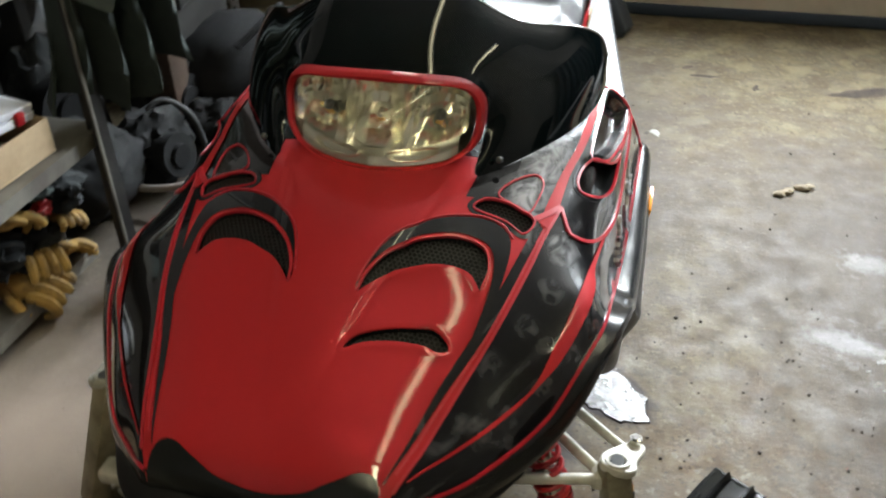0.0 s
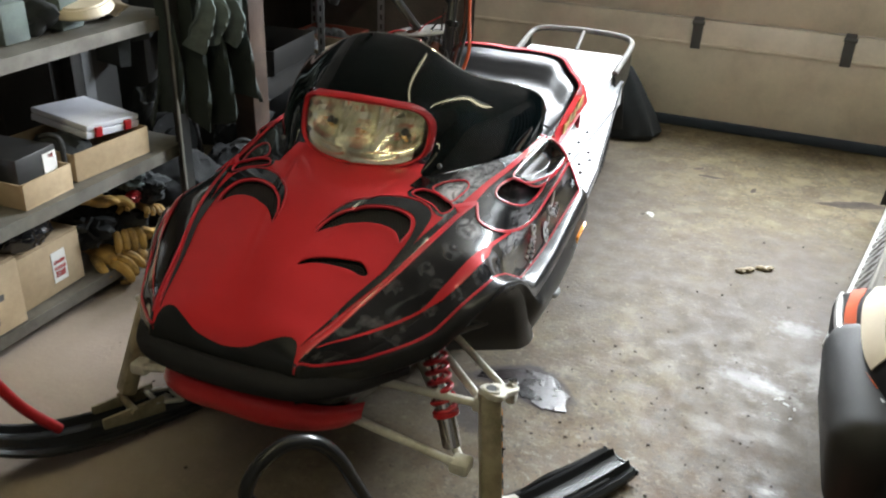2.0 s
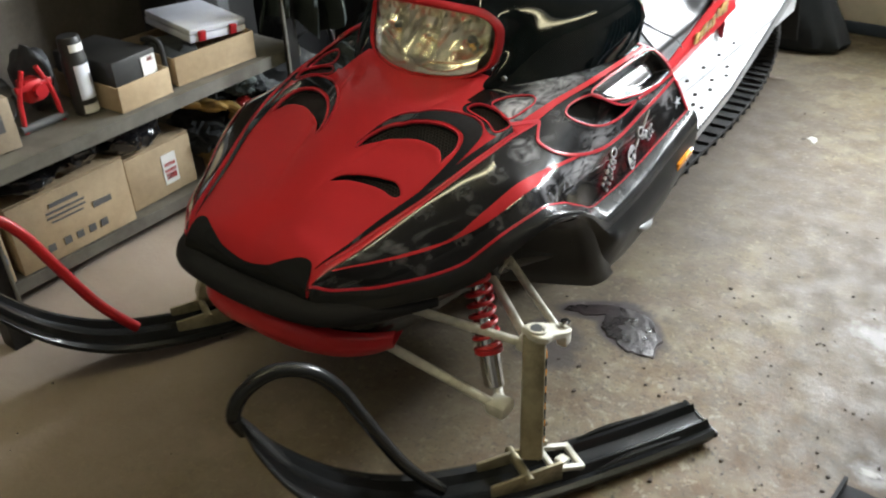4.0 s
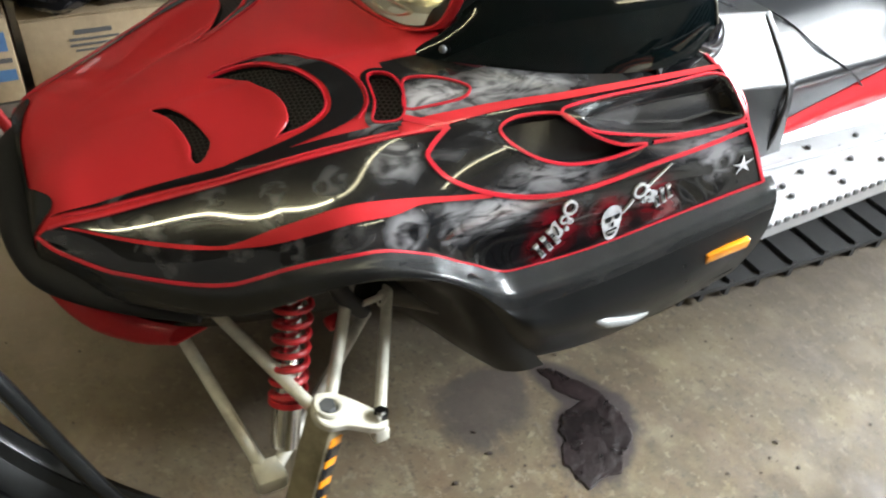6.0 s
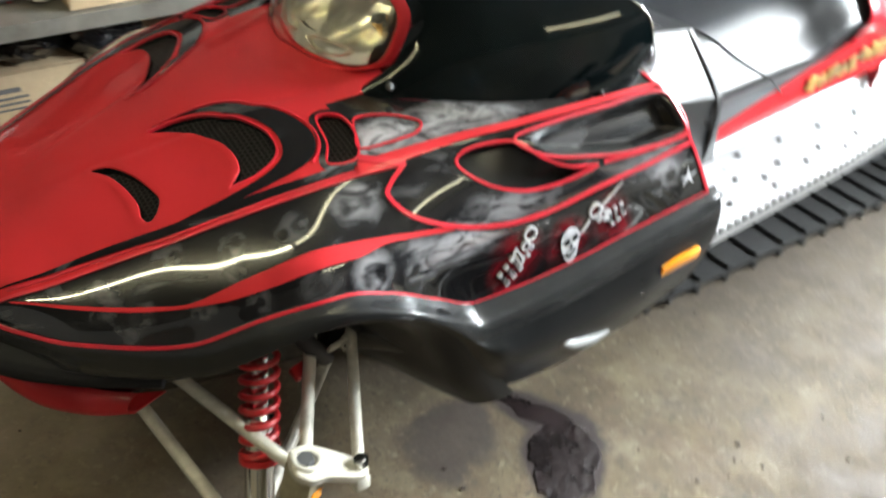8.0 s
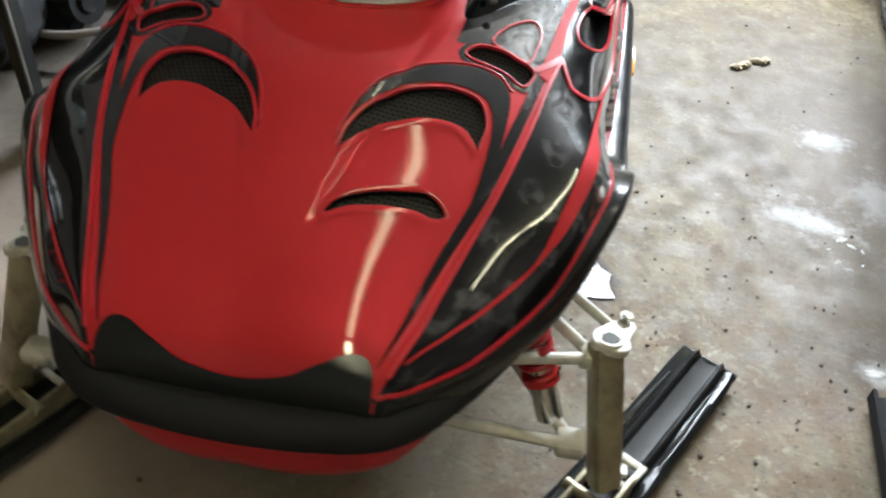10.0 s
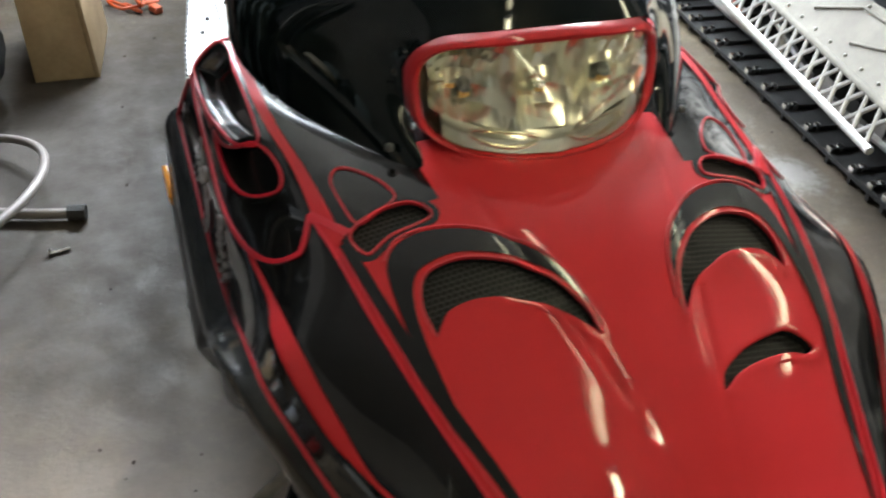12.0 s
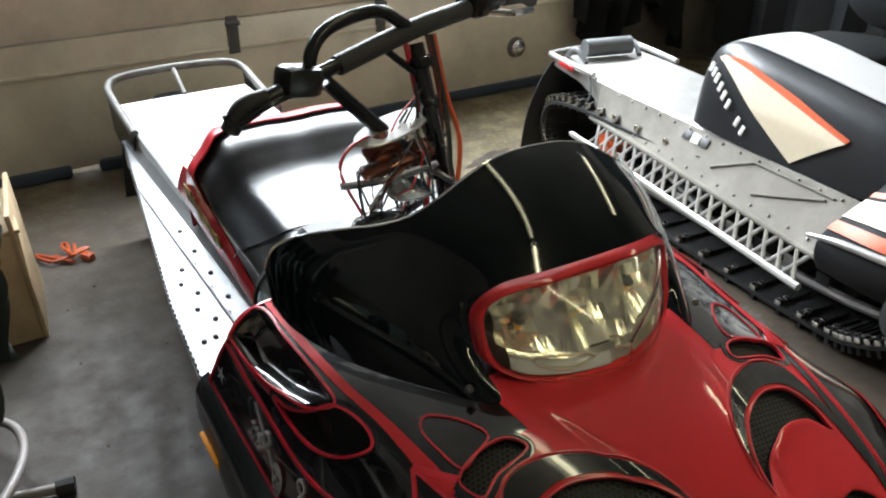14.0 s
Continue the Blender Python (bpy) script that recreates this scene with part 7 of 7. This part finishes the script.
    for k, (y, m, zz) in enumerate(((3.62, CARD_DARK, 0.212), (3.90, RUSTY, 0.212), (3.64, BOX_BLACK, 0.612), (3.92, CARD_DARK, 0.612), (3.66, BOX_BLACK, 1.012))):
        carton("bin", "open storage bin full of parts on the rack", (-1.50, y, zz), (0.34, 0.24, 0.13), m, 3 * (k % 3 - 1), True)
        for q in range(4):
            tagged(link_mesh("bin_part", lump((0.10, 0.09, 0.07), (-1.58 + 0.055 * q, y - 0.05 + 0.03 * (q % 3), zz + 0.105), 700 + 9 * k + q, 0.3), GREY_PLASTIC if (q + k) % 2 else RUBBER), "dull dark metal part heaped in a bin", "metal part", "parts in the bins")
    carton("low_box", "low dark carton standing beside the rack", (-1.48, 3.16, 0), (0.34, 0.52, 0.33), BOX_BLACK, 4, False, (), False)
    carton("bin", "open dark storage bin on a low carton", (-1.46, 3.18, 0.332), (0.32, 0.44, 0.12), BOX_BLACK, 6, True)
    tagged(link_mesh("wooden_post", box((0.10, 0.11, TOP - 0.004), (-1.15, 2.60, TOP / 2), 0.006), OLD_WOOD), "dark stained wooden post from floor to ceiling", "post")
    bag = thing("duffel_bag", "black nylon bag slumped on the floor beside the rack", "bag", (-1.05, 2.92, 0))
    part("body", lump((0.42, 0.50, 0.34), (0, 0, 0.165), 720, 0.16), BLACK_NYLON, bag)
    part("strap", tube([(0.10, -0.18, 0.30), (0.16, -0.08, 0.36), (0.16, 0.08, 0.37), (0.10, 0.18, 0.30)], 0.012, 6, 8), BLACK_NYLON, bag)
    for k, (x, y, h) in enumerate(((-1.62, 2.05, 1.5), (-1.68, 2.55, 1.25), (-1.7, 2.95, 1.7))):
        carton("tall_box", "tall dark carton against the wall", (x, y, 0), (0.3, 0.3, h), BOX_BLACK, 5 * k, False, ((0.0, h * 0.5, 0.05, h * 0.96, GREY_PLASTIC),), True)
    tagged(link_mesh("coat", drape(0.6, 0.9, (-1.42, 2.2, 1.55), 2.2, 0.06, 80, 5), DARK_CLOTH), "long dark coat hanging against the wall", "coat")
    tagged(link_mesh("coat", drape(0.5, 1.0, (-1.42, 2.75, 1.6), 5.2, 0.06, 85, 4), DARK_CLOTH), "long dark coat hanging against the wall", "coat")


def blot(name, label, category, at, rx, ry, seed, mat, rz=0.0, z=0.002, rag=0.3, kind="", lumps=0.0):
    """Thin irregular spill on the floor."""
    n = 150
    rows = []
    for k, r in enumerate((0.02, 0.4, 0.7, 0.9, 1.0) if not lumps else (0.02, 0.12, 0.22, 0.32, 0.42, 0.52, 0.62, 0.71, 0.79, 0.86, 0.92, 0.97, 1.0)):
        ring, last = [], r == 1.0
        for i in range(n):
            a = i * math.tau / n
            w = 1 + rag * (noise.noise((math.cos(a) * 1.6 + seed, math.sin(a) * 1.6, seed * 2.0)) + 0.35 * noise.noise((math.cos(a) * 4 + seed, math.sin(a) * 4, seed)) + 0.12 * noise.noise((math.cos(a) * 14 + seed, math.sin(a) * 14, seed)))
            ring.append((r * w * rx * math.cos(a), r * w * ry * math.sin(a), 0.0003 if last else z + lumps * noise.noise((r * rx * math.cos(a) * 70, r * ry * math.sin(a) * 70, seed))))
        rows.append(ring)
    bm = sheet(rows, True)
    bmesh.ops.transform(bm, matrix=pose(at[0], at[1], 0, 0, 0, rz), verts=bm.verts)
    o = link_mesh(name, bm, mat)
    return tagged(o, label, category, "", kind)


def sack():
    rows = []
    for z, hx, hy, cx in ((0.004, 0.225, 0.115, 0.105), (0.03, 0.245, 0.130, 0.100), (0.12, 0.215, 0.122, 0.092), (0.20, 0.178, 0.105, 0.088), (0.28, 0.140, 0.085, 0.082), (0.335, 0.105, 0.062, 0.078), (0.365, 0.062, 0.035, 0.076), (0.372, 0.006, 0.004, 0.076)):
        ring = []
        for i in range(40):
            a = i * math.tau / 40
            c, d = math.cos(a), math.sin(a)
            r = 1 + 0.09 * noise.noise((c * 2.4, d * 2.4, z * 5.0)) + 0.05 * math.sin(a * 9 + 6 * z)
            ring.append((cx + hx * r * math.copysign(abs(c) ** 0.7, c), 3.96 + hy * r * math.copysign(abs(d) ** 0.8, d), z))
        rows.append(ring)
    tagged(link_mesh("sack", sheet(rows, True), DARK_CLOTH), "dark cloth sack slumped on the floor against the garage door", "sack")


def floor_marks():
    blot("oil_puddle", "wet black oil puddle on the concrete under the sled", "spill", (0.43, 1.635), 0.100, 0.064, 3, OIL, -42, 0.0030, 0.30, "", 0.0011)
    blot("oil_puddle", "wet black oil trail leading from the puddle", "spill", (0.325, 1.668), 0.085, 0.024, 8, OIL, 28, 0.0020, 0.45, "", 0.0006)
    for k, (x, y, r) in enumerate(((1.05, 1.47, 0.022), (1.056, 1.883, 0.014), (1.034, 1.80, 0.010), (1.10, 1.85, 0.009), (0.49, 2.99, 0.03), (1.076, 1.864, 0.010), (1.054, 1.779, 0.009), (1.02, 1.84, 0.007), (1.09, 1.80, 0.007))):
        blot("powder_spot", "white powder spilled on the concrete", "spill", (x, y), r, r * 0.45, 20 + k, CHALK, 30 * k, 0.0008, 0.7)
    for k, (x, y, rx, ry) in enumerate(((0.665, 3.54, 0.05, 0.014), (1.27, 3.49, 0.14, 0.035), (0.60, 3.62, 0.03, 0.012), (0.46, 2.98, 0.012, 0.008), (0.86, 3.46, 0.03, 0.01), )):
        blot("oil_stain", "dark scuff on the bare concrete", "spill", (x, y), rx, ry, 50 + k, OIL_DRY, 20 * k, 0.0008, 0.35)
    rng = random.Random(4)
    for k in range(6):
        x, y = 0.885 + 0.018 * k + rng.uniform(-0.008, 0.008), 2.64 + 0.012 * k + rng.uniform(-0.012, 0.012)
        tagged(link_mesh("leaf_scrap", lump((0.035, 0.02, 0.016), (x, y, 0.007), 120 + k, 0.5, 1.0, 2), LEAF), "dry crumpled leaf scrap on the floor", "leaf", "leaf scraps")
    grit = []
    for k in range(340):
        x, y = (rng.uniform(-0.8, 1.3), rng.uniform(0.2, 3.6)) if k % 2 else (rng.gauss(0.72, 0.22), rng.gauss(1.45, 0.40))
        r = rng.uniform(0.001, 0.004) * rng.uniform(0.6, 1.0)
        grit.append(box((r * 2, r * 1.6, r), (x, y, r / 2), 0, (0, 0, rng.uniform(0, 90))))
    tagged(link_mesh("grit", merge(*grit), OIL_DRY), "scattered dark grit on the concrete floor", "grit", "", "stuff")


shelf_unit()
shelf_load()
west_clutter()
sack()
floor_marks()


# ---- second sled beside the first ----
# pale grey that paints the daylight reflected in black vinyl
VINYL_SHEEN = material("painted_vinyl_sheen", (0.45, 0.45, 0.45), rough=0.35, bump=0.1, bump_scale=600, grain=0.1)


def second_sled():
    ob = thing("snowmobile", "black, white and orange snowmobile with an aluminium tunnel, parked alongside", "snowmobile", (1.66, 3.32, 0))
    ob.rotation_euler[2] = radians(-5)

    # tunnel with a flat bright top
    rows = [[(0.195, y, low), (0.195, y, z - 0.012), (0.183, y, z), (0.06, y, z), (-0.06, y, z), (-0.183, y, z), (-0.195, y, z - 0.012), (-0.195, y, low)] for y, z, low in ((-1.5, 0.43, 0.26), (-0.8, 0.445, 0.26), (-0.42, 0.452, 0.28), (-0.30, 0.454, 0.375), (-0.2, 0.455, 0.408), (-0.02, 0.455, 0.425))]
    part("tunnel", sheet(rows, False, 0.003), WHITE_METAL, ob, "white coated aluminium tunnel")
    for s in (-1, 1):
        # sloping footwell plate and lattice board
        rows = [[(s * 0.197, y, 0.44), (s * np.interp(y, [-1.55, -0.35], [0.30, 0.215]), y, 0.345), (s * np.interp(y, [-1.55, -0.35], [0.345, 0.235]), y, 0.315)] for y in np.linspace(-1.55, -0.35, 12)]
        part("footwell_plate", sheet(rows, False, 0.003), SIDE_METAL, ob, "sloping dull grey metal side plate")
        wide = lambda y, t: np.interp(t, [0, 0.76, 1], [0.197, np.interp(y, [-1.55, -0.35], [0.30, 0.215]), np.interp(y, [-1.55, -0.35], [0.345, 0.235])])
        on_plate = lambda y, t, up=0.004: (s * (wide(y, t) + up * 0.8), y, np.interp(t, [0, 0.76, 1], [0.44, 0.345, 0.315]) + up * 0.5)
        # pressed ribs and rivets
        for ya, ta, yb, tb in ((-1.02, 0.62, -1.16, 0.16), (-1.16, 0.16, -1.46, 0.14), (-1.22, 0.70, -1.44, 0.22)):
            part("pressed_rib", tube([on_plate(ya + (yb - ya) * k, ta + (tb - ta) * k, 0.002) for k in (0, 0.35, 0.7, 1)], 0.0045, 4, 8), SIDE_METAL, ob)
        head = bmesh.new()
        bmesh.ops.create_uvsphere(head, u_segments=8, v_segments=5, radius=0.005)
        copies("rivet", head, RAIL_METAL, ob, [pose(*on_plate(y, t, 0.001)) for t in (0.10, 0.86) for y in np.arange(-1.48, -0.42, 0.078)])
        outer = lambda y: np.interp(y, [-1.55, -0.35], [0.398, 0.285])
        edge = [(s * outer(y), y, 0.240) for y in np.linspace(-1.55, -0.30, 8)]
        part("board_rail", tube(edge, 0.011, 3, 8), WHITE_METAL, ob, "pale running board edge rail")
        inner = [(s * np.interp(y, [-1.55, -0.35], [0.345, 0.235]), y, 0.315) for y in np.linspace(-1.55, -0.35, 8)]
        part("board_rail", tube(inner, 0.010, 3, 8), SIDE_METAL, ob)
        # crossed lattice between the two rails
        for y in np.arange(-1.50, -0.40, 0.062):
            for dy in (-0.027, 0.027):
                a, b = np.interp(y - dy, [-1.55, -0.35], [0.345, 0.235]), outer(y + dy)
                part("board_rung", rod((s * a, y - dy, 0.315), (s * b, y + dy, 0.240), 0.0065, 6), WHITE_METAL, ob)
        for k in (0, 1, 2):
            part("plate_decal", box((0.003, 0.036, 0.032), on_plate(-0.86 - 0.042 * k, 0.24, 0.003), 0.001, (0, -s * 29, 0)), BOX_BLACK if k != 1 else PAPER, ob, "small square sticker")
        part("grab_hook", tube([(s * 0.240, -0.30, 0.33), (s * 0.225, -0.32, 0.39), (s * 0.20, -0.27, 0.455)], 0.005, 5, 8), GREY_PLASTIC, ob)
        part("rail", tube([(s * 0.10, -1.75, 0.20), (s * 0.10, -1.5, 0.085), (s * 0.10, -0.3, 0.075), (s * 0.10, -0.05, 0.12)], 0.016, 6, 8), WHITE_METAL, ob, "drilled slide rail")
        for k in range(13):
            h = bmesh.new()
            bmesh.ops.create_cone(h, cap_ends=True, segments=10, radius1=0.010, radius2=0.010, depth=0.006)
            bmesh.ops.transform(h, matrix=pose(s * 0.199, -1.35 + 0.085 * k, 0.285, 0, 90), verts=h.verts)
            part("drilled_hole", h, PAPER if k % 3 else BOX_BLACK, ob)
        part("skid_arm", tube([(s * 0.12, -0.95, 0.10), (s * 0.14, -0.70, 0.20), (s * 0.15, -0.55, 0.26)], 0.012, 5, 8), ALU, ob)
    part("skid_bracket", merge(box((0.05, 0.10, 0.08), (-0.185, -0.42, 0.22), 0.012), rod((-0.215, -0.42, 0.22), (-0.16, -0.42, 0.22), 0.03, 16), rod((-0.20, -0.46, 0.20), (-0.19, -0.62, 0.15), 0.014, 12), rod((-0.20, -0.40, 0.25), (-0.20, -0.56, 0.27), 0.012, 12)), ORANGE, ob, "orange suspension bracket")
    # track
    loop = [(-1.78, 0.30), (-1.80, 0.16), (-1.65, 0.06), (-1.45, 0.03), (-0.8, 0.03), (-0.25, 0.04), (-0.05, 0.11), (-0.02, 0.22), (-0.12, 0.31), (-0.5, 0.34), (-1.4, 0.34)]
    c = smooth_line([(0, y, z) for y, z in loop], 6, True)
    part("track_belt", sheet(np.array([np.concatenate([c + (x, 0, 0), c[:1] + (x, 0, 0)]) for x in (-0.245, -0.08, 0.08, 0.245)]), False, 0.012), RUBBER, ob, "black rubber track")
    lug = []
    for i in range(len(c)):
        d = c[(i + 1) % len(c)] - c[i - 1]
        for x in (-0.17, 0.0, 0.17):
            lug.append(pose(x, c[i][1], c[i][2], math.degrees(math.atan2(d[2], d[1]))))
    copies("track_lug", box((0.13, 0.012, 0.05), (0, 0, 0), 0), RUBBER, ob, lug)
    clip = []
    for i in range(0, len(c), 1):
        d = c[(i + 1) % len(c)] - c[i - 1]
        for x in (-0.235, -0.205, 0.205, 0.235):
            clip.append(pose(x, c[i][1], c[i][2] + 0.018, math.degrees(math.atan2(d[2], d[1]))))
    copies("track_clip", box((0.016, 0.020, 0.024), (0, 0, 0), 0.002), CHROME, ob, clip)
    for k in range(9):
        part("suspension_web", box((0.006, 0.05, 0.05), (-0.105, -1.40 + 0.13 * k, 0.105), 0.004, (0, 0, 0)), WHITE_METAL if k % 2 else RUBBER, ob)
    # tail: flap, grey bag roll and lamp strip
    part("snow_flap", sheet(loft_spline([[(x, 0.0 + dy, z) for x in (-0.21 * k, -0.1 * k, 0, 0.1 * k, 0.21 * k)] for dy, z, k in ((-0.02, 0.445, 1.0), (0.0, 0.36, 1.2), (0.02, 0.22, 1.40), (0.03, 0.07, 1.48))], 4, 4), False, 0.005), RUBBER, ob, "black rubber snow flap")
    part("tail_rim", tube([(-0.2, -0.30, 0.462), (-0.205, -0.05, 0.468), (-0.16, 0.012, 0.47), (0.16, 0.012, 0.47), (0.205, -0.05, 0.468), (0.2, -0.30, 0.462)], 0.011, 5, 8), WHITE_METAL, ob)
    part("tail_lamp", box((0.006, 0.10, 0.02), (-0.217, -0.14, 0.455), 0.004), RED_PLASTIC, ob, "dark red side lamp")
    part("cargo_roll", tube([(-0.10, -0.09, 0.50), (0.10, -0.12, 0.50)], 0.036, 3, 16), GREY_PLASTIC, ob, "grey cargo roll strapped to the tail")
    for s in (-1, 1):
        part("roll_bracket", tube([(s * 0.13 - 0.01, -0.03, 0.46), (s * 0.14, -0.09, 0.50), (s * 0.13, -0.15, 0.46)], 0.011, 5, 8), GREY_PLASTIC, ob)
    # seat: tapered block in black, cream and orange
    prof = [(-0.815, 0.09, 0.60, 0.45), (-0.845, 0.140, 0.685, 0.45), (-0.93, 0.158, 0.722, 0.45), (-1.05, 0.160, 0.722, 0.45), (-1.25, 0.150, 0.70, 0.44), (-1.50, 0.140, 0.67, 0.44), (-1.62, 0.13, 0.66, 0.44)]
    g = []
    for y, w, z, low in prof:
        g.append([(w + 0.045, y, low), (w + 0.03, y, (z + low) / 2), (w, y, z - 0.03), (w * 0.7, y, z), (0, y, z + 0.008), (-w * 0.7, y, z), (-w, y, z - 0.03), (-w - 0.03, y, (z + low) / 2), (-w - 0.045, y, low)])
    seat = part("seat", sheet(loft_spline(g, 6, 5)), VINYL, ob, "black seat with cream and orange side panels")
    for s in (-1, 1):
        def side(y, t):
            """Place on the seat's flank: t 0 at the foot, 1 at the top edge."""
            p = prof
            ys = [q[0] for q in p][::-1]
            w = np.interp(y, ys, [q[1] for q in p][::-1])
            z = np.interp(y, ys, [q[2] for q in p][::-1])
            zz = 0.45 + t * (z - 0.03 - 0.45)
            return (s * (np.interp(t, [0, 0.5, 1], [w + 0.05, w + 0.042, w + 0.008])), y, zz)
        for nm, m, lo, hi in (("cream_panel", CREAM, [(-0.895, 0.98), (-1.08, 0.52), (-1.270, 0.03)], [(-0.925, 0.99), (-1.17, 0.80), (-1.425, 0.58)]), ("orange_panel", ORANGE, [(-0.925, 0.985), (-1.17, 0.80), (-1.425, 0.585)], [(-1.0, 0.995), (-1.22, 0.855), (-1.435, 0.64)])):
            a, b = (np.stack([np.interp(np.linspace(0, 2, 24), (0, 1, 2), [q[i] for q in c]) for i in (0, 1)], 1) for c in (lo, hi))
            rows = []
            for k in np.linspace(0, 1, 10):
                q = a * (1 - k) + b * k
                rows.append([side(y, t) for y, t in q])
            part(nm, sheet(rows, False, 0.003), m, seat, "cream vinyl panel" if nm[0] == "c" else "orange vinyl panel")
        for k in range(9):
            if k == 6:
                continue
            y, t = -0.878 - 0.0255 * k, 0.86 - 0.083 * k
            o = part("seat_mark", box((0.004, 0.014, 0.034), Vector(side(y, t)) + Vector((s * 0.004, 0, 0)), 0.001, (25, 0, 0)), PAPER, seat, "white bar in place of lettering")
    # pale sheet over the black seat top, a painted reflection
    rows = []
    for y, w, z, low in prof[1:]:
        rows.append([(x * w, y - 0.004, z + 0.010 - 0.010 * abs(x) ** 3) for x in (-0.74, -0.4, 0.0, 0.4, 0.74)])
    part("seat_top", sheet(loft_spline(rows, 5, 4), False, 0.004), VINYL_SHEEN, seat, "vinyl seat top with its pale reflection painted in")
    # hood and side panels in black with orange and cream stripes
    prof = [(-2.52, 0.08, 0.44, 0.36, 0.08), (-2.42, 0.12, 0.52, 0.30, 0.13), (-2.22, 0.17, 0.58, 0.28, 0.20), (-2.08, 0.21, 0.62, 0.28, 0.27), (-1.95, 0.25, 0.64, 0.28, 0.34), (-1.75, 0.24, 0.66, 0.28, 0.378), (-1.58, 0.18, 0.60, 0.28, 0.382)]
    g = []
    for y, w, top, low, wide in prof:
        g.append([(wide - 0.10, y, low), (wide, y, low + 0.03), (wide + 0.015, y, low + 0.13), (w + 0.03, y, top - 0.10), (w * 0.6, y, top - 0.02), (0, y, top), (-w * 0.6, y, top - 0.02), (-w - 0.03, y, top - 0.10), (-wide - 0.015, y, low + 0.13), (-wide, y, low + 0.03), (-wide + 0.10, y, low)])
    part("hood", sheet(loft_spline(g, 6, 5)), DULL_PLASTIC, ob, "black hood with orange and cream side stripes")
    gg = loft_spline(g, 6, 5)
    for s in (1, -1):
        # bands along the flank, from the pale rim inwards
        for m, a, b, first, lift in ((ORANGE, 38.3, 39.2, 20, 0.004), (CREAM, 36.2, 37.9, 22, 0.004), (ORANGE, 35.4, 35.9, 22, 0.005), (ORANGE, 33.2, 33.7, 20, 0.005)):
            band = []
            for c in np.linspace(a, b, 4):
                c = c if s < 0 else 50 - c
                k = int(c)
                p = gg[first:, k] * (1 - c + k) + gg[first:, k + 1] * (c - k)
                band.append(p + np.array([s * lift * 0.7, 0, lift * 0.7]))
            part("side_stripe", sheet(band, False, 0.002), m, ob, "orange stripe" if m is ORANGE else "cream stripe")
        part("side_rim", tube([(s * 0.285, -2.075, 0.445), (s * 0.345, -1.97, 0.435), (s * 0.386, -1.80, 0.425), (s * 0.398, -1.64, 0.415), (s * 0.396, -1.54, 0.395)], [0.004, 0.008, 0.011, 0.010, 0.005], 6, 10), WHITE_METAL, ob, "pale grey rim along the flank")
        part("side_knee", box((0.165, 0.40, 0.27), (s * 0.300, -1.965, 0.325), 0.065, (8, s * 9, -s * 8), 5), RUBBER, ob, "black rounded lower side cover")
    part("underbody", box((0.52, 0.9, 0.12), (0, -1.95, 0.28), 0.03), DULL_PLASTIC, ob)
    part("windscreen", sheet(loft_spline([[(x, -1.78 + 0.10 * k + 0.25 * abs(x), 0.70 + 0.16 * k - 0.2 * abs(x)) for x in (-0.24, -0.12, 0, 0.12, 0.24)] for k in (0, 0.5, 1)], 4, 4), False, 0.004), TINT, ob, "black windscreen")
    # front suspension and skis
    for s in (-1, 1):
        part("front_arm", merge(rod((s * 0.2, -2.20, 0.33), (s * 0.34, -2.22, 0.15), 0.014), rod((s * 0.2, -2.36, 0.33), (s * 0.34, -2.24, 0.15), 0.014)), ORANGE, ob, "orange tubular front arm")
        part("front_spindle", merge(box((0.045, 0.055, 0.16), (s * 0.355, -2.22, 0.13), 0.012), rod((s * 0.32, -2.22, 0.16), (s * 0.39, -2.22, 0.16), 0.018, 14)), ORANGE, ob, "orange spindle")
        rows = [[(s * 0.41 + dx, y, z + dz) for dx, dz in ((-0.07, 0.03), (-0.07, 0.0), (-0.03, 0.005), (0.03, 0.005), (0.07, 0.0), (0.07, 0.03))] for y, z in ((-2.85, 0.18), (-2.76, 0.08), (-2.6, 0.03), (-2.3, 0.015), (-1.98, 0.015))]
        part("ski", sheet(rows, False, 0.008), DULL_PLASTIC, ob, "black plastic ski")


second_sled()


def east_clutter():
    """Dark covered things behind the second sled."""
    ch = thing("folding_chair", "dark padded folding chair behind the second sled", "chair", (2.55, 2.75, 0))
    part("seat", lump((0.46, 0.46, 0.12), (0, 0, 0.46), 301, 0.10), BLACK_NYLON, ch)
    part("backrest", lump((0.14, 0.46, 0.44), (0.22, 0, 0.74), 302, 0.12), BLACK_NYLON, ch)
    for x in (-0.18, 0.18):
        for y in (-0.18, 0.18):
            part("leg", rod((x, y, 0.0), (x * 0.8, y * 0.8, 0.44), 0.012, 10), GREY_PLASTIC, ch)
    tagged(link_mesh("coat", drape(0.7, 1.5, (2.6, Y1 - 0.10, 1.75), 3.4, 0.06, 0, 6), BLACK_NYLON), "long black cloth hanging beside the door", "cloth")
    # black cloth added in front of the east wall to make it dark
    tp = thing("tarp", "long black tarp added against the wall to darken it", "tarp", (X1 - 0.12, 3.15, 0))
    part("cloth", drape(1.7, 1.75, (0, 0, 1.95), 5.1, 0.05, 90, 7), BLACK_NYLON, tp)
    part("hem", tube([(-0.012, y, 1.955) for y in np.linspace(-0.85, 0.85, 9)], 0.014, 3, 8), BLACK_NYLON, tp, "rolled top hem")
    for y in np.linspace(-0.78, 0.78, 6):
        part("eyelet", tube([(-0.03, y + 0.016 * math.cos(a), 1.92 + 0.016 * math.sin(a)) for a in np.linspace(0, math.tau, 10, endpoint=False)], 0.004, 2, 6, True), GREY_METAL, tp, "dull metal eyelet")


east_clutter()
